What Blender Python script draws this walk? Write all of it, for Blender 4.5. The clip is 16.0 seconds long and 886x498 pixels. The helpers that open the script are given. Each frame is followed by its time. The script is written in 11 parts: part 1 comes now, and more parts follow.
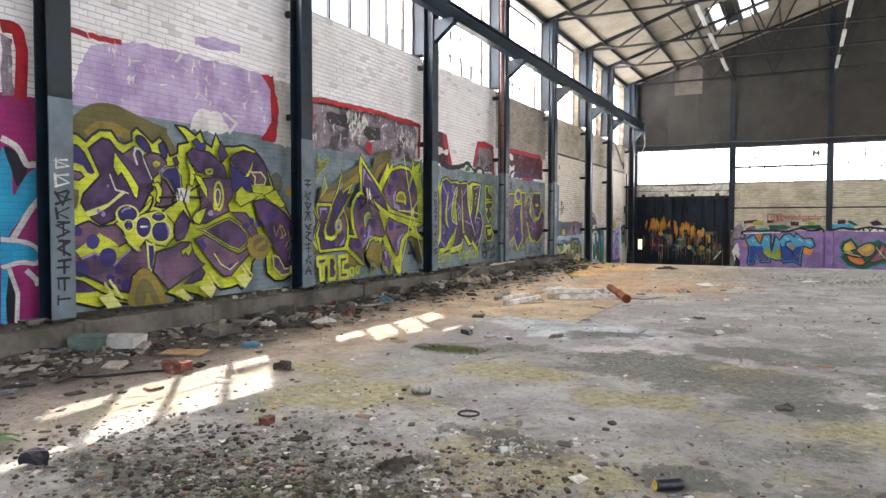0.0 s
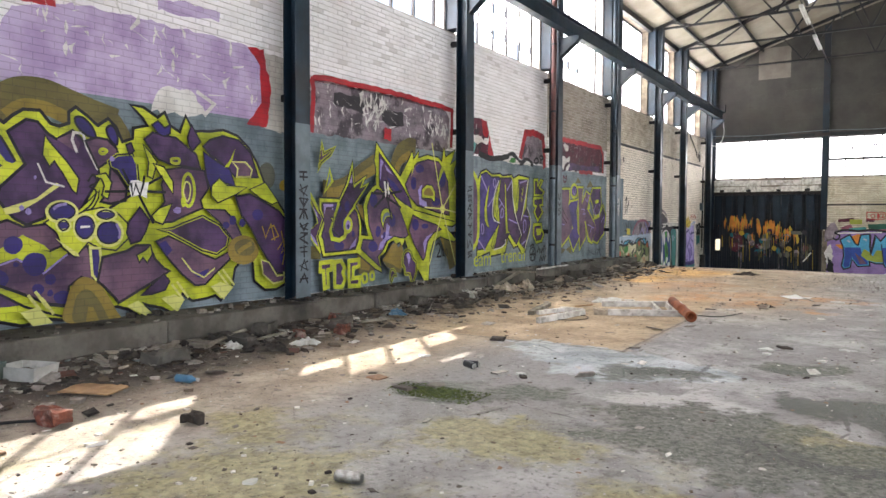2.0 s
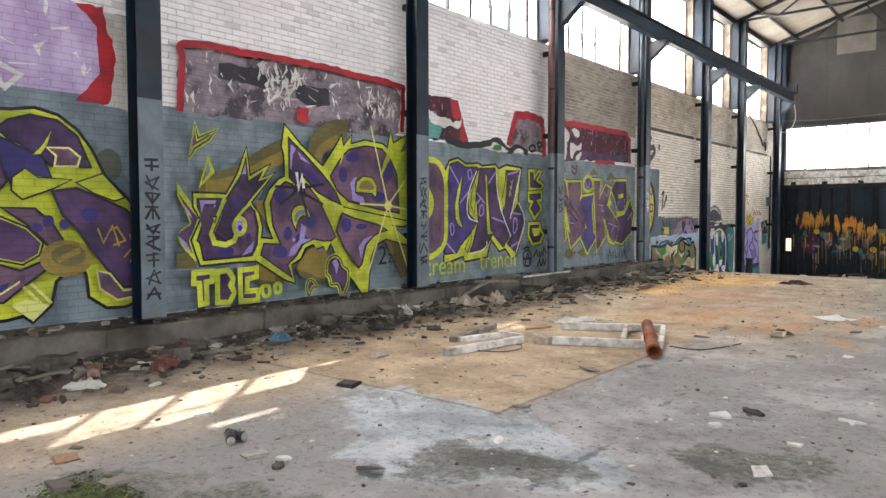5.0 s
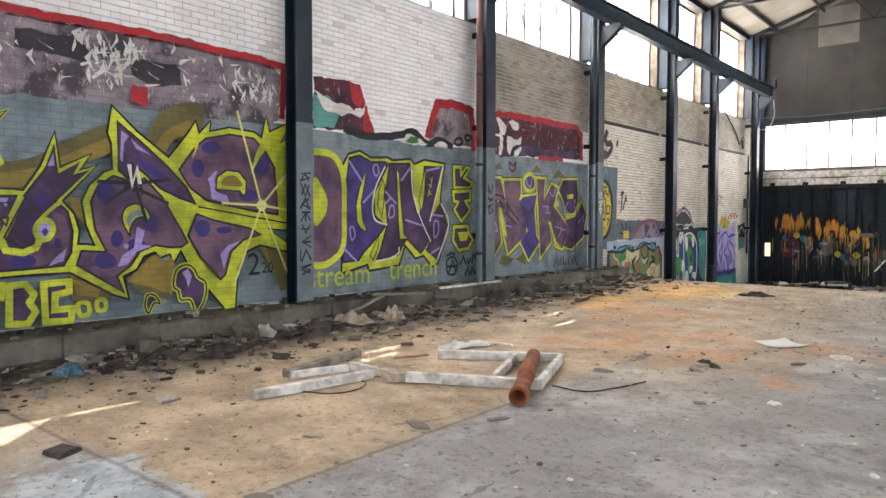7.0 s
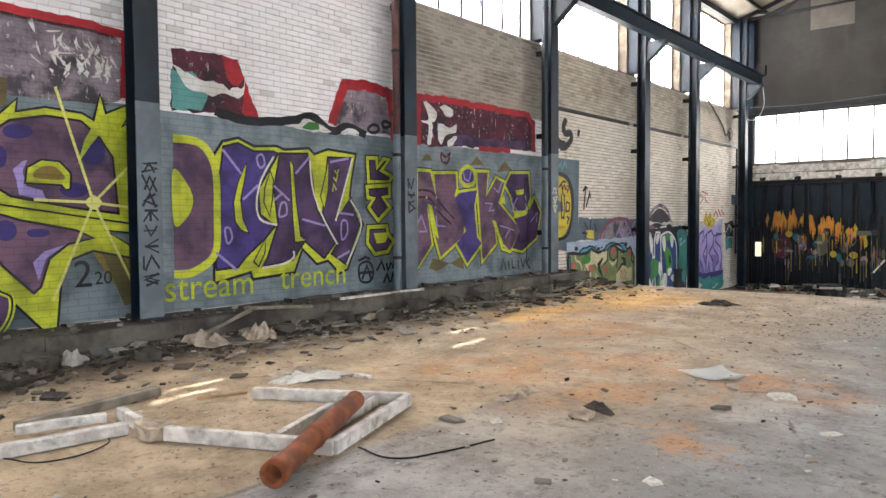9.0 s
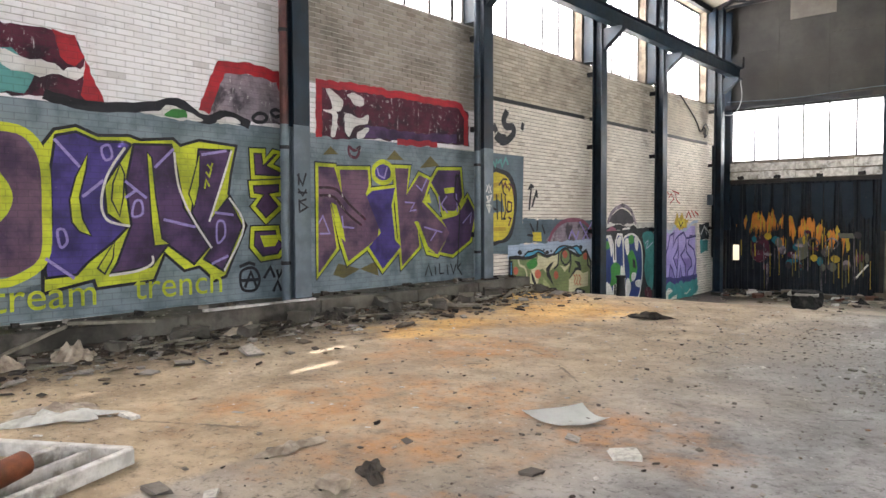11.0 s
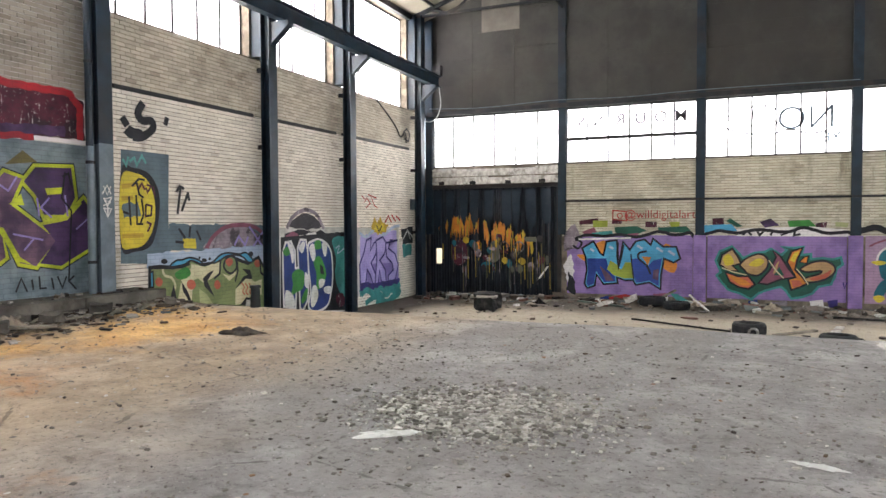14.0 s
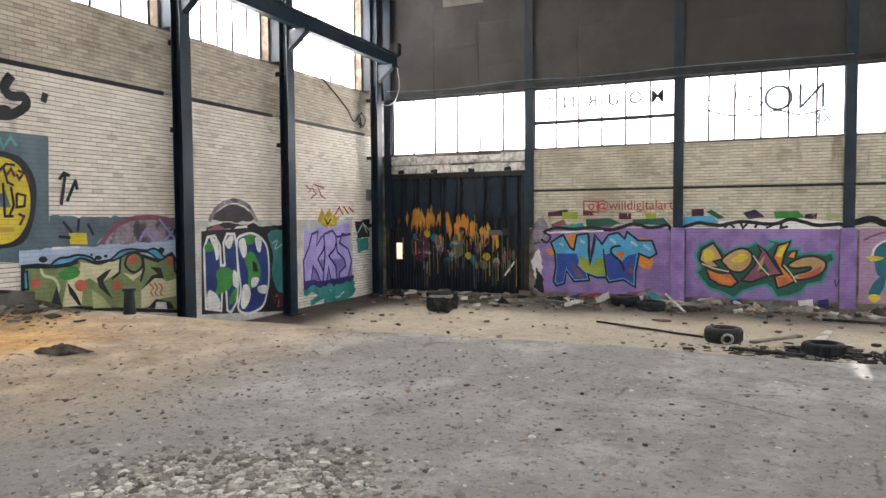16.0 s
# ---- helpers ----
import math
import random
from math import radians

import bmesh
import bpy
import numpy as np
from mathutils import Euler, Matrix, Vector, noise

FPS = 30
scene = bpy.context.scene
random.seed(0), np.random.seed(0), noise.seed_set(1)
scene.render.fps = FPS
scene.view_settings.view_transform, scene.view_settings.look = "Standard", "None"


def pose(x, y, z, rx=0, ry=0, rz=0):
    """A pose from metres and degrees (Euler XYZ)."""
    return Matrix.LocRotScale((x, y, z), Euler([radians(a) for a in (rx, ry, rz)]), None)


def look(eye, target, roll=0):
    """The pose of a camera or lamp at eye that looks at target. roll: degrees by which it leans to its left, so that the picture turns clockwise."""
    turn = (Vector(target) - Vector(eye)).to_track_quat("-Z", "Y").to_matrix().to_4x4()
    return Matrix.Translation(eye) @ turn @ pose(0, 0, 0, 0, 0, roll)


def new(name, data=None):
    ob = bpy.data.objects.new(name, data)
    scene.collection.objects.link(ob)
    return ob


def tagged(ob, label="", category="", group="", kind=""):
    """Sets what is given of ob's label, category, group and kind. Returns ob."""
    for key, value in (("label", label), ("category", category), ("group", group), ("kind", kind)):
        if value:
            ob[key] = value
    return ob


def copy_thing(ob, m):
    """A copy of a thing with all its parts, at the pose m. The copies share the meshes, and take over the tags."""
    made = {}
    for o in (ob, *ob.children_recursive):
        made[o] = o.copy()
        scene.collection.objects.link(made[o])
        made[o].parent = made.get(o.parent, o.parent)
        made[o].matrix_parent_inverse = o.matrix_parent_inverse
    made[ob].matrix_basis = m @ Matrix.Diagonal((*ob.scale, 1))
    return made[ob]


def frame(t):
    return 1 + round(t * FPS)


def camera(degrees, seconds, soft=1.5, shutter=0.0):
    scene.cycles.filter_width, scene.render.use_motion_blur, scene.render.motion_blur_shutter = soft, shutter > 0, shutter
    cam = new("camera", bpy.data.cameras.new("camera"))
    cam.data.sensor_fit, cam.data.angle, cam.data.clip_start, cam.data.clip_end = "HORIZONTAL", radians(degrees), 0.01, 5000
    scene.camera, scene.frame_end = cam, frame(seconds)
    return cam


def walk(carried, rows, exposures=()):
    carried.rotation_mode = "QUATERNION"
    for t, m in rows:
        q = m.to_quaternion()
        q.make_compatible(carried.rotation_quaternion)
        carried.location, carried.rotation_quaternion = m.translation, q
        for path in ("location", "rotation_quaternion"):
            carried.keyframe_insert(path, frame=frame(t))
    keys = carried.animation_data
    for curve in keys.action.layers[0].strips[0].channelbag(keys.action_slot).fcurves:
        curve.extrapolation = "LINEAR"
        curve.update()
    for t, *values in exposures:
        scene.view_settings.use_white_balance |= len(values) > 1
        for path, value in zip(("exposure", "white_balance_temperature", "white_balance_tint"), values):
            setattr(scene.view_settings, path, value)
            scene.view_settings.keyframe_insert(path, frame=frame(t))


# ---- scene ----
cam = camera(64.8, 16.0)
METRES, EYE, TILT, LEAN, TURN = 17.0, 1.5, 0.0, 0.0, 27.1
ROWS = [
    (0.0, 0.0, 0.0, 0.0, 0.0, -2.14, -0.05),
    (0.5, 0.0119, 0.0304, -0.0008, 0.98, -2.21, -0.01),
    (1.0, 0.0184, 0.0603, 0.0012, 2.57, -2.24, -0.11),
    (1.5, 0.0269, 0.0904, 0.003, 3.31, -2.78, -0.21),
    (2.0, 0.043, 0.1172, 0.0023, 6.0, -2.42, -0.2),
    (2.5, 0.0593, 0.1433, 0.0016, 7.6, -2.42, 0.06),
    (3.0, 0.0772, 0.1694, 0.003, 9.37, -2.53, 0.06),
    (5.5, 0.1751, 0.3021, 0.0031, 13.07, -2.6, 0.1),
    (6.0, 0.1932, 0.3319, 0.0018, 13.03, -2.64, 0.04),
    (6.5, 0.2074, 0.3624, 0.0009, 12.48, -2.35, 0.08),
    (7.0, 0.2209, 0.3905, 0.0033, 12.8, -2.43, -0.05),
    (7.5, 0.2352, 0.4201, 0.0051, 13.07, -2.91, 0.01),
    (8.0, 0.2483, 0.4509, 0.004, 12.92, -2.84, 0.11),
    (8.5, 0.2674, 0.4794, 0.002, 13.29, -2.53, 0.23),
    (11.0, 0.3581, 0.6022, 0.001, 14.17, -2.31, 0.25),
    (11.5, 0.3823, 0.6167, 0.0018, 14.52, -2.24, 0.07),
    (12.0, 0.4044, 0.6343, 0.0014, 14.74, -2.31, 0.2),
    (12.5, 0.4292, 0.6441, 0.0004, 7.3, -2.21, 0.18),
    (13.0, 0.4535, 0.6472, 0.0013, -2.43, -1.93, 0.09),
    (13.5, 0.4755, 0.6551, 0.0023, -3.41, -2.16, -0.02),
    (14.0, 0.4998, 0.6688, 0.0025, -3.48, -2.12, 0.26),
    (14.5, 0.5236, 0.6875, 0.0033, -3.44, -2.17, 0.35),
    (15.0, 0.5457, 0.7096, 0.0031, -3.31, -2.23, 0.26),
    (15.5, 0.5672, 0.7359, 0.0027, -3.0, -2.28, 0.34),
    (16.0, 0.5842, 0.7685, 0.0005, -3.19, -2.69, 0.38),
]
walk(cam, [(t, pose(0, 0, EYE, TILT, LEAN, TURN) @ pose(METRES * x, METRES * y, METRES * z, 90 + pitch, roll, yaw)) for t, x, y, z, yaw, pitch, roll in ROWS],
     exposures=[(0.0, 1.46), (16.0, 1.43)])

# ---- light ----
SUN_DIR = Vector((0.436, -0.4795, -0.861)).normalized()
world = bpy.data.worlds.new("sky")
scene.world = world
world.use_nodes = True
wn = world.node_tree
sky = wn.nodes.new("ShaderNodeTexSky")
sky.sky_type = "NISHITA"
sky.sun_disc = False
sky.sun_elevation = radians(53.0)
sky.sun_rotation = math.atan2(-SUN_DIR.x, -SUN_DIR.y)
wn.links.new(sky.outputs[0], wn.nodes["Background"].inputs[0])
wn.nodes["Background"].inputs[1].default_value = 0.12


def lamp(name, kind, m, energy, color=(1, 1, 1), size=1.0, size_y=1.0):
    data = bpy.data.lights.new(name, kind)
    data.energy, data.color = energy, color
    if kind == "AREA":
        data.shape, data.size, data.size_y = "RECTANGLE", size, size_y
    ob = new(name, data)
    ob.matrix_world = m
    return ob


sun = lamp("sun", "SUN", look((0, 0, 30), Vector((0, 0, 30)) + SUN_DIR), 5.0, (1.0, 0.95, 0.88))
sun.data.angle = radians(0.5)
# daylight standing in the west and north window bands, outside the frosted glass
lamp("daylight_west", "AREA", look((-8.6, 13.6, 6.7), (0, 13.6, 5.6)), 4200, (0.98, 0.95, 1.0), 44, 3.0)
lamp("daylight_north", "AREA", look((4.9, 36.0, 4.3), (4.9, 0, 3.4)), 800, (0.94, 0.93, 1.0), 25, 2.0)
# east and south lamps are added fill; those sides are out of view
lamp("added_light_east", "AREA", look((18.6, 13.6, 6.0), (0, 13.6, 3.6)), 3200, (0.89, 0.92, 1.0), 44, 4.4)
lamp("added_light_south", "AREA", look((4.9, -9.2, 4.0), (4.9, 0, 3.4)), 260, (0.93, 0.93, 1.0), 20, 5.0)

# ---- materials ----
def lin(h):
    """A hex colour as linear RGBA."""
    c = [int(h[i:i + 2], 16) / 255 for i in (0, 2, 4)]
    return tuple(v / 12.92 if v < 0.04045 else ((v + 0.055) / 1.055) ** 2.4 for v in c) + (1.0,)


class Nodes:
    """A small builder for a node material."""

    def __init__(self, name):
        self.mat = bpy.data.materials.new(name)
        self.mat.use_nodes = True
        self.t = self.mat.node_tree
        self.bsdf = self.t.nodes["Principled BSDF"]
        self.pos = self.t.nodes.new("ShaderNodeNewGeometry").outputs["Position"]

    def put(self, kind, **values):
        n = self.t.nodes.new(kind)
        for k, v in values.items():
            sock = n.inputs[k.replace("_", " ")] if not k.isdigit() else n.inputs[int(k)]
            if hasattr(v, "links") or hasattr(v, "is_output"):
                self.t.links.new(v, sock)
            else:
                sock.default_value = v
        return n

    def link(self, a, b):
        self.t.links.new(a, b)

    def noise(self, scale, detail=4.0, rough=0.55, vec=None, distortion=0.0):
        return self.put("ShaderNodeTexNoise", Vector=vec or self.pos, Scale=scale, Detail=detail, Roughness=rough, Distortion=distortion).outputs["Fac"]

    def ramp(self, fac, lo, hi):
        n = self.t.nodes.new("ShaderNodeMapRange")
        n.interpolation_type = "SMOOTHSTEP"
        self.link(fac, n.inputs[0])
        n.inputs[1].default_value, n.inputs[2].default_value = lo, hi
        return n.outputs[0]

    def mix(self, fac, a, b, blend="MIX"):
        n = self.t.nodes.new("ShaderNodeMix")
        n.data_type, n.blend_type = "RGBA", blend
        for v, i in ((fac, 0), (a, 6), (b, 7)):
            if hasattr(v, "is_output"):
                self.link(v, n.inputs[i])
            else:
                n.inputs[i].default_value = v
        return n.outputs[2]

    def math(self, op, a, b=0.0, clamp=False):
        n = self.t.nodes.new("ShaderNodeMath")
        n.operation, n.use_clamp = op, clamp
        for v, i in ((a, 0), (b, 1)):
            if hasattr(v, "is_output"):
                self.link(v, n.inputs[i])
            else:
                n.inputs[i].default_value = v
        return n.outputs[0]

    def sep(self):
        return self.put("ShaderNodeSeparateXYZ", Vector=self.pos).outputs

    def bump(self, height, strength=0.3, dist=0.01, normal=None):
        n = self.put("ShaderNodeBump", Strength=strength, Distance=dist, Height=height)
        if normal:
            self.link(normal, n.inputs["Normal"])
        return n.outputs[0]

    def done(self, color, rough=0.8, normal=None, metal=0.0, spec=0.4):
        b = self.bsdf
        for v, k in ((color, "Base Color"), (rough, "Roughness")):
            if hasattr(v, "is_output"):
                self.link(v, b.inputs[k])
            else:
                b.inputs[k].default_value = v
        b.inputs["Metallic"].default_value = metal
        b.inputs["Specular IOR Level"].default_value = spec
        if normal:
            self.link(normal, b.inputs["Normal"])
        return self.mat


BRICK_W, BRICK_H = 0.22, 0.075


def brick_height(n, axis):
    """Height of a brick bond along the wall's axis, to show through paint."""
    s = n.sep()
    v = n.put("ShaderNodeCombineXYZ", X=s[axis], Y=s[2]).outputs[0]
    b = n.t.nodes.new("ShaderNodeTexBrick")
    n.link(v, b.inputs["Vector"])
    for k, val in (("Scale", 1.0), ("Mortar Size", 0.006), ("Mortar Smooth", 0.4), ("Brick Width", BRICK_W), ("Row Height", BRICK_H)):
        b.inputs[k].default_value = val
    return n.math("SUBTRACT", 1.0, b.outputs["Fac"])


def plain(name, a, b=None, scale=6.0, rough=0.75, metal=0.0, bump=0.15, dirt=None, amount=0.5, spec=0.4):
    """Two tones in coarse and fine grain, and a third as stains."""
    n = Nodes(name)
    a = lin(a)
    b = lin(b) if b else tuple(c * 0.72 for c in a[:3]) + (1,)
    col = n.mix(n.ramp(n.noise(scale), 0.35, 0.65), a, b)
    col = n.mix(n.math("MULTIPLY", n.ramp(n.noise(scale * 9, 3), 0.45, 0.75), 0.35), col, b)
    if dirt:
        col = n.mix(n.math("MULTIPLY", n.ramp(n.noise(scale * 0.45, 6, 0.65), 0.5, 0.66), amount), col, lin(dirt))
    r = n.math("ADD", n.math("MULTIPLY", n.noise(scale * 3), 0.25), rough - 0.12)
    return n.done(col, r, n.bump(n.noise(scale * 12, 5), bump, 0.01), metal, spec)


def paint(name, a, axis, b=None, rough=0.6, worn=0.25, under="9a9690"):
    """Spray paint on brickwork: the bond shows through and flecks are lost."""
    n = Nodes(name)
    a = lin(a)
    b = lin(b) if b else tuple(c * 0.8 for c in a[:3]) + (1,)
    col = n.mix(n.ramp(n.noise(2.6, 5), 0.38, 0.66), a, b)
    col = n.mix(n.math("MULTIPLY", n.ramp(n.noise(0.9, 6, 0.65), 0.45, 0.7), 0.45), col, b)
    col = n.mix(n.math("MULTIPLY", n.ramp(n.noise(7, 6, 0.7), 0.55, 0.75), 0.3), col, tuple(v * 1.35 for v in a[:3]) + (1,))
    h = brick_height(n, axis)
    col = n.mix(n.math("MULTIPLY", n.math("SUBTRACT", 1.0, h), 0.28), col, (0.02, 0.02, 0.025, 1))
    col = n.mix(n.math("MULTIPLY", n.ramp(n.noise(17, 6, 0.7), 0.64, 0.70), worn), col, lin(under))
    hh = n.math("ADD", h, n.math("MULTIPLY", n.noise(60, 4), 0.5))
    return n.done(col, n.math("ADD", n.math("MULTIPLY", n.noise(9), 0.2), rough - 0.1), n.bump(hh, 0.35, 0.008), 0, 0.35)


def mottled(name, a, b, axis):
    """Half-lost old paint: dark blotches, bare scratches and runs."""
    n = Nodes(name)
    s = n.sep()
    run = n.put("ShaderNodeCombineXYZ", X=n.math("MULTIPLY", s[axis], 5.0), Y=n.math("MULTIPLY", s[2], 1.2)).outputs[0]
    col = n.mix(n.ramp(n.noise(3.0, 6, 0.65), 0.36, 0.62), lin(a), lin(b))
    col = n.mix(n.math("MULTIPLY", n.ramp(n.noise(1.5, 6, 0.62), 0.51, 0.59), 0.7), col, lin("2c272d"))
    col = n.mix(n.math("MULTIPLY", n.ramp(n.noise(2.0, 7, 0.75, vec=run), 0.60, 0.64), 0.8), col, lin("cfc9c6"))
    col = n.mix(n.math("MULTIPLY", n.ramp(n.noise(13, 6, 0.75), 0.60, 0.66), 0.75), col, lin("c4bebb"))
    h = brick_height(n, axis)
    col = n.mix(n.math("MULTIPLY", n.math("SUBTRACT", 1.0, h), 0.3), col, lin("3a3436"))
    return n.done(col, 0.75, n.bump(n.math("ADD", h, n.noise(60, 4)), 0.35, 0.008), 0, 0.3)


def brick_paint(name, axis, a, b, soot, patches=0.5):
    """White-painted bricks, each a little different, with soot and bare spots."""
    n = Nodes(name)
    rnd = n.t.nodes.new("ShaderNodeObjectInfo").outputs["Random"]
    isl = n.t.nodes.new("ShaderNodeNewGeometry").outputs["Random Per Island"]
    k = n.math("FRACT", n.math("ADD", rnd, isl))
    col = n.mix(k, lin(a), lin(b))
    col = n.mix(n.math("MULTIPLY", n.ramp(n.noise(0.55, 7, 0.62), 0.47, 0.68), patches), col, lin(soot))
    col = n.mix(n.math("MULTIPLY", n.ramp(n.noise(3.0, 6, 0.7), 0.56, 0.74), 0.28), col, lin(soot))
    s = n.sep()
    run = n.put("ShaderNodeCombineXYZ", X=n.math("MULTIPLY", s[axis], 3.0), Y=n.math("MULTIPLY", s[2], 0.5)).outputs[0]
    runs = n.math("MULTIPLY", n.ramp(n.noise(0.9, 7, 0.7, vec=run), 0.54, 0.68), n.ramp(n.noise(0.3, 3), 0.46, 0.58))
    col = n.mix(n.math("MULTIPLY", runs, 0.7), col, lin(soot))
    col = n.mix(n.math("MULTIPLY", n.ramp(n.noise(26, 4, 0.7), 0.63, 0.70), 0.4), col, lin("6b6158"))
    col = n.mix(n.math("MULTIPLY", n.math("GREATER_THAN", k, 0.97), 0.25), col, lin("7d6d60"))
    return n.done(col, 0.8, n.bump(n.noise(70, 5, 0.7), 0.3, 0.006), 0, 0.3)


BRICK_WHITE = brick_paint("white_painted_brick", 1, "f3eff0", "e9e4e4", "918a88", 0.22)
BRICK_GREY = brick_paint("sooty_painted_brick", 1, "a89e93", "8d8378", "463f38", 0.8)
BRICK_CREAM = brick_paint("cream_painted_brick", 0, "cdc5b2", "b5ad99", "786f5e", 0.45)
BRICK_CREAM_W = brick_paint("cream_white_brick", 1, "e6dccf", "d2c8ba", "8d8173", 0.3)
BRICK_CREAM_D = brick_paint("dusty_cream_brick", 1, "c4b9a8", "aa9f8f", "5f564b", 0.55)


def mortar():
    """Mortar limewashed with the bricks on the painted bays, bare and dark beyond them."""
    n = Nodes("mortar")
    x, y, z = n.sep()
    bare = n.ramp(n.math("ADD", y, n.math("MULTIPLY", n.noise(2.0), 0.1)), 22.4, 22.6)
    col = n.mix(n.ramp(n.noise(3), 0.35, 0.65), lin("c9c2bc"), lin("ada69f"))
    col = n.mix(bare, col, n.mix(n.ramp(n.noise(3), 0.35, 0.65), lin("7d7264"), lin("574e44")))
    return n.done(col, 0.9, n.bump(n.noise(40, 5), 0.2, 0.01), 0, 0.3)


MORTAR = mortar()
STEEL = plain("blue_black_steel", "0d2434", "081722", 2.5, 0.5, 0.0, 0.1, "241d1a", 0.45)
STEEL_GREY = plain("grey_painted_steel", "6d7880", "5c666e", 3.5, 0.55, 0.0, 0.1, "565d62", 0.6)
STEEL_DARK = plain("dark_truss_steel", "1d1e21", "131316", 3, 0.6, 0, 0.1, "4a3a30", 0.4)
RUST_RED = plain("red_brown_pipe_paint", "5a3531", "432a28", 4, 0.6)
BOARD = plain("brown_grey_gable_board", "423f3b", "35322f", 0.8, 0.85, 0, 0.1, "3b3631", 0.6)
BOARD_PALE = plain("pale_gable_board", "6d675f", "5d5750", 1.2, 0.85, 0, 0.1)
ROOFING = plain("cream_roof_sheet", "968f82", "837b6e", 0.7, 0.85, 0, 0.12, "776e5f", 0.5)
GATE = plain("blue_black_gate_steel", "121a26", "0b1018", 2.0, 0.6, 0.0, 0.12, "1c1613", 0.7)
GATE_FRAME = plain("dark_brown_gate_frame", "2e2724", "1f1b1a", 3, 0.65)
WOOD_GREY = plain("weathered_wood", "8d8578", "6d655a", 7, 0.85, 0, 0.3, "4f483f", 0.5)
WOOD_WHITE = plain("white_painted_wood", "d8d4ce", "b0aaa3", 9, 0.6, 0, 0.3, "6f665d", 0.75)
CONCRETE_EDGE = plain("old_concrete", "6d675f", "4d4841", 2.2, 0.9, 0, 0.4, "302c28", 0.8)
DRAB = plain("drab_plaster", "a09a92", "8a847c", 0.8, 0.9, 0, 0.2, "6a645c", 0.5)


def floor_material(name, lower=False):
    n = Nodes(name)
    x, y, z = n.sep()
    big, mid, fine = n.noise(0.35, 7, 0.6), n.noise(1.7, 8, 0.7), n.noise(14, 7, 0.75)
    col = n.mix(n.ramp(mid, 0.34, 0.66), lin("b0acaa"), lin("7f7c7a"))
    col = n.mix(n.ramp(big, 0.42, 0.6), col, n.mix(fine, lin("9f9b98"), lin("787572")))
    # chalky laitance
    col = n.mix(n.math("MULTIPLY", n.ramp(n.noise(0.6, 8, 0.66, distortion=0.15), 0.54, 0.64), 0.5), col, n.mix(fine, lin("cdc9c6"), lin("aba7a5")))
    wob = n.math("MULTIPLY", n.math("SUBTRACT", n.noise(0.5, 6, 0.62), 0.5), 2.4)
    frayed = n.math("MULTIPLY", n.math("SUBTRACT", n.noise(5, 5, 0.65), 0.5), 0.16)
    rough = 0.9
    if lower:
        # sunlit strip of the lower floor, put in as a paler sandy colour
        sand = n.math("ADD", n.math("MULTIPLY", n.ramp(n.math("ADD", y, wob), 25.5, 29.5), 0.6), 0.15)
        col = n.mix(sand, col, n.mix(mid, lin("cdbfa6"), lin("9f907a")))
        # shade before the gate wall, put in as a dark brown band
        dirt = n.ramp(n.math("ADD", y, n.math("MULTIPLY", wob, 0.8)), 31.6, 33.6)
        col = n.mix(n.math("MULTIPLY", dirt, 0.85), col, n.mix(fine, lin("5d5349"), lin("2c2723")))
    else:
        # sandy dust: one slab of it ends at straight joints, and it thins out towards the near end
        slab = n.math("MULTIPLY", n.ramp(n.math("ADD", x, frayed), -2.62, -2.84), n.ramp(n.math("ADD", y, frayed), 9.4, 9.6))
        fade = n.math("SUBTRACT", 1.0, n.math("MULTIPLY", n.ramp(n.math("ADD", y, wob), 14.0, 19.0), 0.45))
        strip = n.math("MULTIPLY", n.ramp(n.math("ADD", x, n.math("MULTIPLY", wob, 0.6)), -3.6, -4.7), n.math("ADD", n.math("MULTIPLY", n.ramp(n.math("ADD", y, wob), 3.5, 8.0), 0.4), 0.35))
        far = n.math("MULTIPLY", n.ramp(n.math("ADD", x, n.math("MULTIPLY", wob, 0.8)), -0.4, -2.6), n.ramp(n.math("ADD", y, wob), 11.5, 15.0))
        sand = n.math("MAXIMUM", n.math("MULTIPLY", slab, fade), n.math("MAXIMUM", strip, n.math("MULTIPLY", far, 0.82)))
        col = n.mix(n.math("MULTIPLY", sand, 0.88), col, n.mix(n.ramp(mid, 0.3, 0.7), lin("c8b08e"), lin("957f63")))
    # dark grime at the foot of the wall
    foot = n.ramp(n.math("ADD", x, n.math("ADD", n.math("MULTIPLY", wob, 0.5), n.math("MULTIPLY", n.ramp(y, 6.0, 10.0), 0.45))), -4.95, -6.2)
    col = n.mix(n.math("MULTIPLY", foot, 0.92), col, n.mix(fine, lin("584d45"), lin("221e1b")))
    if not lower:
        warp = n.put("ShaderNodeTexNoise", Vector=n.pos, Scale=1.2, Detail=8.0, Roughness=0.68).outputs["Color"]

        def spot(cx, cy, rx, ry, uneven=0.9, hard=0.5):
            """A stain round a point, its outline frayed by noise."""
            w = n.put("ShaderNodeVectorMath", **{"0": warp, "1": (-0.5, -0.5, -0.5)})
            w.operation = "ADD"
            w2 = n.put("ShaderNodeVectorMath", **{"0": w.outputs[0], "1": (2.6 * uneven, 2.6 * uneven, 0.0)})
            w2.operation = "MULTIPLY"
            o = n.put("ShaderNodeVectorMath", **{"0": n.pos, "1": (-cx, -cy, -0.12)})
            o.operation = "ADD"
            o2 = n.put("ShaderNodeVectorMath", **{"0": o.outputs[0], "1": w2.outputs[0]})
            o2.operation = "ADD"
            k = n.put("ShaderNodeVectorMath", **{"0": o2.outputs[0], "1": (1 / rx, 1 / ry, 0.0)})
            k.operation = "MULTIPLY"
            e = n.put("ShaderNodeVectorMath", **{"0": k.outputs[0]})
            e.operation = "LENGTH"
            return n.ramp(e.outputs["Value"], 1.15, 1.15 - hard)

        def any_of(*fs):
            out = fs[0]
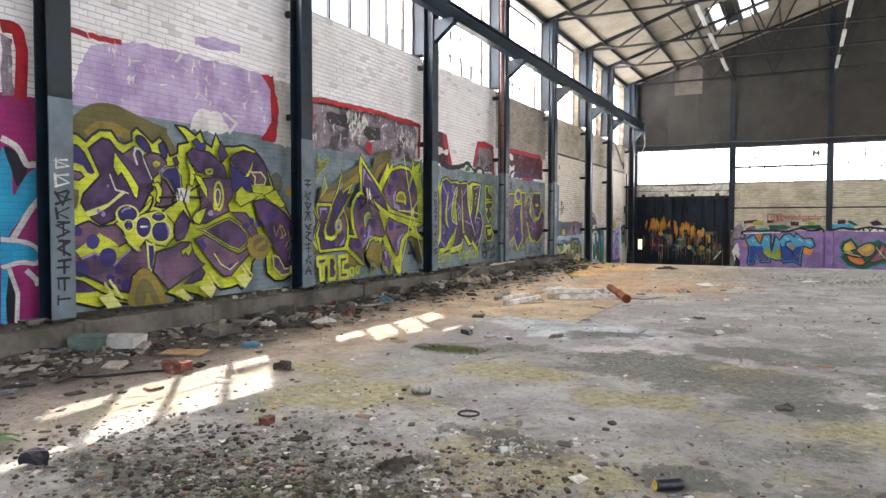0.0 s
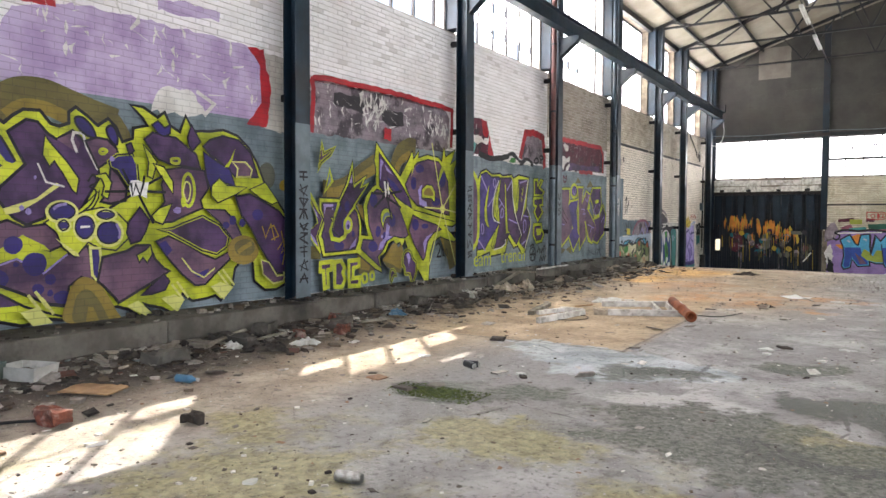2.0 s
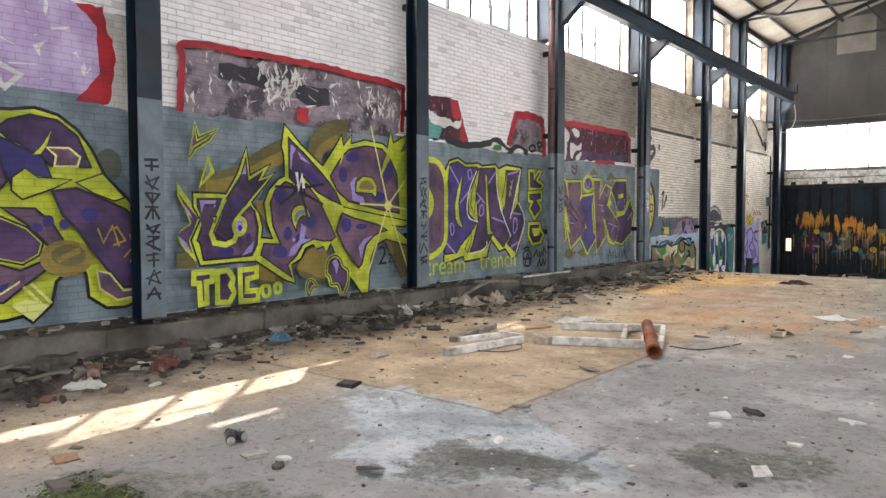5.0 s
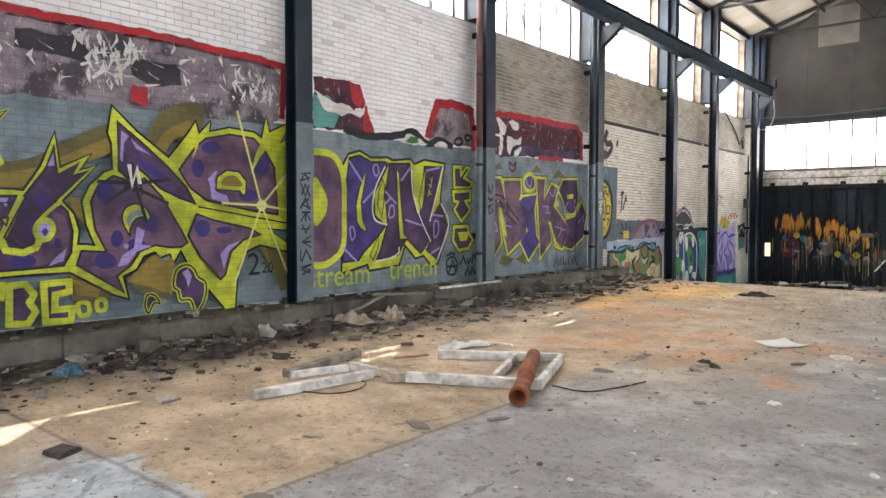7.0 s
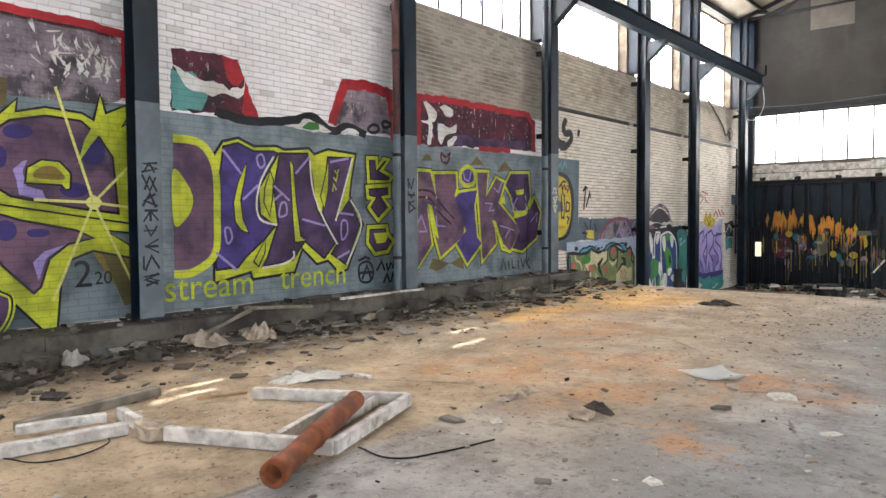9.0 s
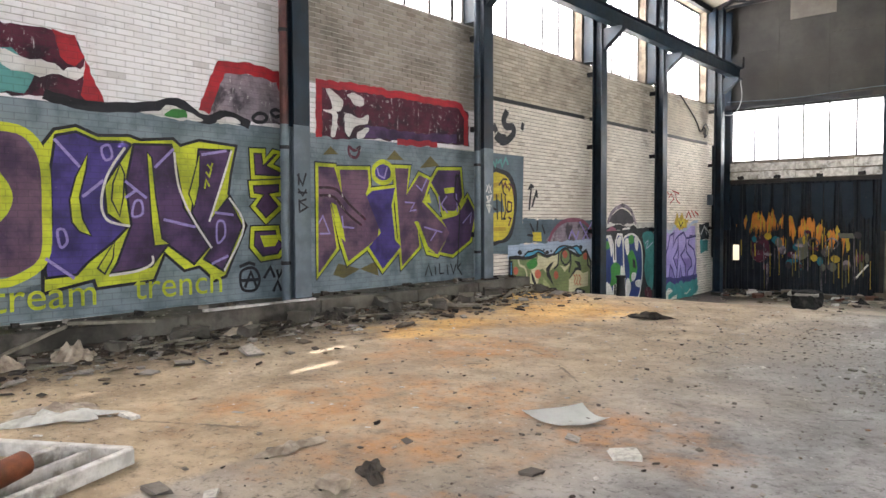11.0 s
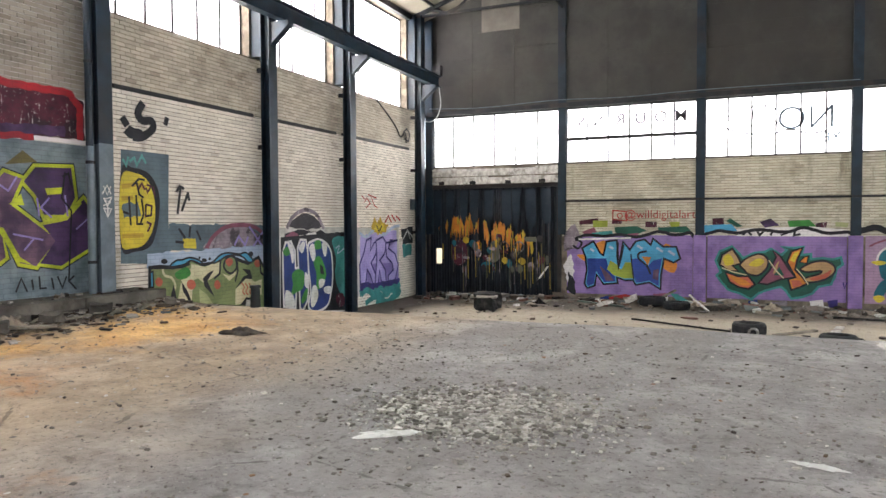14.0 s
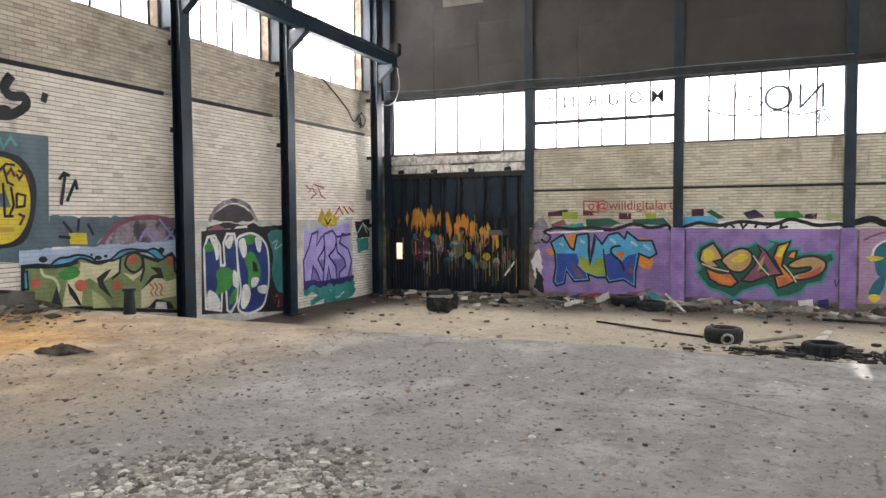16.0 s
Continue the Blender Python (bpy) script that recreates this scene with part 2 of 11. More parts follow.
            for f in fs[1:]:
                out = n.math("MAXIMUM", out, f)
            return out

        # rusty dust, then the sunlit glow at the far end, painted in as golden colour
        rust = any_of(spot(-3.4, 15.2, 1.0, 1.1, 1.3, 1.15), spot(-2.5, 16.1, 1.2, 0.8, 1.3, 1.15), spot(-1.25, 15.9, 1.0, 0.7, 1.2, 1.15), spot(-2.2, 15.0, 0.9, 0.8, 1.3, 1.15), spot(-1.27, 14.3, 0.28, 0.22, 0.8, 0.9), spot(-4.0, 17.6, 1.0, 1.5, 1.3, 1.15))
        col = n.mix(n.math("MULTIPLY", n.math("MULTIPLY", rust, n.ramp(n.noise(3.3, 6, 0.7), 0.3, 0.7)), 0.8), col, n.mix(fine, lin("d9995c"), lin("b47f4c")))
        sun_glow = any_of(spot(-4.9, 20.9, 1.5, 1.9, 1.3, 1.0), spot(-5.2, 18.6, 0.9, 1.3, 1.3, 1.0), spot(-6.0, 22.2, 1.0, 1.0, 1.0, 1.0))
        col = n.mix(n.math("MULTIPLY", sun_glow, 0.85), col, n.mix(n.ramp(mid, 0.3, 0.7), lin("eec27a"), lin("c2904e")))
        # yellow-green moss films
        near = n.ramp(n.math("ADD", y, wob), 7.4, 5.2)
        moss = any_of(spot(-2.45, 6.1, 0.75, 0.5, 0.9, 0.5), spot(-3.35, 4.65, 0.75, 0.75, 1.0, 0.6), spot(-1.45, 3.95, 0.6, 0.42, 0.9, 0.6), spot(-0.6, 7.2, 0.5, 0.3, 0.8, 0.6), spot(-1.0, 5.6, 0.7, 0.35, 0.9, 0.6), spot(-3.9, 5.5, 0.5, 0.4, 0.8, 0.7), spot(0.9, 5.2, 0.9, 0.6, 1.0, 0.7))
        loose = n.math("MULTIPLY", n.math("MULTIPLY", n.ramp(n.noise(0.9, 7, 0.65), 0.5, 0.62), near), n.ramp(x, -5.2, -4.2))
        moss = n.math("MAXIMUM", moss, n.math("MULTIPLY", loose, 0.8))
        col = n.mix(n.math("MULTIPLY", moss, 0.72), col, n.mix(n.ramp(fine, 0.3, 0.7), lin("b2a878"), lin("6f693f")))
        # grey-blue dried puddle with pale rims
        pud = any_of(spot(-2.5, 8.85, 1.0, 0.7, 0.9, 0.3), spot(-3.4, 9.15, 0.75, 0.42, 0.8, 0.3))
        col = n.mix(n.math("MULTIPLY", pud, 0.8), col, n.mix(n.ramp(mid, 0.35, 0.65), lin("c6cbce"), lin("8f979b")))
        col = n.mix(n.math("MULTIPLY", spot(-1.75, 7.65, 0.65, 0.3, 1.0, 0.5), 0.7), col, n.mix(fine, lin("d2cfcc"), lin("b4afac")))
        # damp, then its dark wet cores
        wn = n.noise(0.8, 9, 0.66, distortion=0.12)
        zone = n.math("MULTIPLY", n.ramp(n.math("ADD", y, wob), 10.5, 7.5), n.ramp(x, -1.2, 0.4))
        damp = any_of(spot(-1.25, 6.9, 1.0, 0.6, 1.1, 0.35), spot(-0.3, 6.6, 0.9, 0.5, 1.0, 0.4), spot(-2.25, 8.6, 0.55, 0.35, 1.0, 0.5), spot(-2.7, 3.0, 1.3, 0.7, 1.2, 0.6), spot(-1.2, 3.0, 1.2, 0.5, 1.2, 0.6), spot(-1.1, 9.75, 0.45, 0.35, 0.9, 0.5), spot(-2.9, 7.3, 0.5, 0.35, 0.9, 0.6),
                      n.math("MULTIPLY", n.ramp(wn, 0.47, 0.55), zone))
        core = any_of(n.math("MULTIPLY", any_of(spot(-2.9, 2.85, 1.0, 0.42, 1.0, 0.8), spot(-1.6, 2.75, 0.9, 0.4, 1.0, 0.8), spot(-2.3, 3.5, 0.6, 0.2, 0.9, 0.8)), 0.75), spot(-0.4, 8.3, 0.55, 0.5, 1.0, 0.35), spot(0.1, 6.0, 0.45, 0.28, 0.8, 0.35), spot(-2.15, 8.68, 0.24, 0.14, 0.6, 0.5), spot(-0.54, 3.9, 0.42, 0.2, 0.6, 0.4), spot(-1.15, 9.55, 0.26, 0.12, 0.6, 0.5), spot(-3.45, 6.95, 0.5, 0.2, 0.5, 0.5), spot(-1.75, 4.2, 0.45, 0.22, 0.7, 0.6), spot(-0.5, 6.75, 0.6, 0.18, 0.7, 0.5),
                      n.math("MULTIPLY", n.ramp(wn, 0.55, 0.62), zone))
        grain = n.ramp(n.noise(22, 6, 0.75), 0.36, 0.62)
        col = n.mix(n.math("MULTIPLY", damp, 0.85), col, n.mix(grain, lin("45463d"), lin("7c7c72")))
        col = n.mix(n.math("MULTIPLY", core, 0.88), col, n.mix(grain, lin("191a14"), lin("454639")))
        # slab joints
        jw = n.math("MULTIPLY", n.math("SUBTRACT", n.noise(6, 3), 0.5), 0.05)
        for cx, y0, y1 in ((2.73, 9.4, 13.2),):
            d = n.math("ABSOLUTE", n.math("ADD", n.math("ADD", x, cx), jw))
            j = n.math("MULTIPLY", n.ramp(d, 0.03, 0.006), n.math("MULTIPLY", n.ramp(y, y0, y0 + 0.1), n.ramp(y, y1, y1 - 1.5)))
            col = n.mix(n.math("MULTIPLY", j, 0.45), col, lin("463c32"))
        d = n.math("ABSOLUTE", n.math("ADD", n.math("ADD", y, -9.5), jw))
        j = n.math("MULTIPLY", n.ramp(d, 0.03, 0.006), n.ramp(x, -2.6, -2.75))
        col = n.mix(n.math("MULTIPLY", j, 0.45), col, lin("463c32"))
        rough = n.math("SUBTRACT", 0.9, n.math("MULTIPLY", core, 0.4))
    # hairline cracks, specks and scuffs
    cr = n.put("ShaderNodeTexVoronoi", Vector=n.pos, Scale=0.55)
    cr.feature = "DISTANCE_TO_EDGE"
    crack = n.math("MULTIPLY", n.ramp(n.math("ADD", cr.outputs["Distance"], n.math("MULTIPLY", n.math("SUBTRACT", n.noise(3, 6, 0.7), 0.5), 0.08)), 0.006, 0.0), n.ramp(n.noise(0.9, 3), 0.5, 0.6))
    col = n.mix(n.math("MULTIPLY", crack, 0.55), col, lin("3a3632"))
    col = n.mix(n.math("MULTIPLY", n.ramp(n.noise(20, 7, 0.82), 0.52, 0.66), 0.75), col, lin("37332f"))
    col = n.mix(n.math("MULTIPLY", n.ramp(n.noise(4.5, 8, 0.75), 0.52, 0.68), 0.42), col, lin("57534f"))
    col = n.mix(n.math("MULTIPLY", n.ramp(n.noise(41, 4, 0.75), 0.62, 0.70), 0.6), col, lin("dcd8d2"))
    hh = n.math("ADD", n.math("MULTIPLY", mid, 0.6), n.math("MULTIPLY", n.noise(30, 8, 0.8), 0.7))
    return n.done(col, rough, n.bump(hh, 0.8, 0.03), 0, 0.35)


FLOOR = floor_material("stained_concrete_floor")
FLOOR_LOW = floor_material("sun_strip_lower_floor", True)


def glass_material():
    m = bpy.data.materials.new("frosted_glass")
    m.use_nodes = True
    t = m.node_tree
    t.nodes.clear()
    out = t.nodes.new("ShaderNodeOutputMaterial")
    tr, tl, mx = t.nodes.new("ShaderNodeBsdfTransparent"), t.nodes.new("ShaderNodeBsdfTranslucent"), t.nodes.new("ShaderNodeMixShader")
    no = t.nodes.new("ShaderNodeTexNoise")
    no.inputs["Scale"].default_value = 1.3
    mixc = t.nodes.new("ShaderNodeMix")
    mixc.data_type = "RGBA"
    mixc.inputs[6].default_value, mixc.inputs[7].default_value = (0.95, 0.95, 0.93, 1), (0.8, 0.8, 0.76, 1)
    t.links.new(no.outputs[0], mixc.inputs[0])
    t.links.new(mixc.outputs[2], tl.inputs[0])
    mx.inputs[0].default_value = 0.86
    for a, b in ((tr.outputs[0], mx.inputs[1]), (tl.outputs[0], mx.inputs[2]), (mx.outputs[0], out.inputs[0])):
        t.links.new(a, b)
    return m


GLASS = glass_material()

# ---- building blocks ----
def box(bm, x0, x1, y0, y1, z0, z1):
    """A box into bm; returns its vertices."""
    m = Matrix.Translation(((x0 + x1) / 2, (y0 + y1) / 2, (z0 + z1) / 2)) @ Matrix.Diagonal((abs(x1 - x0), abs(y1 - y0), abs(z1 - z0), 1))
    return bmesh.ops.create_cube(bm, size=1.0, matrix=m)["verts"]


def bar(bm, a, b, w, h=None, up=(0, 0, 1)):
    """A square bar from a to b."""
    a, b = Vector(a), Vector(b)
    h = h or w
    d = b - a
    ax = d.normalized()
    side = ax.cross(Vector(up))
    if side.length < 1e-4:
        side = ax.cross(Vector((0, 1, 0)))
    side.normalize()
    upv = side.cross(ax)
    m = Matrix.Translation((a + b) / 2) @ Matrix((side, ax, upv)).transposed().to_4x4() @ Matrix.Diagonal((w, d.length, h, 1))
    return bmesh.ops.create_cube(bm, size=1.0, matrix=m)["verts"]


def tube(bm, a, b, r, seg=12, r2=None, caps=True):
    a, b = Vector(a), Vector(b)
    d = b - a
    m = Matrix.Translation((a + b) / 2) @ d.to_track_quat("Z", "Y").to_matrix().to_4x4()
    return bmesh.ops.create_cone(bm, cap_ends=caps, segments=seg, radius1=r, radius2=r if r2 is None else r2, depth=d.length, matrix=m)["verts"]


def soften(bm, w=0.006):
    bmesh.ops.bevel(bm, geom=list(bm.edges), offset=w, segments=1, affect="EDGES", clamp_overlap=True)


def mesh_of(name, bm, material):
    me = bpy.data.meshes.new(name)
    bm.to_mesh(me)
    bm.free()
    for m in (material if isinstance(material, (list, tuple)) else [material]):
        me.materials.append(m)
    return me


def part(name, bm, material, parent, label="", kind=""):
    """One mesh under a thing or a part; bm in the parent's own space."""
    ob = new(name, mesh_of(name, bm, material))
    ob.parent = parent
    return tagged(ob, label, kind=kind)


def thing(name, label, category, bm=None, material=None, group="", at=None):
    ob = new(name, mesh_of(name, bm, material) if bm else None)
    if at:
        ob.matrix_world = at
    return tagged(ob, label, category, group)


def setting(name, bm, material, label, category=""):
    return tagged(new(name, mesh_of(name, bm, material)), label, category, kind="structure")


# ---- plan ----
WX, FY, EX, SY = -7.68, 35.2, 17.7, -8.6          # wall faces: west, north, east, south
LOW, EDGE = -0.85, 23.5                           # lower floor, the slab's end
SILL, EAVE, RIDGE_X, PITCH = 5.2, 8.05, 4.97, 0.32
COLS = [0.6, 4.92, 9.2, 13.7, 17.97, 22.25, 26.65, 30.03, 34.35]
PIERS = [-7.35, -2.87, 1.12, 4.97, 8.95, 12.9, 17.3]


def ground_z(x, y):
    z = 0.06 + 0.005 * y
    z += 0.02 * noise.noise((x * 0.5, y * 0.5, 0)) + 0.008 * noise.noise((x * 2.1, y * 2.1, 3))
    bank = max(0.0, min(1.0, (-5.7 - x) / 1.3))
    z += bank * bank * (0.09 + 0.07 * noise.noise((x * 1.7, y * 1.1, 8)))
    lip = max(0.0, min(1.0, (y - (EDGE - 0.35)) / 0.35))
    return z - 0.05 * lip * lip


def roof_z(x):
    return EAVE + 0.12 + PITCH * (RIDGE_X - WX - abs(x - RIDGE_X))


def sheet_floor(name, x0, x1, y0, y1, step, height, material, label, skirt=0.0):
    nx, ny = int((x1 - x0) / step) + 1, int((y1 - y0) / step) + 1
    xs, ys = np.linspace(x0, x1, nx), np.linspace(y0, y1, ny)
    verts = [(x, y, height(x, y)) for y in ys for x in xs]
    faces = [(j * nx + i, j * nx + i + 1, (j + 1) * nx + i + 1, (j + 1) * nx + i) for j in range(ny - 1) for i in range(nx - 1)]
    if skirt:
        base = len(verts)
        top = (ny - 1) * nx
        verts += [(x, y1 + 0.02 * noise.noise((x * 3, 0, 5)), skirt) for x in xs]
        faces += [(top + i, top + i + 1, base + i + 1, base + i) for i in range(nx - 1)]
    me = bpy.data.meshes.new(name)
    me.from_pydata(verts, [], faces)
    me.materials.append(material)
    me.polygons.foreach_set("use_smooth", [True] * ((nx - 1) * (ny - 1)) + [False] * (len(faces) - (nx - 1) * (ny - 1)))
    return tagged(new(name, me), label, "floor", kind="structure")


sheet_floor("floor", -7.2, EX + 0.1, SY - 0.1, EDGE, 0.16, ground_z, FLOOR, "raised concrete slab with stains, dust and damp patches", LOW - 0.05)
sheet_floor("floor_lower", -7.9, EX + 0.1, EDGE - 0.1, FY + 0.1, 0.3,
            lambda x, y: LOW + 0.03 * noise.noise((x, y, 1)) + 0.10 * max(0, (y - 34.2)), FLOOR_LOW, "lower concrete floor with a painted sun strip before the gate wall")

# kerb along the west wall
bm = bmesh.new()
rng = random.Random(3)
y = SY
while y < EDGE - 0.3:
    y2 = min(y + rng.uniform(1.1, 2.3), EDGE - 0.25)
    d = rng.uniform(-0.025, 0.025)
    box(bm, WX - 0.02, -6.93 + d, y, y2 - 0.006, -0.3, 0.415 + d * 0.5)
    y = y2
bmesh.ops.subdivide_edges(bm, edges=[e for e in bm.edges if e.calc_length() > 0.5], cuts=5, use_grid_fill=True)
for v in bm.verts:
    v.co += 0.018 * noise.noise_vector(v.co * 2.3)
soften(bm, 0.012)
setting("trim_kerb", bm, CONCRETE_EDGE, "chipped concrete kerb along the foot of the wall", "kerb")

# west wall with window openings above the sill
bm = bmesh.new()
box(bm, WX - 0.3, WX, SY, FY + 0.3, LOW - 0.3, SILL)
box(bm, WX - 0.3, WX, SY, FY + 0.3, EAVE, EAVE + 0.25)
for c in COLS + [SY + 0.2, FY]:
    box(bm, WX - 0.3, WX - 0.002, c - 0.2, c + 0.2, SILL, EAVE)
setting("wall_west", bm, MORTAR, "long brick wall, painted white above the murals", "wall")

# far wall: brick to the sill, window band, boards to the roof, gate opening
GZ = 2.78
bm = bmesh.new()
box(bm, WX - 0.3, -7.47, FY, FY + 0.3, LOW - 0.3, 3.36)
box(bm, -7.47, -2.9, FY, FY + 0.3, GZ, 3.36)
box(bm, -2.9, EX + 0.3, FY, FY + 0.3, LOW - 0.3, 3.36)
for c in PIERS:
    box(bm, c - 0.1, c + 0.1, FY + 0.05, FY + 0.3, 3.36, 5.05)
setting("wall_north", bm, MORTAR, "cream brick gate wall with a window band", "wall")
bm = bmesh.new()
prof = [(WX - 0.3, 5.05), (EX + 0.3, 5.05), (EX + 0.3, roof_z(EX) + 0.1), (RIDGE_X, roof_z(RIDGE_X) + 0.1), (WX - 0.3, roof_z(WX) + 0.1)]
for yy in (FY, FY + 0.15):
    bm.faces.new([bm.verts.new((px, yy, pz)) for px, pz in prof])
bm.verts.ensure_lookup_table()
for i in range(5):
    j = (i + 1) % 5
    bm.faces.new([bm.verts[i], bm.verts[j], bm.verts[5 + j], bm.verts[5 + i]])
bmesh.ops.recalc_face_normals(bm, faces=bm.faces)
gable = setting("wall_gable", bm, BOARD, "brown-grey boarded gable above the windows", "wall")
# board seams stand slightly proud, sheet by sheet
brd = random.Random(11)
for i in range(len(PIERS) - 1):
    a, b = PIERS[i] + 0.12, PIERS[i + 1] - 0.12
    w = (b - a) / 3
    for k in range(3):
        z = 5.22
        while z < roof_z(a + w * (k + 0.5)) - 0.9:
            h = brd.choice((0.62, 0.8, 1.2))
            bm = bmesh.new()
            d = brd.uniform(0.008, 0.02)
            box(bm, a + k * w + 0.004, a + (k + 1) * w - 0.004, FY - d, FY - 0.001, z, z + h - 0.008)
            part("board", bm, BOARD, gable)
            z += h
bm = bmesh.new()
box(bm, -5.5, -4.24, FY - 0.03, FY - 0.022, 7.62, 8.95)
part("board", bm, BOARD_PALE, gable, "paler square patch board")

# unseen sides: plain walls, their openings assumed to let the added daylight in
bm = bmesh.new()
box(bm, EX, EX + 0.3, SY, FY + 0.3, LOW - 0.3, 3.6)
box(bm, EX, EX + 0.3, SY, FY + 0.3, 8.1, 8.5)
for c in COLS:
    box(bm, EX, EX + 0.3, c - 0.2, c + 0.2, 3.6, 8.1)
setting("wall_east", bm, DRAB, "unseen plain wall, tall windows assumed for daylight", "wall")
bm = bmesh.new()
box(bm, WX - 0.3, EX + 0.3, SY - 0.3, SY, LOW - 0.3, 1.5)
box(bm, WX - 0.3, -5.5, SY - 0.3, SY, 1.5, 6.6)
box(bm, 15.5, EX + 0.3, SY - 0.3, SY, 1.5, 6.6)
box(bm, WX - 0.3, EX + 0.3, SY - 0.3, SY, 6.6, 12.6)
setting("wall_south", bm, DRAB, "unseen plain end wall, wide opening assumed for daylight", "wall")

# roof: corrugated sheets on both slopes
def slope(x0, x1, name, gap=None):
    """Corrugated sheets; gap: (x0, x1, y0, y1) left open for a rooflight."""
    bm = bmesh.new()
    n = int((FY - SY + 0.8) / 0.13)
    xs = [x0, x1] if not gap else [x0, gap[0], gap[1], x1]
    rows = []
    for i in range(n * 2 + 1):
        yy = SY - 0.3 + i * (FY - SY + 0.7) / (2 * n)
        d = 0.02 if i % 2 else -0.02
        rows.append([bm.verts.new((x, yy, roof_z(x) + d)) for x in xs])
    for p, q in zip(rows, rows[1:]):
        for k in range(len(xs) - 1):
            if gap and k == 1 and gap[2] < p[0].co.y < gap[3]:
                continue
            bm.faces.new((p[k], p[k + 1], q[k + 1], q[k]))
    return setting(name, bm, ROOFING, "cream corrugated roof sheets seen from below", "ceiling")


slope(WX - 0.35, RIDGE_X, "ceiling_west", (-3.3, -1.3, 28.2, 31.4))
slope(RIDGE_X, EX + 0.35, "ceiling_east")

light = tagged(new("window_rooflight"), "rooflight of dirty panes in dark bars", "window", kind="structure")
for k in range(4):
    xa, xb = -3.3 + k * 0.5, -3.3 + (k + 1) * 0.5
    bm = bmesh.new()
    bar(bm, (xa, 28.1, roof_z(xa)), (xa, 31.5, roof_z(xa)), 0.1, 0.12)
    part("glazing_bar", bm, STEEL_DARK, light)
    if k != 1:
        bm = bmesh.new()
        bar(bm, ((xa + xb) / 2, 28.15, roof_z((xa + xb) / 2) + 0.03), ((xa + xb) / 2, 31.45, roof_z((xa + xb) / 2) + 0.03), 0.4, 0.01, (-PITCH, 0, 1))
        part("pane", bm, GLASS, light)
    else:
        bm = bmesh.new()
        bar(bm, ((xa + xb) / 2, 28.15, roof_z((xa + xb) / 2) + 0.03), ((xa + xb) / 2, 31.45, roof_z((xa + xb) / 2) + 0.03), 0.42, 0.012, (-PITCH, 0, 1))
        part("blank_panel", bm, BOARD, light)

# ---- steelwork ----
def h_column(name, y, z0, z1):
    """An H-section column before the west wall, with grey paint up to the band."""
    col = thing(name, "blue-black steel column, grey paint on its foot", "column", group="columns along the west wall")
    foot_top = z0 if z0 < 0 else 2.86
    dark_web = y < 15
    bm = bmesh.new()
    box(bm, -7.215, -7.2, y - 0.14, y + 0.14, foot_top, z1)
    web_foot = z0 if dark_web else foot_top
    box(bm, -7.43, -7.415, y - 0.14, y + 0.14, web_foot, z1)
    box(bm, -7.415, -7.215, y - 0.012, y + 0.012, web_foot, z1)
    part("shaft", bm, STEEL, col)
    if z0 > 0:
        bm = bmesh.new()
        box(bm, -7.215, -7.2, y - 0.14, y + 0.14, z0, 2.859)
        if not dark_web:
            box(bm, -7.43, -7.415, y - 0.14, y + 0.14, z0, 2.859)
            box(bm, -7.415, -7.215, y - 0.012, y + 0.012, z0, 2.859)
        part("foot", bm, STEEL_GREY, col, "grey painted foot of the column")
    bm = bmesh.new()
    for zz in (1.2, 3.2, 4.9):
        box(bm, WX, -7.431, y + 0.03, y + 0.1, zz, zz + 0.1)
    part("wall_tie", bm, STEEL_DARK, col)
    bm = bmesh.new()
    box(bm, -7.7, -7.431, y - 0.14, y + 0.14, SILL + 0.002, z1 - 0.1)
    part("window_post", bm, STEEL, col)
    bm = bmesh.new()
    box(bm, -7.30, -7.12, y - 0.2, y + 0.2, z0, z0 + 0.03)
    part("base_plate", bm, STEEL_DARK, col)
    bm = bmesh.new()
    vs = [(-7.198, 5.45), (-7.198, 5.93), (-6.72, 5.93), (-6.72, 5.84)]
    for yy in (y - 0.09, y + 0.09):
        f = [bm.verts.new((px, yy, pz)) for px, pz in vs]
        bm.faces.new(f)
    bm.verts.ensure_lookup_table()
    for i in range(4):
        j = (i + 1) % 4
        bm.faces.new([bm.verts[i], bm.verts[j], bm.verts[4 + j], bm.verts[4 + i]])
    bmesh.ops.recalc_face_normals(bm, faces=bm.faces)
    part("bracket", bm, STEEL, col)
    return col


for c in COLS:
    h_column("steel_column", c, 0.412 if c < EDGE - 1 else LOW, EAVE + 0.1)

# crane beam on the brackets
bm = bmesh.new()
for x0, x1, z0, z1 in ((-7.0, -6.8, 5.932, 5.955), (-7.0, -6.8, 6.27, 6.295), (-6.912, -6.888, 5.955, 6.27)):
    box(bm, x0, x1, SY + 0.3, 34.9, z0, z1)
beam = thing("crane_beam", "dark steel crane beam running along the columns", "beam", bm, STEEL)
bm = bmesh.new()
box(bm, -6.93, -6.87, SY + 0.3, 34.9, 6.295, 6.35)
part("rail", bm, STEEL_DARK, beam)
bm = bmesh.new()
box(bm, -7.05, -6.75, 34.72, 34.9, 6.296, 6.62)
part("end_stop", bm, STEEL_DARK, beam)

# eaves beam
bm = bmesh.new()
box(bm, WX + 0.002, -7.55, SY, FY, EAVE - 0.02, EAVE + 0.2)
thing("eaves_beam", "dark steel beam under the eaves", "beam", bm, STEEL_DARK)


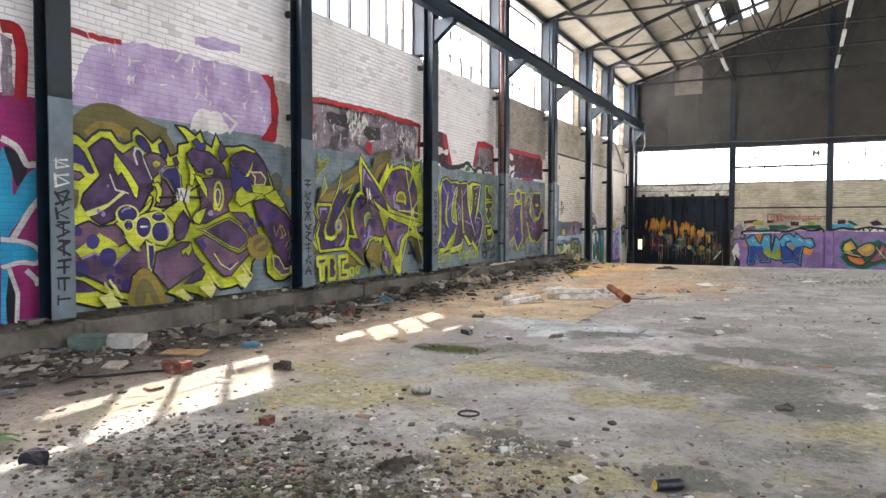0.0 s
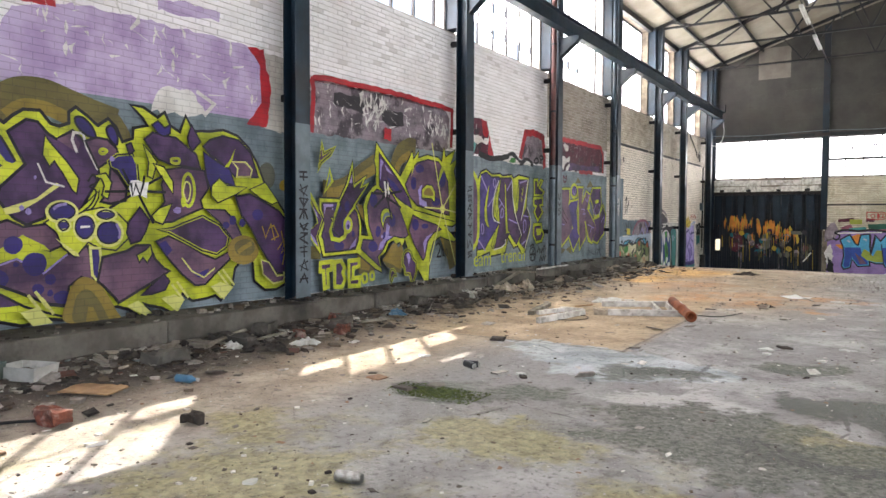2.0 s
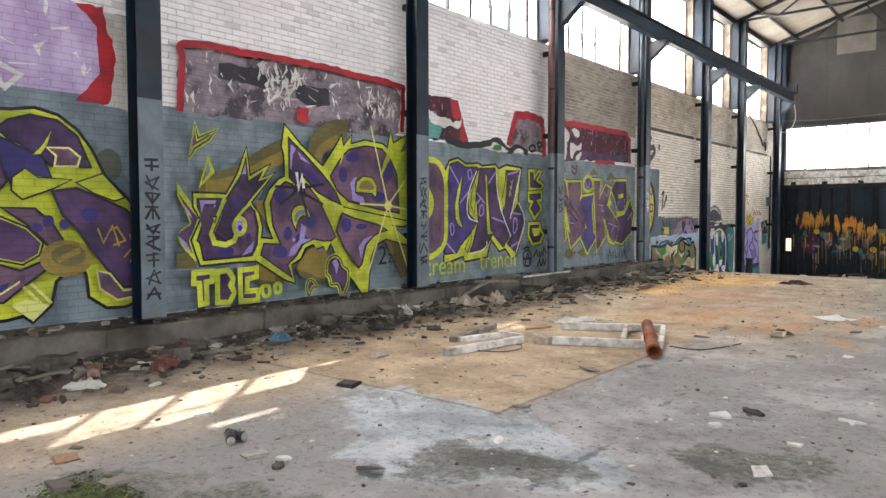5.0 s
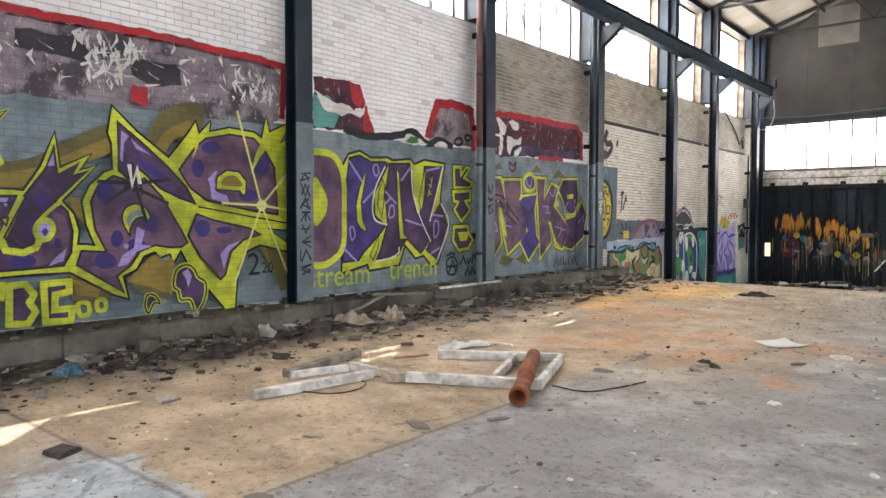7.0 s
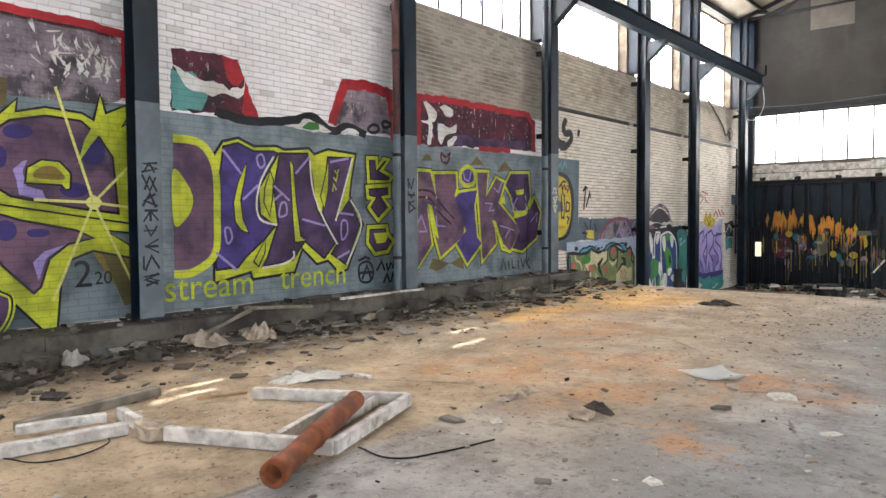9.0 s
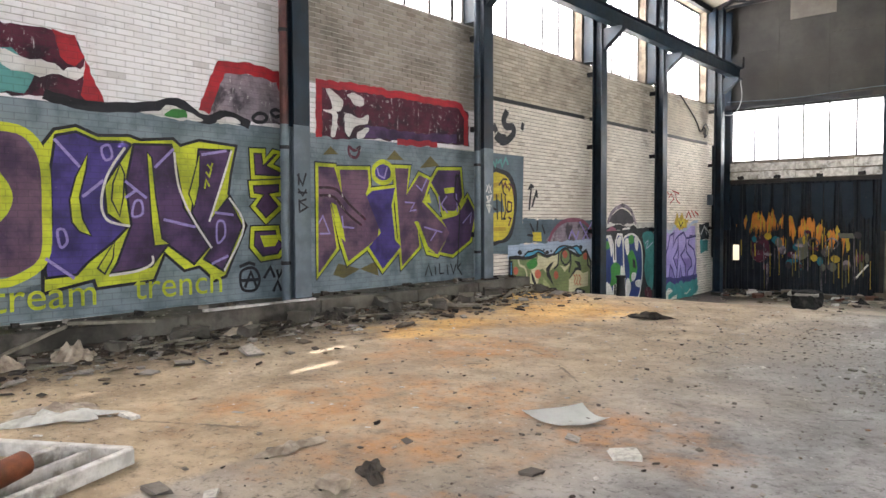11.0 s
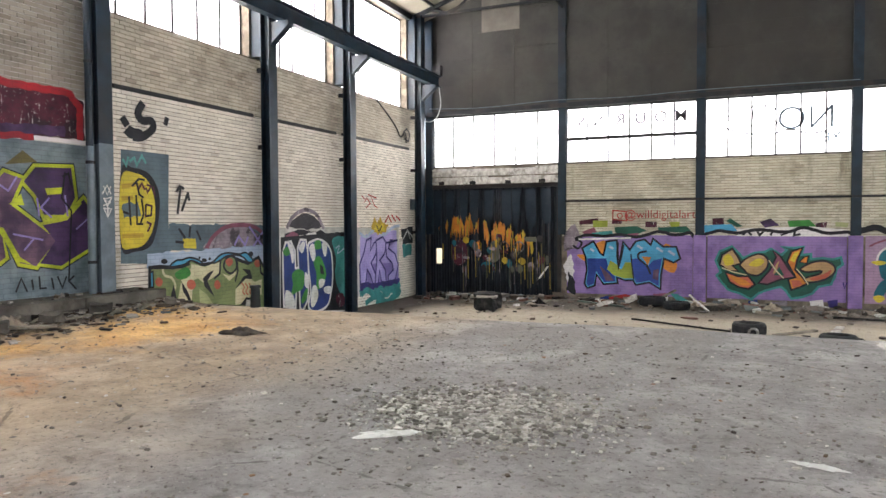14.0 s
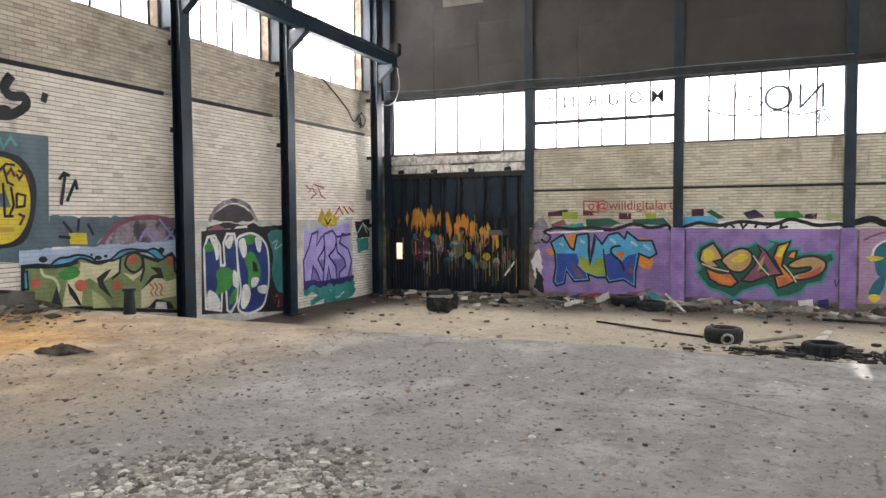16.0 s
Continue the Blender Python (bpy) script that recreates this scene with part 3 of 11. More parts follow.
def truss(y):
    """A light angle-iron roof truss from wall to wall."""
    ob = thing("roof_truss", "thin dark angle-iron roof truss", "truss", group="roof trusses")
    ch = 8.12
    bm = bmesh.new()
    bar(bm, (-7.6, y, ch), (EX - 0.2, y, ch), 0.07, 0.07)
    part("bottom_chord", bm, STEEL_DARK, ob)
    for s in (-1, 1):
        bm = bmesh.new()
        xe = RIDGE_X + s * (RIDGE_X - WX - 0.1)
        bar(bm, (xe, y, roof_z(xe) - 0.1), (RIDGE_X, y, roof_z(RIDGE_X) - 0.1), 0.08, 0.12)
        part("top_chord", bm, STEEL_DARK, ob)
        n = 5
        span = RIDGE_X - WX - 0.1
        for k in range(n):
            xa = xe - s * span * (k + 0.55) / n
            xt0, xt1 = xe - s * span * (k + 0.25) / n, xe - s * span * (k + 1.0) / n
            for xt in (xt0, xt1):
                bm = bmesh.new()
                bar(bm, (xa, y, ch), (xt, y, roof_z(xt) - 0.12), 0.05)
                part("web_bar", bm, STEEL_DARK, ob)
    return ob


first = truss(0.0)
for c in COLS:
    copy_thing(first, Matrix.Translation((0, c, 0)))
first.matrix_world = Matrix.Translation((0, -4.0, 0))
for i in range(1, 9):
    for s in (-1, 1):
        x = RIDGE_X + s * (RIDGE_X - WX) * i / 8.6
        bm = bmesh.new()
        bar(bm, (x, SY, roof_z(x) - 0.07), (x, FY - 0.02, roof_z(x) - 0.07), 0.06, 0.09)
        thing("purlin", "dark steel purlin under the roof sheets", "purlin", bm, STEEL_DARK, "purlins")


# far-wall columns and rails
def pier(x):
    top = roof_z(x) - 0.1
    bm = bmesh.new()
    for a, b in ((FY - 0.10, FY - 0.085), (FY - 0.015, FY + 0.02)):
        box(bm, x - 0.12, x + 0.12, a, b, 1.17, top)
    box(bm, x - 0.012, x + 0.012, FY - 0.085, FY - 0.015, 1.17, top)
    ob = thing("wall_column", "blue-black steel column of the gate wall", "column", bm, STEEL, "columns of the gate wall")
    return ob


for x in PIERS[:-1]:
    pier(x)
for x0, x1, z, h in ((-7.4, EX, 5.12, 0.14), (-2.75, EX, 2.2, 0.06)):
    bm = bmesh.new()
    box(bm, x0, x1, FY - 0.13, FY - 0.101, z - h / 2, z + h / 2)
    thing("wall_rail", "dark horizontal steel rail across the wall", "rail", bm, STEEL_DARK)
for i, (a, b) in enumerate(zip(COLS[5:], COLS[6:])):
    bm = bmesh.new()
    box(bm, WX + 0.016, WX + 0.05, a + (0.55 if i == 0 else 0.15), b - 0.15, 3.90, 3.97)
    thing("wall_rail", "thin dark steel rail across the bricks", "rail", bm, STEEL_DARK)


# ---- windows ----
def pane_mesh(w, h):
    bm = bmesh.new()
    box(bm, -w / 2, w / 2, -0.003, 0.003, -h / 2, h / 2)
    return mesh_of("pane", bm, GLASS)


def shard_mesh(w, z0, z1, seed, jag_low, jag_high):
    """What is left of a broken pane, from z0 to z1, with jagged broken edges."""
    n = 9
    low = [(w * (k / n - 0.5), z0 + (0.11 * noise.noise((k * 0.83, seed * 3.7, 0.4)) if jag_low else 0)) for k in range(n + 1)]
    high = [(w * (k / n - 0.5), z1 + (0.11 * noise.noise((k * 0.83, seed * 3.7, 9.4)) if jag_high else 0)) for k in range(n + 1)]
    bm = bmesh.new()
    rows = [[bm.verts.new((x, d, z)) for x, z in line] for d in (-0.003, 0.003) for line in (low, high)]
    for a, b in ((0, 1), (3, 2), (2, 0), (1, 3)):
        for k in range(n):
            bm.faces.new((rows[a][k], rows[a][k + 1], rows[b][k + 1], rows[b][k]))
    return mesh_of("pane", bm, GLASS)


def glazing(name, m, width, rows, count, label="tall window of frosted panes in steel bars", left=None):
    """A window in its own plane: x along, z up from the sill. rows: heights; left: what stands of a broken pane column, as spans."""
    win = tagged(new(name), label, "window", kind="structure")
    win.matrix_world = m
    step, total = width / count, sum(rows)
    bm = bmesh.new()
    for z0, z1 in ((0, 0.04), (total - 0.05, total)):
        box(bm, 0, width, -0.03, 0.03, z0, z1)
    for x0 in (0, width - 0.04):
        box(bm, x0, x0 + 0.04, -0.028, 0.028, 0.04, total - 0.05)
    part("window_frame", bm, STEEL_DARK, win)
    for k in range(1, count):
        bm = bmesh.new()
        box(bm, k * step - 0.021, k * step + 0.021, -0.03, 0.03, 0.04, total - 0.05)
        part("glazing_bar", bm, STEEL_DARK, win)
    z = 0
    for r, h in enumerate(rows):
        if r:
            bm = bmesh.new()
            box(bm, 0.05, width - 0.05, -0.012, 0.012, z - 0.008, z + 0.008)
            part("transom", bm, STEEL_DARK, win)
        me = pane_mesh(step - 0.02, h - 0.02)
        for k in range(count):
            if left and k in left:
                continue
            p = new("pane", me)
            p.parent = win
            p.location = ((k + 0.5) * step, 0, z + h / 2)
        z += h
    for k, spans in (left or {}).items():
        for i, (a, b) in enumerate(spans):
            p = new("pane", shard_mesh(step - 0.02, a, b, k + 0.37 * i, a > 0.06, b < total - 0.06))
            p.parent = win
            p.location = ((k + 0.5) * step, 0, 0)
    return win


def west(y, z):
    """Pose in the west wall: x runs along +y."""
    return pose(WX - 0.24, y, z, 0, 0, 90)


# broken panes: the spans of glass left standing in each pane column
TOP = EAVE - SILL
standing = {
    1: {2: [(0.95, 2.3)], 3: [], 4: [], 5: [(0.95, 1.3)]},
    2: {0: [(0.0, 0.45), (0.62, TOP)], 1: [(0.95, TOP)], 2: [(1.6, TOP)], 3: [(1.85, TOP)], 4: [(1.35, 2.4)], 5: [(0.6, TOP)]},
    3: {0: [(0.0, 0.38), (0.62, 0.95), (1.12, 1.55), (1.68, TOP)], 1: [(0.52, TOP)], 2: [(0.0, 0.4), (0.5, TOP)], 3: [(0.0, 0.36), (0.62, 0.95), (1.1, TOP)], 4: [(0.5, TOP)], 5: [(0.0, 0.42), (0.54, TOP)]},
    4: {2: [(0.0, 0.42), (0.64, 1.6), (1.8, TOP)], 3: [(0.0, 0.4), (0.6, TOP)]},
}
for i in range(len(COLS)):
    a = COLS[i] + 0.2
    b = (COLS[i + 1] if i + 1 < len(COLS) else FY) - 0.2
    if b - a > 1:
        glazing("window_%d" % (i + 1), west(a, SILL), b - a, (1.42, 1.43), 6, left=standing.get(i))
glazing("window_20", west(SY + 0.4, SILL), COLS[0] - 0.2 - SY - 0.4, (1.42, 1.43), 13)
for i in range(len(PIERS) - 1):
    a, b = PIERS[i] + 0.1, PIERS[i + 1] - 0.1
    win = glazing("window_%d" % (i + 10), pose(a, FY + 0.1, 3.36), b - a, (1.69,) if i != 1 else (0.72, 0.97), 6, "wide band of frosted panes in steel bars")
    if i == 1:
        bm = bmesh.new()
        box(bm, 0, b - a, -0.06, -0.031, 0.68, 0.78)
        part("rail", bm, STEEL_DARK, win)
# assumed glazing of the unseen east wall
for i, c in enumerate(COLS[:-1]):
    glazing("window_%d" % (i + 30), pose(EX + 0.1, COLS[i + 1] - 0.2, 3.6, 0, 0, -90), COLS[i + 1] - c - 0.4, (2.25, 2.25), 6)

# ---- gate ----
gate = thing("steel_gate", "dark blue-black corrugated steel gate with orange paint drips", "gate")
bm = bmesh.new()
n = 22
x0, x1 = -7.36, -3.02
pts = []
for i in range(n):
    a = x0 + (x1 - x0) * i / n
    w = (x1 - x0) / n
    pts += [(a, 0.0), (a + w * 0.35, 0.0), (a + w * 0.5, -0.035), (a + w * 0.85, -0.035)]
pts.append((x1, 0.0))
def gate_row(zz):
    return [bm.verts.new((px, FY + 0.08 + d, zz)) for px, d in pts]


for z0, z1, skip in ((LOW + 0.04, 0.2, ()), (0.2, 0.7, (4, 5, 6, 7)), (0.7, GZ - 0.1, ())):
    lo, hi = gate_row(z0), gate_row(z1)
    for i in range(len(pts) - 1):
        if i not in skip:
            bm.faces.new((lo[i], lo[i + 1], hi[i + 1], hi[i]))
part("gate_sheet", bm, GATE, gate)
bm = bmesh.new()
for a, b, c, d in ((-7.46, -7.36, LOW, GZ), (-3.02, -2.91, LOW, GZ), (-7.36, -3.02, GZ - 0.12, GZ)):
    box(bm, a, b, FY - 0.06, FY + 0.1, c, d)
part("gate_frame", bm, GATE_FRAME, gate)

# ---- paint ----
HUES = dict(magenta=("9c2a6c", "86245e"), cyan=("2c9fc9", "2388b0"), ink=("17161a", "24232a"), white=("dcd8d4", "c2bdb8"), red=("b3222c", "8c1f28"),
            red2=("a8322e", "8b2a28"), greyviolet=("92858d", "736870"), lilac=("bca9c9", "a189b2"), lilac2=("8e72aa", "775f92"), grey=("808c93", "5d6a72"),
            olive=("6b6136", "57502e"), ochre2=("8f7a34", "7a6629"), greyolive=("5f6055", "535449"), ochre=("b99a2e", "a08427"), yellow=("c9cf32", "949c22"), purple=("735468", "452f4a"),
            plum=("543862", "301d3c"), violet=("4a3a86", "30245a"), indigo=("362a72", "2c235e"), paleviolet=("9b8ac6", "8878b4"), paleyellow=("d6d47c", "c4c26c"),
            maroon=("5c2a3a", "47222f"), teal=("5d9a96", "4c8481"), leaf=("3f8a3a", "347531"), soot=("3a343a", "2d292e"), greyblue=("5b6b75", "4d5c66"),
            lemon=("d3bd38", "bca730"), rose=("8c4f62", "774354"), paleblue=("a9b6cc", "95a3ba"), olivegreen=("7f8a5a", "6d784c"), cream=("cfc7a2", "bdb48f"),
            sage=("a5a878", "939668"), coral=("c4634a", "ad563f"), skyblue=("4fa0c8", "428cb2"), whitewash=("c9c4bd", "a9a49d"), navy=("23387c", "1d2f69"),
            tealgreen=("3d8a88", "327674"), lavender=("a99cd2", "9488c2"), lavender2=("8676b4", "7464a4"), lime=("9aa63e", "868f34"), forest=("1f5a48", "194a3b"),
            orange=("d0812f", "b96f26"), royal=("2f4a9c", "273f88"), sand=("b9966a", "a48458"), sand2=("a488a0", "947890"), tealshade=("14222f", "0f1a26"), tealdark=("1f6878", "185766"))
SPRAY = {}


def spray(hue, axis):
    if (hue, axis) not in SPRAY:
        a, b = HUES[hue]
        if hue in ("greyviolet", "maroon"):
            SPRAY[hue, axis] = mottled("spray_" + hue + ("_west" if axis else "_north"), a, b, axis)
            return SPRAY[hue, axis]
        big = hue in ("grey", "lilac", "lilac2", "greyviolet", "whitewash", "maroon", "soot")
        SPRAY[hue, axis] = paint("spray_" + hue + ("_west" if axis else "_north"), a, axis, b, worn=0.55 if big else 0.18, under="b9b4ae" if hue in ("greyviolet", "maroon", "lilac", "soot") else "8b8883")
    return SPRAY[hue, axis]


def curve_points(pts, closed, n=6):
    """A smooth line through the points."""
    p = [Vector(q) for q in pts]
    k = len(p)
    out = []
    for i in range(k if closed else k - 1):
        a, b, c, d = (p[(i + j) % k] if closed else p[max(0, min(k - 1, i + j))] for j in (-1, 0, 1, 2))
        for s in range(n):
            t = s / n
            out.append(0.5 * ((2 * b) + (c - a) * t + (2 * a - 5 * b + 4 * c - d) * t * t + (3 * b - a - 3 * c + d) * t ** 3))
    if not closed:
        out.append(p[-1])
    return out


def ragged(pts, closed, amount, seed):
    """The outline with a torn, uneven edge."""
    out = []
    k = len(pts)
    for i in range(k if closed else k - 1):
        a, b = Vector(pts[i]), Vector(pts[(i + 1) % k])
        n = max(1, int((b - a).length / 0.07))
        for j in range(n):
            q = a.lerp(b, j / n)
            d = Vector((noise.noise((q.x * 9, q.y * 9, seed)), noise.noise((q.x * 9, q.y * 9, seed + 40.5))))
            out.append(q + d * amount * (2 if j else 1))
    if not closed:
        out.append(Vector(pts[-1]))
    return out


class Mural:
    """Layers of paint on a wall; each coat lies a hair above the last."""

    def __init__(self, name, label, wall, depth=None):
        self.axis = 1 if wall == "W" else 0
        self.base = depth if depth is not None else (WX + 0.017 if wall == "W" else FY - 0.017)
        self.ob = thing(name, label, "mural", group="wall paintings")
        self.k = 0

    def at(self, p):
        d = 0.0006 * self.k
        return (self.base + d, p[0], p[1]) if self.axis else (p[0], self.base - d, p[1])

    def link(self, name, bm, hue):
        self.k += 1
        bmesh.ops.recalc_face_normals(bm, faces=bm.faces)
        want = Vector((1, 0, 0)) if self.axis else Vector((0, -1, 0))
        bm.normal_update()
        for f in bm.faces:
            if f.normal.dot(want) < 0:
                f.normal_flip()
        return part(name, bm, spray(hue, self.axis), self.ob)

    def fill(self, name, hue, pts, smooth=False):
        bm = bmesh.new()
        pts = curve_points(pts, True, 5) if smooth else pts
        if name in ("patch", "splash", "border") and hue != "lavender2":
            pts = ragged(pts, True, 0.035 if name == "splash" else 0.022, self.k)
        f = bm.faces.new([bm.verts.new(self.at(p)) for p in pts])
        f.normal_update()
        bmesh.ops.triangulate(bm, faces=[f])
        return self.link(name, bm, hue)

    def rect(self, name, hue, u0, u1, v0, v1):
        return self.fill(name, hue, [(u0, v0), (u1, v0), (u1, v1), (u0, v1)])

    def line(self, name, hue, pts, width, smooth=False, closed=False):
        p = curve_points(pts, closed, 5) if smooth else [Vector(q) for q in pts]
        if name == "border":
            p = [Vector(q) for q in ragged(p, closed, 0.016, self.k)]
        k = len(p)
        bm = bmesh.new()
        rows = []
        for i in range(k):
            a = p[(i - 1) % k] if closed or i else p[i]
            b = p[(i + 1) % k] if closed or i < k - 1 else p[i]
            d0, d1 = (p[i] - a), (b - p[i])
            d0 = d0.normalized() if d0.length > 1e-6 else d1.normalized()
            d1 = d1.normalized() if d1.length > 1e-6 else d0
            t = (d0 + d1)
            t = t.normalized() if t.length > 0.2 else d0
            nrm = Vector((-t.y, t.x))
            half = width / 2 / max(0.6, abs(nrm.dot(Vector((-d0.y, d0.x)))))
            rows.append((bm.verts.new(self.at(p[i] + nrm * half)), bm.verts.new(self.at(p[i] - nrm * half))))
        for i in range(k if closed else k - 1):
            q, r = rows[i], rows[(i + 1) % k]
            bm.faces.new((q[0], r[0], r[1], q[1]))
        return self.link(name, bm, hue)

    def text(self, words, hue, u, v, size, mirror=False, bold=0.0):
        cu = bpy.data.curves.new("lettering", "FONT")
        cu.body, cu.size, cu.offset = words, size, bold
        ob = bpy.data.objects.new("lettering", cu)
        scene.collection.objects.link(ob)
        me = bpy.data.meshes.new_from_object(ob.evaluated_get(bpy.context.evaluated_depsgraph_get()))
        bpy.data.objects.remove(ob)
        bm = bmesh.new()
        bm.from_mesh(me)
        for w in bm.verts:
            x = -w.co.x if mirror else w.co.x
            w.co = self.at((u + x, v + w.co.y))
        return self.link("lettering", bm, hue)

def scratches(m, u0, u1, v0, v1, count, length, seed, hue="white", spread=None):
    """Thin torn flakes and scratches, run down or across; spread: gathered round the middle."""
    r = random.Random(seed)
    for _ in range(count):
        if spread:
            u, v = r.gauss((u0 + u1) / 2, (u1 - u0) * spread), r.gauss((v0 + v1) / 2, (v1 - v0) * spread)
        else:
            u, v = r.uniform(u0, u1), r.uniform(v0, v1)
        u, v = max(u0, min(u1, u)), max(v0, min(v1, v))
        l, w = length * r.uniform(0.1, 0.6), r.uniform(0.006, 0.03)
        a = r.choice((1.5, 1.4, 1.7, 0.3, 2.6)) + r.uniform(-0.3, 0.3)
        du, dv = l * math.cos(a), l * math.sin(a) * 0.7
        k = r.uniform(-0.25, 0.25) * l
        m.fill("scratch", hue, [(u, v), (u + du * 0.4 + k - w, v + dv * 0.5), (u + du, v + dv), (u + du * 0.55 + k + w, v + dv * 0.45), (u + w, v - w)])


# ---- murals: paint on the walls, in (along, up) wall metres ----
M = Mural("magenta_mural", "magenta spray mural with cyan figure and white outlines", "W")
M.rect("background", "magenta", 1.0, 5.16, 0.42, 2.90)
M.fill("letter_fill", "cyan", [(4.54, 2.27), (4.65, 2.08), (4.67, 1.8), (4.78, 1.98), (4.93, 2.11), (5.03, 2.01), (4.99, 1.82), (4.78, 1.59), (4.63, 1.4), (4.52, 1.22)], True)
M.fill("shadow", "ink", [(4.58, 2.32), (4.76, 2.24), (4.84, 2.12), (4.72, 1.9), (4.65, 2.08)], True)
M.line("letter_edge", "white", [(4.55, 2.41), (4.72, 2.32), (4.82, 2.15), (4.92, 2.15), (5.04, 2.08), (5.04, 1.88), (4.84, 1.62), (4.66, 1.34), (4.52, 1.16)], 0.07, smooth=True)
M.fill("letter_fill", "cyan", [(4.52, 1.27), (4.74, 1.26), (4.86, 1.21), (4.93, 1.16), (4.89, 1.07), (4.73, 1.09), (4.64, 1.03), (4.52, 1.04)], True)
M.line("letter_edge", "white", [(4.52, 1.32), (4.74, 1.29), (4.88, 1.24), (4.97, 1.13), (4.9, 1.04), (4.73, 1.06), (4.52, 1.01)], 0.05, smooth=True)
M.fill("letter_fill", "cyan", [(4.52, 1.01), (4.6, 0.97), (4.56, 0.67), (4.56, 0.36), (4.5, 0.34)])
M.fill("letter_fill", "ink", [(4.6, 0.98), (4.67, 0.72), (4.65, 0.38), (4.57, 0.36), (4.56, 0.67)])
M.line("letter_edge", "white", [(4.6, 1), (4.69, 0.72), (4.67, 0.36)], 0.05)
M.line("stroke", "white", [(4.79, 0.97), (4.9, 0.86), (4.92, 0.79)], 0.06)
M.line("border", "red", [(4.57, 3.6), (4.7, 3.61), (4.77, 3.52), (4.79, 3.27), (4.76, 2.86)], 0.14, smooth=True)
M.fill("patch", "greyviolet", [(4.57, 3.52), (4.68, 3.49), (4.69, 2.88), (4.56, 2.86)])
M = Mural("purple_mural", "purple and yellow wildstyle lettering on grey paint", "W")
M.fill("patch", "lilac", [(5.35, 2.79), (5.38, 3.02), (5.48, 3.37), (5.63, 3.65), (6.24, 3.83), (7.12, 3.85), (8.54, 3.87), (8.84, 3.73), (8.91, 3.15), (8.67, 2.8), (7.63, 2.78), (6.35, 2.78)])
M.fill("patch", "lilac", [(7.27, 4.12), (7.65, 4.21), (8.17, 4.19), (8.17, 4.07), (7.76, 4.04), (7.27, 4.01)])
M.rect("background", "grey", 5.17, 9.44, 0.42, 2.89)
M.line("border", "red", [(5.34, 3.77), (5.67, 3.76), (6.07, 3.77)], 0.07)
M.fill("patch", "whitewash", [(8.92, 3.83), (9.4, 3.83), (9.42, 2.77), (8.91, 2.78), (9, 3.3)])
M.fill("border", "red", [(8.63, 3.85), (8.92, 3.87), (9.05, 3.31), (8.96, 2.82), (8.61, 2.82), (8.86, 3.14), (8.84, 3.64)])
M.fill("splash", "white", [(7.15, 2.79), (7.26, 3.07), (7.47, 3.15), (7.8, 3.09), (7.95, 2.86), (7.63, 2.79)])
M.line("splash", "white", [(7.8, 3.13), (8.07, 3.01), (7.91, 2.84)], 0.05)
scratches(M, 5.4, 8.8, 2.95, 3.85, 60, 0.5, 21)
M.line("shadow", "olive", [(5.36, 2.53), (5.51, 2.65), (5.67, 2.77), (5.9, 2.8), (6.14, 2.74), (6.43, 2.66), (6.7, 2.6)], 0.34, smooth=True)
M.fill("shadow", "olive", [(6.43, 2.71), (6.66, 2.74), (6.82, 2.58), (6.86, 2.43), (6.61, 2.36), (6.43, 2.51)], True)
M.line("shadow", "ochre2", [(5.54, 2.54), (5.7, 2.66), (5.9, 2.67), (6.07, 2.62), (6.24, 2.55)], 0.14, smooth=True)
M.fill("shadow", "greyolive", [(9.07, 2.14), (9.03, 2.01), (8.91, 1.95), (8.8, 2), (8.76, 2.12), (8.81, 2.26), (8.92, 2.32), (9.03, 2.27)], True)
M.fill("shadow", "ochre", [(9.35, 2.02), (9.32, 1.97), (9.25, 1.94), (9.17, 1.96), (9.15, 2.01), (9.18, 2.07), (9.25, 2.1), (9.32, 2.08)], True)
M.line("outline", "ink", [(5.33, 2.53), (5.4, 2.53), (5.52, 2.45), (5.61, 2.54), (5.71, 2.61), (5.86, 2.62), (5.96, 2.5), (6.06, 2.48), (6.18, 2.53), (6.18, 2.65), (6.24, 2.7), (6.35, 2.63), (6.48, 2.53), (6.6, 2.62), (6.68, 2.55), (6.76, 2.38), (6.91, 2.44), (6.92, 2.56), (7.11, 2.61), (7.03, 2.72), (6.9, 2.82), (7.03, 2.81), (7.22, 2.71), (7.31, 2.78), (7.38, 2.64), (7.53, 2.57), (7.61, 2.77), (7.71, 2.6), (7.83, 2.62), (7.97, 2.63), (8.18, 2.67), (8.4, 2.62), (8.59, 2.48), (8.73, 2.29), (8.87, 2), (9.08, 1.8), (9.27, 1.58), (9.39, 1.38), (9.4, 0.85), (9.3, 0.64), (9.07, 0.56), (8.87, 0.57), (8.69, 0.7), (8.67, 0.94), (8.58, 1.12), (8.33, 0.89), (8.28, 0.65), (8.11, 0.5), (8.03, 0.57), (7.87, 0.54), (7.68, 0.53), (7.52, 0.64), (7.49, 0.52), (7.39, 0.41), (7.24, 0.49), (7.08, 0.53), (6.98, 0.57), (7.06, 0.45), (6.95, 0.42), (6.82, 0.51), (6.68, 0.56), (6.28, 0.56), (6.07, 0.48), (5.92, 0.51), (5.65, 0.47), (5.29, 0.58)], 0.07, closed=True)
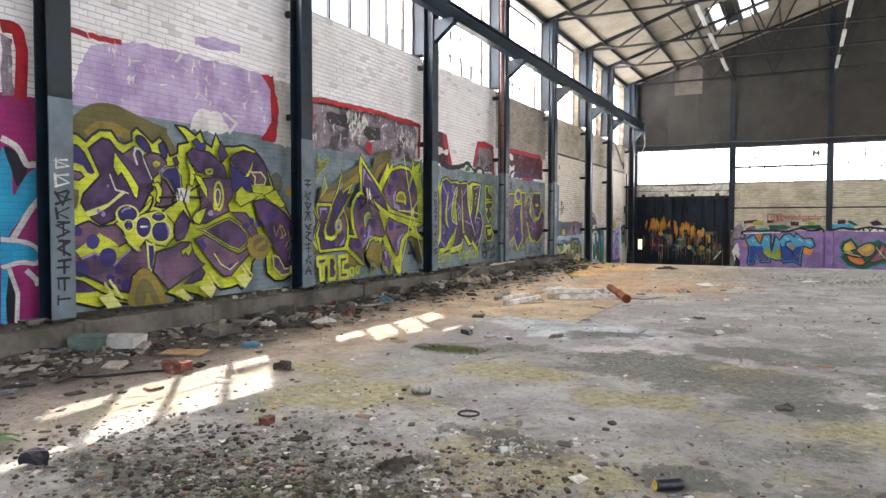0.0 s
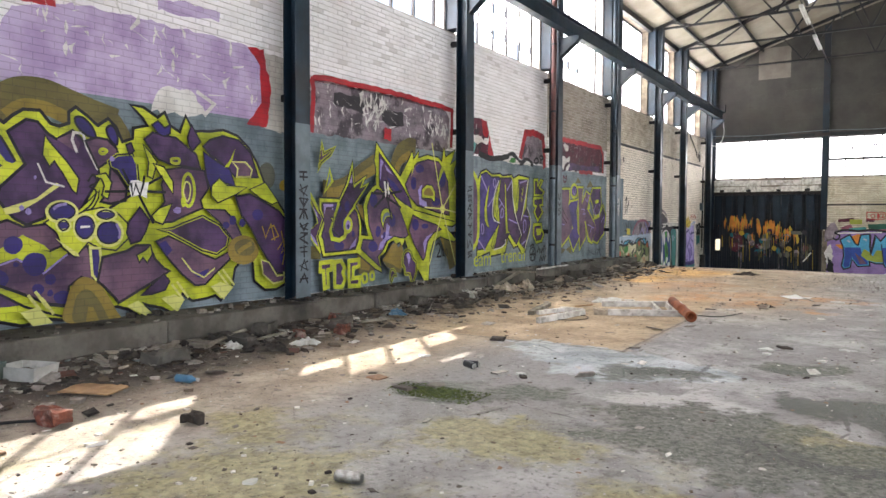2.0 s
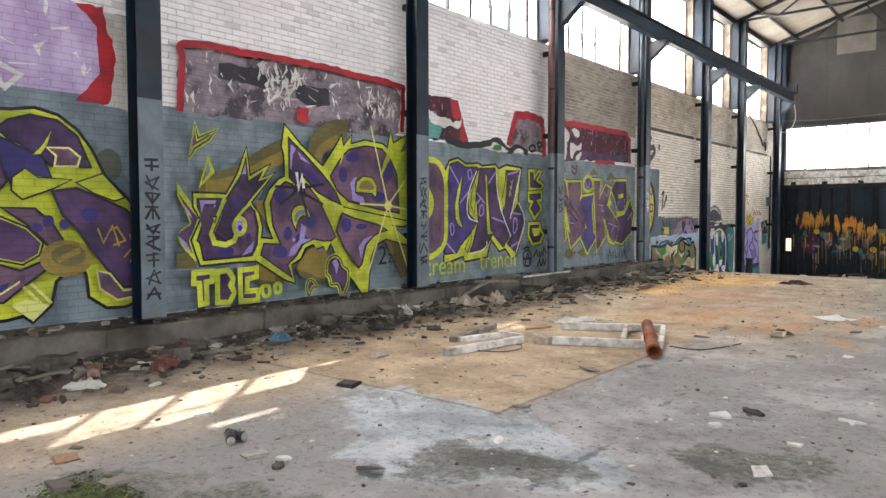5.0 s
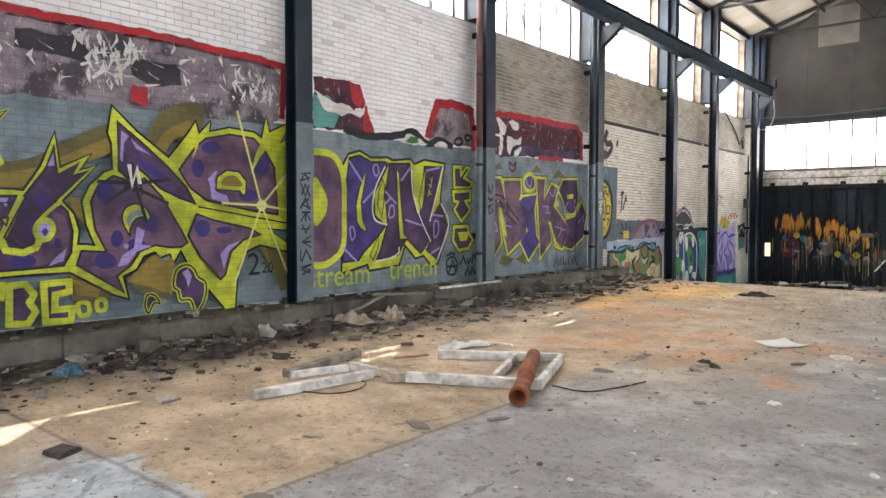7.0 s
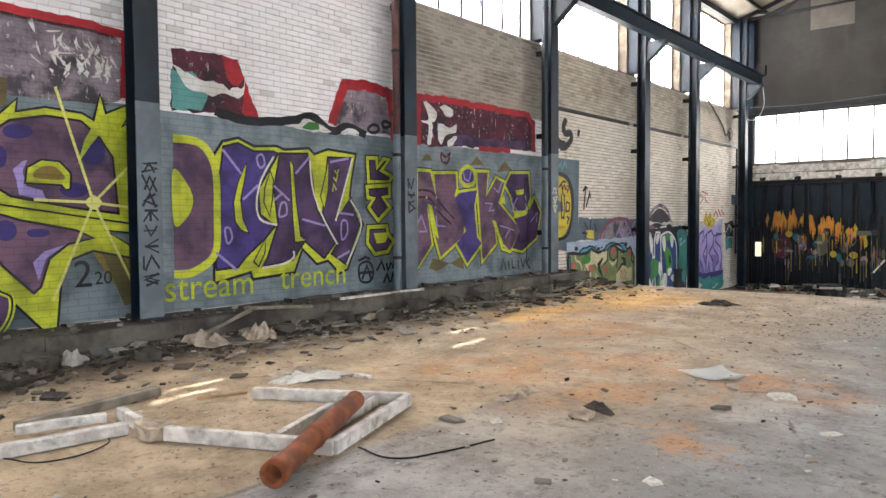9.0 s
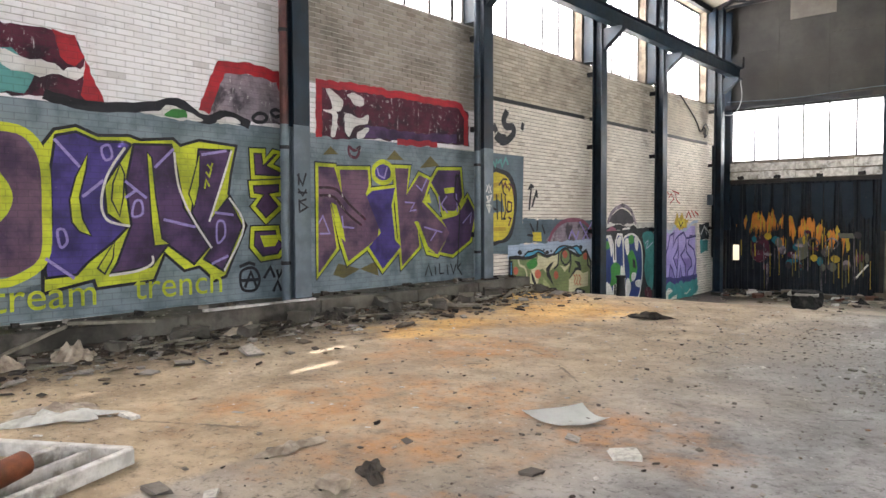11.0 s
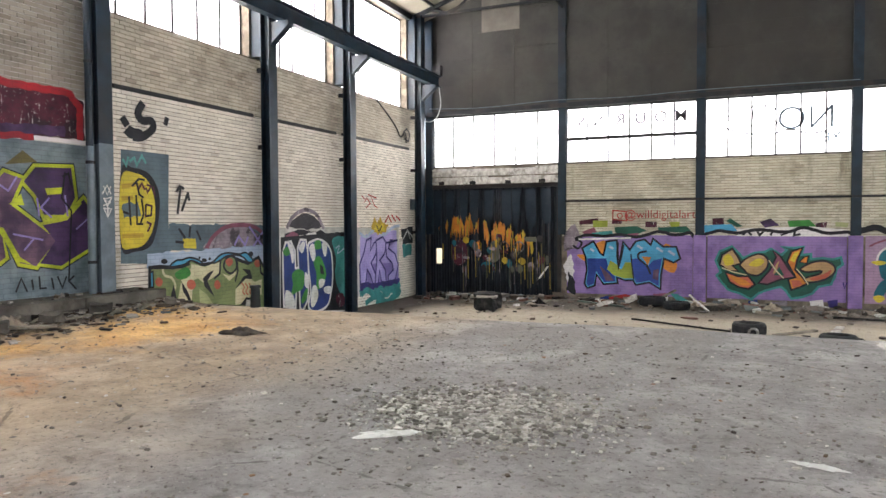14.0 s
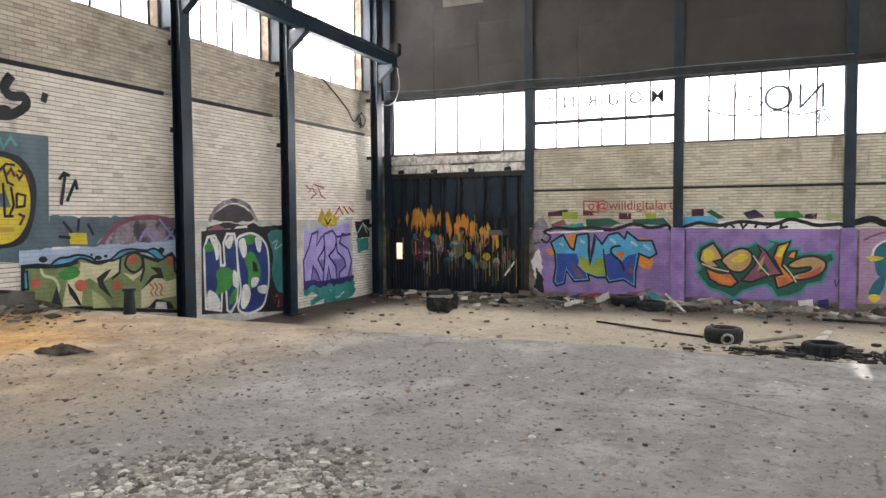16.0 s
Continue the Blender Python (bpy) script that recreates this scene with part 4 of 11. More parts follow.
M.fill("silhouette", "yellow", [(5.33, 2.53), (5.4, 2.53), (5.52, 2.45), (5.61, 2.54), (5.71, 2.61), (5.86, 2.62), (5.96, 2.5), (6.06, 2.48), (6.18, 2.53), (6.18, 2.65), (6.24, 2.7), (6.35, 2.63), (6.48, 2.53), (6.6, 2.62), (6.68, 2.55), (6.76, 2.38), (6.91, 2.44), (6.92, 2.56), (7.11, 2.61), (7.03, 2.72), (6.9, 2.82), (7.03, 2.81), (7.22, 2.71), (7.31, 2.78), (7.38, 2.64), (7.53, 2.57), (7.61, 2.77), (7.71, 2.6), (7.83, 2.62), (7.97, 2.63), (8.18, 2.67), (8.4, 2.62), (8.59, 2.48), (8.73, 2.29), (8.87, 2), (9.08, 1.8), (9.27, 1.58), (9.39, 1.38), (9.4, 0.85), (9.3, 0.64), (9.07, 0.56), (8.87, 0.57), (8.69, 0.7), (8.67, 0.94), (8.58, 1.12), (8.33, 0.89), (8.28, 0.65), (8.11, 0.5), (8.03, 0.57), (7.87, 0.54), (7.68, 0.53), (7.52, 0.64), (7.49, 0.52), (7.39, 0.41), (7.24, 0.49), (7.08, 0.53), (6.98, 0.57), (7.06, 0.45), (6.95, 0.42), (6.82, 0.51), (6.68, 0.56), (6.28, 0.56), (6.07, 0.48), (5.92, 0.51), (5.65, 0.47), (5.29, 0.58)])
M.fill("letter_fill", "indigo", [(5.32, 2.41), (5.41, 2.41), (5.49, 2.33), (5.55, 2.23), (5.62, 2.1), (5.59, 2.08), (5.53, 2.1), (5.47, 2.18), (5.38, 2.2), (5.32, 2.19)])
M.line("letter_edge", "ink", [(5.32, 2.41), (5.41, 2.41), (5.49, 2.33), (5.55, 2.23), (5.62, 2.1)], 0.025)
M.fill("letter_fill", "plum", [(5.55, 2.39), (5.73, 2.53), (5.84, 2.52), (5.94, 2.41), (6.03, 2.36), (6.2, 2.47), (6.31, 2.38), (6.47, 2.14), (6.49, 1.99), (6.39, 1.83), (6.26, 1.61), (6.05, 1.71), (5.93, 1.66), (5.89, 1.54), (5.71, 1.47), (5.59, 1.54), (5.51, 1.63), (5.44, 1.73), (5.47, 1.84), (5.71, 2.08), (5.64, 2.21)])
M.line("letter_edge", "ink", [(5.55, 2.39), (5.73, 2.53), (5.84, 2.52), (5.94, 2.41), (6.03, 2.36), (6.2, 2.47), (6.31, 2.38), (6.47, 2.14), (6.49, 1.99), (6.39, 1.83), (6.26, 1.61), (6.05, 1.71), (5.93, 1.66), (5.89, 1.54), (5.71, 1.47), (5.59, 1.54), (5.51, 1.63), (5.44, 1.73), (5.47, 1.84), (5.71, 2.08), (5.64, 2.21)], 0.03, closed=True)
M.fill("accent", "yellow", [(5.91, 2.39), (5.97, 2.31), (6.13, 2.14), (6.26, 1.96), (6.23, 1.8), (6.18, 1.84), (6.09, 2), (6, 2.13), (5.95, 2.07), (5.88, 2.19)])
M.line("letter_edge", "ink", [(5.91, 2.39), (5.97, 2.31), (6.13, 2.14), (6.26, 1.96), (6.23, 1.8), (6.18, 1.84), (6.09, 2), (6, 2.13), (5.95, 2.07), (5.88, 2.19)], 0.018, closed=True)
M.fill("letter_fill", "purple", [(6.03, 2.36), (6.2, 2.45), (6.28, 2.33), (6.24, 2.24)])
M.line("letter_edge", "white", [(6.24, 2.24), (6.19, 2.37), (6.21, 2.45), (6.31, 2.45), (6.35, 2.3), (6.47, 2.07)], 0.03)
M.fill("highlight", "paleyellow", [(5.52, 1.57), (5.49, 1.63), (5.81, 1.74), (6.02, 1.91), (6.06, 1.88), (5.81, 1.7), (5.64, 1.6)])
M.line("stroke", "white", [(5.83, 2.1), (5.91, 1.91), (6.1, 1.87)], 0.02)
M.fill("highlight", "paleviolet", [(5.69, 1.64), (5.68, 1.62), (5.66, 1.61), (5.65, 1.62), (5.64, 1.64), (5.65, 1.66), (5.67, 1.67), (5.68, 1.66)], True)
M.fill("highlight", "paleviolet", [(5.76, 1.6), (5.75, 1.58), (5.73, 1.57), (5.71, 1.58), (5.7, 1.6), (5.71, 1.63), (5.73, 1.64), (5.75, 1.63)], True)
M.fill("highlight", "paleviolet", [(5.82, 1.95), (5.81, 1.94), (5.8, 1.93), (5.79, 1.94), (5.79, 1.95), (5.79, 1.96), (5.8, 1.97), (5.81, 1.97)], True)
M.fill("letter_fill", "purple", [(5.32, 2.11), (5.43, 2.1), (5.48, 2.05), (5.41, 2), (5.32, 2.01)])
M.line("letter_edge", "ink", [(5.32, 2.11), (5.43, 2.1), (5.48, 2.05), (5.41, 2), (5.32, 2.01)], 0.02)
M.fill("shadow", "olive", [(5.31, 1.89), (5.41, 1.89), (5.41, 1.8), (5.38, 1.68), (5.31, 1.62)])
M.fill("letter_fill", "purple", [(6.33, 2.37), (6.46, 2.42), (6.58, 2.41), (6.69, 2.32), (6.71, 2.25), (6.6, 2.18), (6.52, 2.12), (6.47, 2.09)])
M.line("letter_edge", "ink", [(6.33, 2.37), (6.46, 2.42), (6.58, 2.41), (6.69, 2.32), (6.71, 2.25), (6.6, 2.18), (6.52, 2.12), (6.47, 2.09)], 0.025, closed=True)
M.fill("letter_fill", "indigo", [(6.22, 2.6), (6.3, 2.62), (6.4, 2.54), (6.45, 2.42), (6.35, 2.43), (6.25, 2.51)], True)
M.line("letter_edge", "ink", [(6.22, 2.6), (6.3, 2.62), (6.4, 2.54), (6.45, 2.42), (6.35, 2.43), (6.25, 2.51)], 0.025, smooth=True, closed=True)
M.fill("letter_fill", "indigo", [(6.57, 2.52), (6.64, 2.57), (6.7, 2.47), (6.69, 2.36), (6.62, 2.4)], True)
M.line("letter_edge", "ink", [(6.57, 2.52), (6.64, 2.57), (6.7, 2.47), (6.69, 2.36), (6.62, 2.4)], 0.025, smooth=True, closed=True)
M.fill("letter_fill", "indigo", [(6.59, 2.17), (6.69, 2.25), (6.88, 2.28), (6.94, 2.17), (6.96, 1.92), (6.81, 1.9), (6.69, 2.07), (6.61, 2.1)])
M.line("letter_edge", "yellow", [(6.59, 2.17), (6.69, 2.25), (6.88, 2.28), (6.94, 2.17), (6.96, 1.92), (6.81, 1.9), (6.69, 2.07), (6.61, 2.1)], 0.04, closed=True)
M.line("letter_edge", "ink", [(6.59, 2.17), (6.69, 2.25), (6.88, 2.28), (6.94, 2.17), (6.96, 1.92), (6.81, 1.9), (6.69, 2.07), (6.61, 2.1)], 0.02, closed=True)
M.line("letter_edge", "yellow", [(6.57, 2.28), (6.55, 2.26), (6.53, 2.25), (6.5, 2.25), (6.49, 2.27), (6.5, 2.29), (6.53, 2.3), (6.56, 2.29)], 0.035, smooth=True, closed=True)
M.line("letter_edge", "yellow", [(6.98, 2.22), (6.97, 2.19), (6.94, 2.18), (6.92, 2.19), (6.91, 2.22), (6.92, 2.25), (6.95, 2.26), (6.97, 2.25)], 0.035, smooth=True, closed=True)
M.fill("highlight", "paleviolet", [(6.66, 2.2), (6.65, 2.18), (6.63, 2.17), (6.6, 2.18), (6.6, 2.2), (6.61, 2.22), (6.63, 2.23), (6.65, 2.22)], True)
M.fill("letter_fill", "plum", [(6.8, 2.37), (6.86, 2.4), (6.9, 2.31), (6.84, 2.26)])
M.line("letter_edge", "ink", [(6.8, 2.37), (6.86, 2.4), (6.9, 2.31), (6.84, 2.26)], 0.02, closed=True)
M.fill("letter_fill", "purple", [(6.61, 2.1), (6.7, 2.03), (6.8, 1.88), (6.78, 1.74), (6.6, 1.7), (6.49, 1.72), (6.57, 1.84), (6.59, 1.96)])
M.line("letter_edge", "ink", [(6.61, 2.1), (6.7, 2.03), (6.8, 1.88), (6.78, 1.74), (6.6, 1.7), (6.49, 1.72), (6.57, 1.84), (6.59, 1.96)], 0.03, closed=True)
M.fill("accent", "yellow", [(6.4, 2), (6.55, 2.04), (6.62, 1.94), (6.59, 1.82), (6.57, 1.75), (6.5, 1.79), (6.53, 1.9), (6.5, 1.97)])
M.line("letter_edge", "ink", [(6.4, 2), (6.55, 2.04), (6.62, 1.94), (6.59, 1.82), (6.57, 1.75), (6.5, 1.79), (6.53, 1.9), (6.5, 1.97)], 0.018, closed=True)
M.fill("accent", "yellow", [(6.22, 1.61), (6.47, 1.84), (6.46, 1.76), (6.41, 1.67), (6.27, 1.54)])
M.line("letter_edge", "ink", [(6.22, 1.61), (6.47, 1.84), (6.46, 1.76), (6.41, 1.67), (6.27, 1.54)], 0.018, closed=True)
M.fill("letter_fill", "purple", [(5.3, 1.44), (5.52, 1.52), (5.67, 1.45), (5.91, 1.48), (6.01, 1.37), (6.15, 1.29), (5.93, 1.2), (5.74, 1.27), (5.66, 1.34), (5.37, 1.18), (5.4, 1.07), (5.6, 1.13), (5.86, 0.97), (6.11, 1.16), (6.33, 1.24), (6.37, 1.06), (6.39, 0.86), (6.25, 0.91), (6.12, 0.82), (6.08, 0.63), (5.92, 0.65), (5.6, 0.8), (5.29, 0.95)])
M.line("letter_edge", "ink", [(5.3, 1.44), (5.52, 1.52), (5.67, 1.45), (5.91, 1.48), (6.01, 1.37), (6.15, 1.29), (5.93, 1.2), (5.74, 1.27), (5.66, 1.34), (5.37, 1.18), (5.4, 1.07), (5.6, 1.13), (5.86, 0.97), (6.11, 1.16), (6.33, 1.24), (6.37, 1.06), (6.39, 0.86), (6.25, 0.91), (6.12, 0.82), (6.08, 0.63), (5.92, 0.65), (5.6, 0.8), (5.29, 0.95)], 0.025, closed=True)
M.fill("accent", "yellow", [(5.34, 1.17), (5.66, 1.37), (5.87, 1.26), (5.93, 1.2), (5.79, 1.23), (5.66, 1.31), (5.39, 1.15), (5.42, 1.07)])
M.line("highlight", "paleviolet", [(5.42, 1.07), (5.6, 1.13), (5.72, 1.06), (5.86, 0.97), (6, 1.08), (6.11, 1.16)], 0.02)
M.fill("accent", "indigo", [(5.43, 1.39), (5.41, 1.35), (5.36, 1.34), (5.31, 1.35), (5.3, 1.4), (5.32, 1.44), (5.36, 1.46), (5.41, 1.44)], True)
M.fill("accent", "indigo", [(5.66, 1.27), (5.63, 1.21), (5.57, 1.18), (5.5, 1.21), (5.48, 1.27), (5.5, 1.33), (5.57, 1.36), (5.64, 1.33)], True)
M.fill("accent", "indigo", [(5.89, 1.07), (5.85, 0.98), (5.77, 0.95), (5.69, 0.99), (5.65, 1.08), (5.69, 1.16), (5.77, 1.19), (5.86, 1.16)], True)
M.fill("accent", "indigo", [(5.98, 0.9), (5.96, 0.86), (5.92, 0.85), (5.88, 0.87), (5.87, 0.91), (5.88, 0.95), (5.92, 0.96), (5.96, 0.95)], True)
M.fill("accent", "indigo", [(5.86, 0.81), (5.84, 0.77), (5.8, 0.76), (5.76, 0.78), (5.74, 0.82), (5.76, 0.86), (5.8, 0.87), (5.84, 0.85)], True)
M.fill("accent", "indigo", [(5.95, 0.76), (5.94, 0.74), (5.92, 0.73), (5.89, 0.74), (5.89, 0.77), (5.9, 0.79), (5.92, 0.8), (5.94, 0.79)], True)
M.fill("accent", "indigo", [(6.15, 0.7), (6.12, 0.65), (6.05, 0.64), (5.98, 0.66), (5.95, 0.72), (5.98, 0.76), (6.05, 0.78), (6.12, 0.75)], True)
M.fill("accent", "indigo", [(5.52, 0.94), (5.48, 0.87), (5.4, 0.85), (5.32, 0.88), (5.29, 0.95), (5.32, 1.02), (5.4, 1.04), (5.48, 1.01)], True)
M.fill("accent", "indigo", [(5.62, 1.08), (5.61, 1.06), (5.59, 1.05), (5.57, 1.06), (5.56, 1.08), (5.57, 1.1), (5.59, 1.1), (5.61, 1.09)], True)
M.fill("accent", "indigo", [(6.26, 1.22), (6.25, 1.19), (6.22, 1.18), (6.19, 1.19), (6.17, 1.23), (6.19, 1.26), (6.22, 1.27), (6.25, 1.26)], True)
M.fill("letter_fill", "plum", [(5.29, 0.83), (5.44, 0.79), (5.65, 0.67), (5.5, 0.66), (5.33, 0.67), (5.29, 0.7)])
M.line("letter_edge", "ink", [(5.29, 0.94), (5.6, 0.8), (5.92, 0.64), (6.08, 0.61)], 0.03)
M.line("letter_edge", "ink", [(5.29, 0.84), (5.44, 0.79), (5.66, 0.65), (5.89, 0.56), (6.06, 0.5)], 0.025)
M.fill("accent", "yellow", [(5.87, 1.49), (6, 1.58), (6.19, 1.57), (6.3, 1.62), (6.49, 1.66), (6.66, 1.61), (6.79, 1.49), (6.81, 1.32), (6.65, 1.18), (6.46, 1.21), (6.33, 1.28), (6.19, 1.12), (6.05, 1.23), (5.99, 1.39)])
M.line("letter_edge", "ink", [(5.87, 1.49), (6, 1.58), (6.19, 1.57), (6.3, 1.62), (6.49, 1.66), (6.66, 1.61), (6.79, 1.49), (6.81, 1.32), (6.65, 1.18), (6.46, 1.21), (6.33, 1.28), (6.19, 1.12), (6.05, 1.23), (5.99, 1.39)], 0.018, closed=True)
M.fill("letter_fill", "indigo", [(6.35, 1.22), (6.46, 1.21), (6.47, 1.09), (6.43, 0.85), (6.37, 0.92)])
M.line("letter_edge", "paleyellow", [(6.35, 1.22), (6.46, 1.21), (6.47, 1.09), (6.43, 0.85), (6.37, 0.92)], 0.03, closed=True)
M.fill("bubble", "indigo", [(6.21, 1.61), (6.16, 1.53), (6.05, 1.5), (5.94, 1.53), (5.9, 1.61), (5.95, 1.68), (6.06, 1.71), (6.16, 1.68)], True)
M.line("letter_edge", "paleyellow", [(6.21, 1.61), (6.16, 1.53), (6.05, 1.5), (5.94, 1.53), (5.9, 1.61), (5.95, 1.68), (6.06, 1.71), (6.16, 1.68)], 0.04, smooth=True, closed=True)
M.line("letter_edge", "ink", [(6.19, 1.61), (6.15, 1.55), (6.05, 1.52), (5.96, 1.54), (5.92, 1.61), (5.96, 1.67), (6.05, 1.7), (6.15, 1.67)], 0.018, smooth=True, closed=True)
M.fill("bubble", "indigo", [(6.13, 1.46), (6.11, 1.42), (6.06, 1.41), (6.02, 1.42), (6, 1.47), (6.02, 1.51), (6.07, 1.52), (6.11, 1.51)], True)
M.line("letter_edge", "paleyellow", [(6.13, 1.46), (6.11, 1.42), (6.06, 1.41), (6.02, 1.42), (6, 1.47), (6.02, 1.51), (6.07, 1.52), (6.11, 1.51)], 0.04, smooth=True, closed=True)
M.line("letter_edge", "ink", [(6.12, 1.46), (6.1, 1.43), (6.06, 1.41), (6.03, 1.43), (6.01, 1.47), (6.03, 1.5), (6.07, 1.52), (6.1, 1.5)], 0.018, smooth=True, closed=True)
M.fill("bubble", "indigo", [(6.41, 1.44), (6.38, 1.34), (6.29, 1.3), (6.21, 1.35), (6.18, 1.44), (6.21, 1.54), (6.3, 1.58), (6.38, 1.54)], True)
M.line("letter_edge", "paleyellow", [(6.41, 1.44), (6.38, 1.34), (6.29, 1.3), (6.21, 1.35), (6.18, 1.44), (6.21, 1.54), (6.3, 1.58), (6.38, 1.54)], 0.04, smooth=True, closed=True)
M.line("letter_edge", "ink", [(6.4, 1.44), (6.36, 1.36), (6.29, 1.32), (6.22, 1.36), (6.19, 1.44), (6.22, 1.53), (6.3, 1.56), (6.37, 1.53)], 0.018, smooth=True, closed=True)
M.fill("bubble", "indigo", [(6.72, 1.38), (6.68, 1.28), (6.56, 1.24), (6.46, 1.28), (6.41, 1.38), (6.46, 1.48), (6.57, 1.52), (6.68, 1.48)], True)
M.line("letter_edge", "paleyellow", [(6.72, 1.38), (6.68, 1.28), (6.56, 1.24), (6.46, 1.28), (6.41, 1.38), (6.46, 1.48), (6.57, 1.52), (6.68, 1.48)], 0.04, smooth=True, closed=True)
M.line("letter_edge", "ink", [(6.7, 1.38), (6.66, 1.29), (6.56, 1.26), (6.47, 1.29), (6.43, 1.38), (6.47, 1.47), (6.57, 1.5), (6.66, 1.47)], 0.018, smooth=True, closed=True)
M.fill("bubble", "indigo", [(6.65, 1.58), (6.61, 1.54), (6.53, 1.52), (6.45, 1.54), (6.42, 1.58), (6.45, 1.62), (6.53, 1.63), (6.61, 1.62)], True)
M.line("letter_edge", "paleyellow", [(6.65, 1.58), (6.61, 1.54), (6.53, 1.52), (6.45, 1.54), (6.42, 1.58), (6.45, 1.62), (6.53, 1.63), (6.61, 1.62)], 0.04, smooth=True, closed=True)
M.line("letter_edge", "ink", [(6.63, 1.58), (6.6, 1.55), (6.53, 1.53), (6.46, 1.55), (6.43, 1.58), (6.46, 1.61), (6.53, 1.63), (6.6, 1.61)], 0.018, smooth=True, closed=True)
M.fill("bubble", "white", [(6.24, 1.46), (6.35, 1.46), (6.35, 1.44), (6.24, 1.43)])
M.line("highlight", "paleviolet", [(5.96, 1.63), (6.01, 1.67), (6.1, 1.69)], 0.03, smooth=True)
M.line("highlight", "paleviolet", [(6.65, 1.48), (6.69, 1.39), (6.68, 1.31)], 0.03, smooth=True)
M.fill("shadow", "ochre2", [(6.07, 0.44), (6.08, 0.68), (6.14, 0.83), (6.25, 0.91), (6.36, 0.88), (6.48, 0.78), (6.62, 0.53), (6.66, 0.38)], True)
M.fill("shadow", "olive", [(6.16, 0.43), (6.16, 0.64), (6.22, 0.75), (6.31, 0.77), (6.4, 0.69), (6.52, 0.47), (6.52, 0.39)], True)
M.fill("shadow", "ochre2", [(6.28, 0.42), (6.31, 0.58), (6.37, 0.57), (6.44, 0.4)])
M.fill("letter_fill", "purple", [(6.48, 1.11), (6.77, 1.17), (6.88, 1.23), (7.05, 1.23), (7.13, 1.06), (7.24, 0.95), (7.32, 0.91), (7.17, 0.83), (6.87, 0.69), (6.66, 0.59), (6.62, 0.65), (6.48, 0.8), (6.42, 0.85)])
M.line("letter_edge", "ink", [(6.48, 1.11), (6.77, 1.17), (6.88, 1.23), (7.05, 1.23), (7.13, 1.06), (7.24, 0.95), (7.32, 0.91), (7.17, 0.83), (6.87, 0.69), (6.66, 0.59), (6.62, 0.65), (6.48, 0.8), (6.42, 0.85)], 0.03, closed=True)
M.fill("letter_fill", "plum", [(6.94, 0.65), (7.08, 0.76), (7.24, 0.88), (7.32, 0.79), (7.26, 0.69), (7.08, 0.65)])
M.line("letter_edge", "ink", [(6.94, 0.65), (7.08, 0.76), (7.24, 0.88), (7.32, 0.79), (7.26, 0.69), (7.08, 0.65)], 0.02, closed=True)
M.fill("letter_fill", "plum", [(6.8, 1.5), (6.94, 1.67), (7.06, 1.52), (7.01, 1.39), (6.94, 1.28), (6.82, 1.25), (6.77, 1.38)])
M.line("letter_edge", "ink", [(6.8, 1.5), (6.94, 1.67), (7.06, 1.52), (7.01, 1.39), (6.94, 1.28), (6.82, 1.25), (6.77, 1.38)], 0.02, closed=True)
M.fill("accent", "yellow", [(6.89, 1.12), (7, 1.17), (7.07, 1.23), (7.09, 1.12), (7.02, 1.02), (6.97, 1.09), (6.92, 1.03)])
M.line("letter_edge", "ink", [(6.89, 1.12), (7, 1.17), (7.07, 1.23), (7.09, 1.12), (7.02, 1.02), (6.97, 1.09), (6.92, 1.03)], 0.018, closed=True)
M.fill("letter_fill", "purple", [(7.14, 1.27), (7.31, 1.33), (7.59, 1.21), (7.78, 1.1), (7.99, 1.02), (8.25, 1.13), (8.22, 1.01), (7.99, 0.84), (7.83, 0.71), (7.68, 0.71), (7.49, 0.86), (7.31, 1.05)])
M.line("letter_edge", "ink", [(7.14, 1.27), (7.31, 1.33), (7.59, 1.21), (7.78, 1.1), (7.99, 1.02), (8.25, 1.13), (8.22, 1.01), (7.99, 0.84), (7.83, 0.71), (7.68, 0.71), (7.49, 0.86), (7.31, 1.05)], 0.025, closed=True)
M.fill("accent", "indigo", [(7.54, 0.96), (7.73, 0.86), (7.89, 0.91), (7.83, 0.79), (7.71, 0.81)])
M.fill("accent", "indigo", [(7.18, 1.24), (7.27, 1.28), (7.36, 1.16), (7.28, 1.09)])
M.line("highlight", "paleyellow", [(7.49, 1.06), (7.63, 0.89), (7.81, 0.8), (7.98, 0.91)], 0.02)
M.fill("letter_fill", "plum", [(7.16, 1.41), (7.36, 1.43), (7.55, 1.5), (7.8, 1.58), (8.06, 1.46), (8.21, 1.3), (8.17, 1.17), (8.01, 1.08), (7.78, 1.14), (7.54, 1.26), (7.31, 1.37)])
M.line("letter_edge", "yellow", [(7.16, 1.41), (7.36, 1.43), (7.55, 1.5), (7.8, 1.58), (8.06, 1.46), (8.21, 1.3), (8.17, 1.17), (8.01, 1.08), (7.78, 1.14), (7.54, 1.26), (7.31, 1.37)], 0.045, closed=True)
M.line("letter_edge", "ink", [(7.16, 1.41), (7.36, 1.43), (7.55, 1.5), (7.8, 1.58), (8.06, 1.46), (8.21, 1.3), (8.17, 1.17), (8.01, 1.08), (7.78, 1.14), (7.54, 1.26), (7.31, 1.37)], 0.02, closed=True)
M.fill("letter_fill", "purple", [(7.28, 2.12), (7.51, 2.16), (7.83, 2.14), (7.89, 1.92), (7.77, 1.77), (7.8, 1.67), (7.55, 1.58), (7.36, 1.5), (7.2, 1.49), (7.08, 1.53), (7.26, 1.74), (7.22, 1.94)])
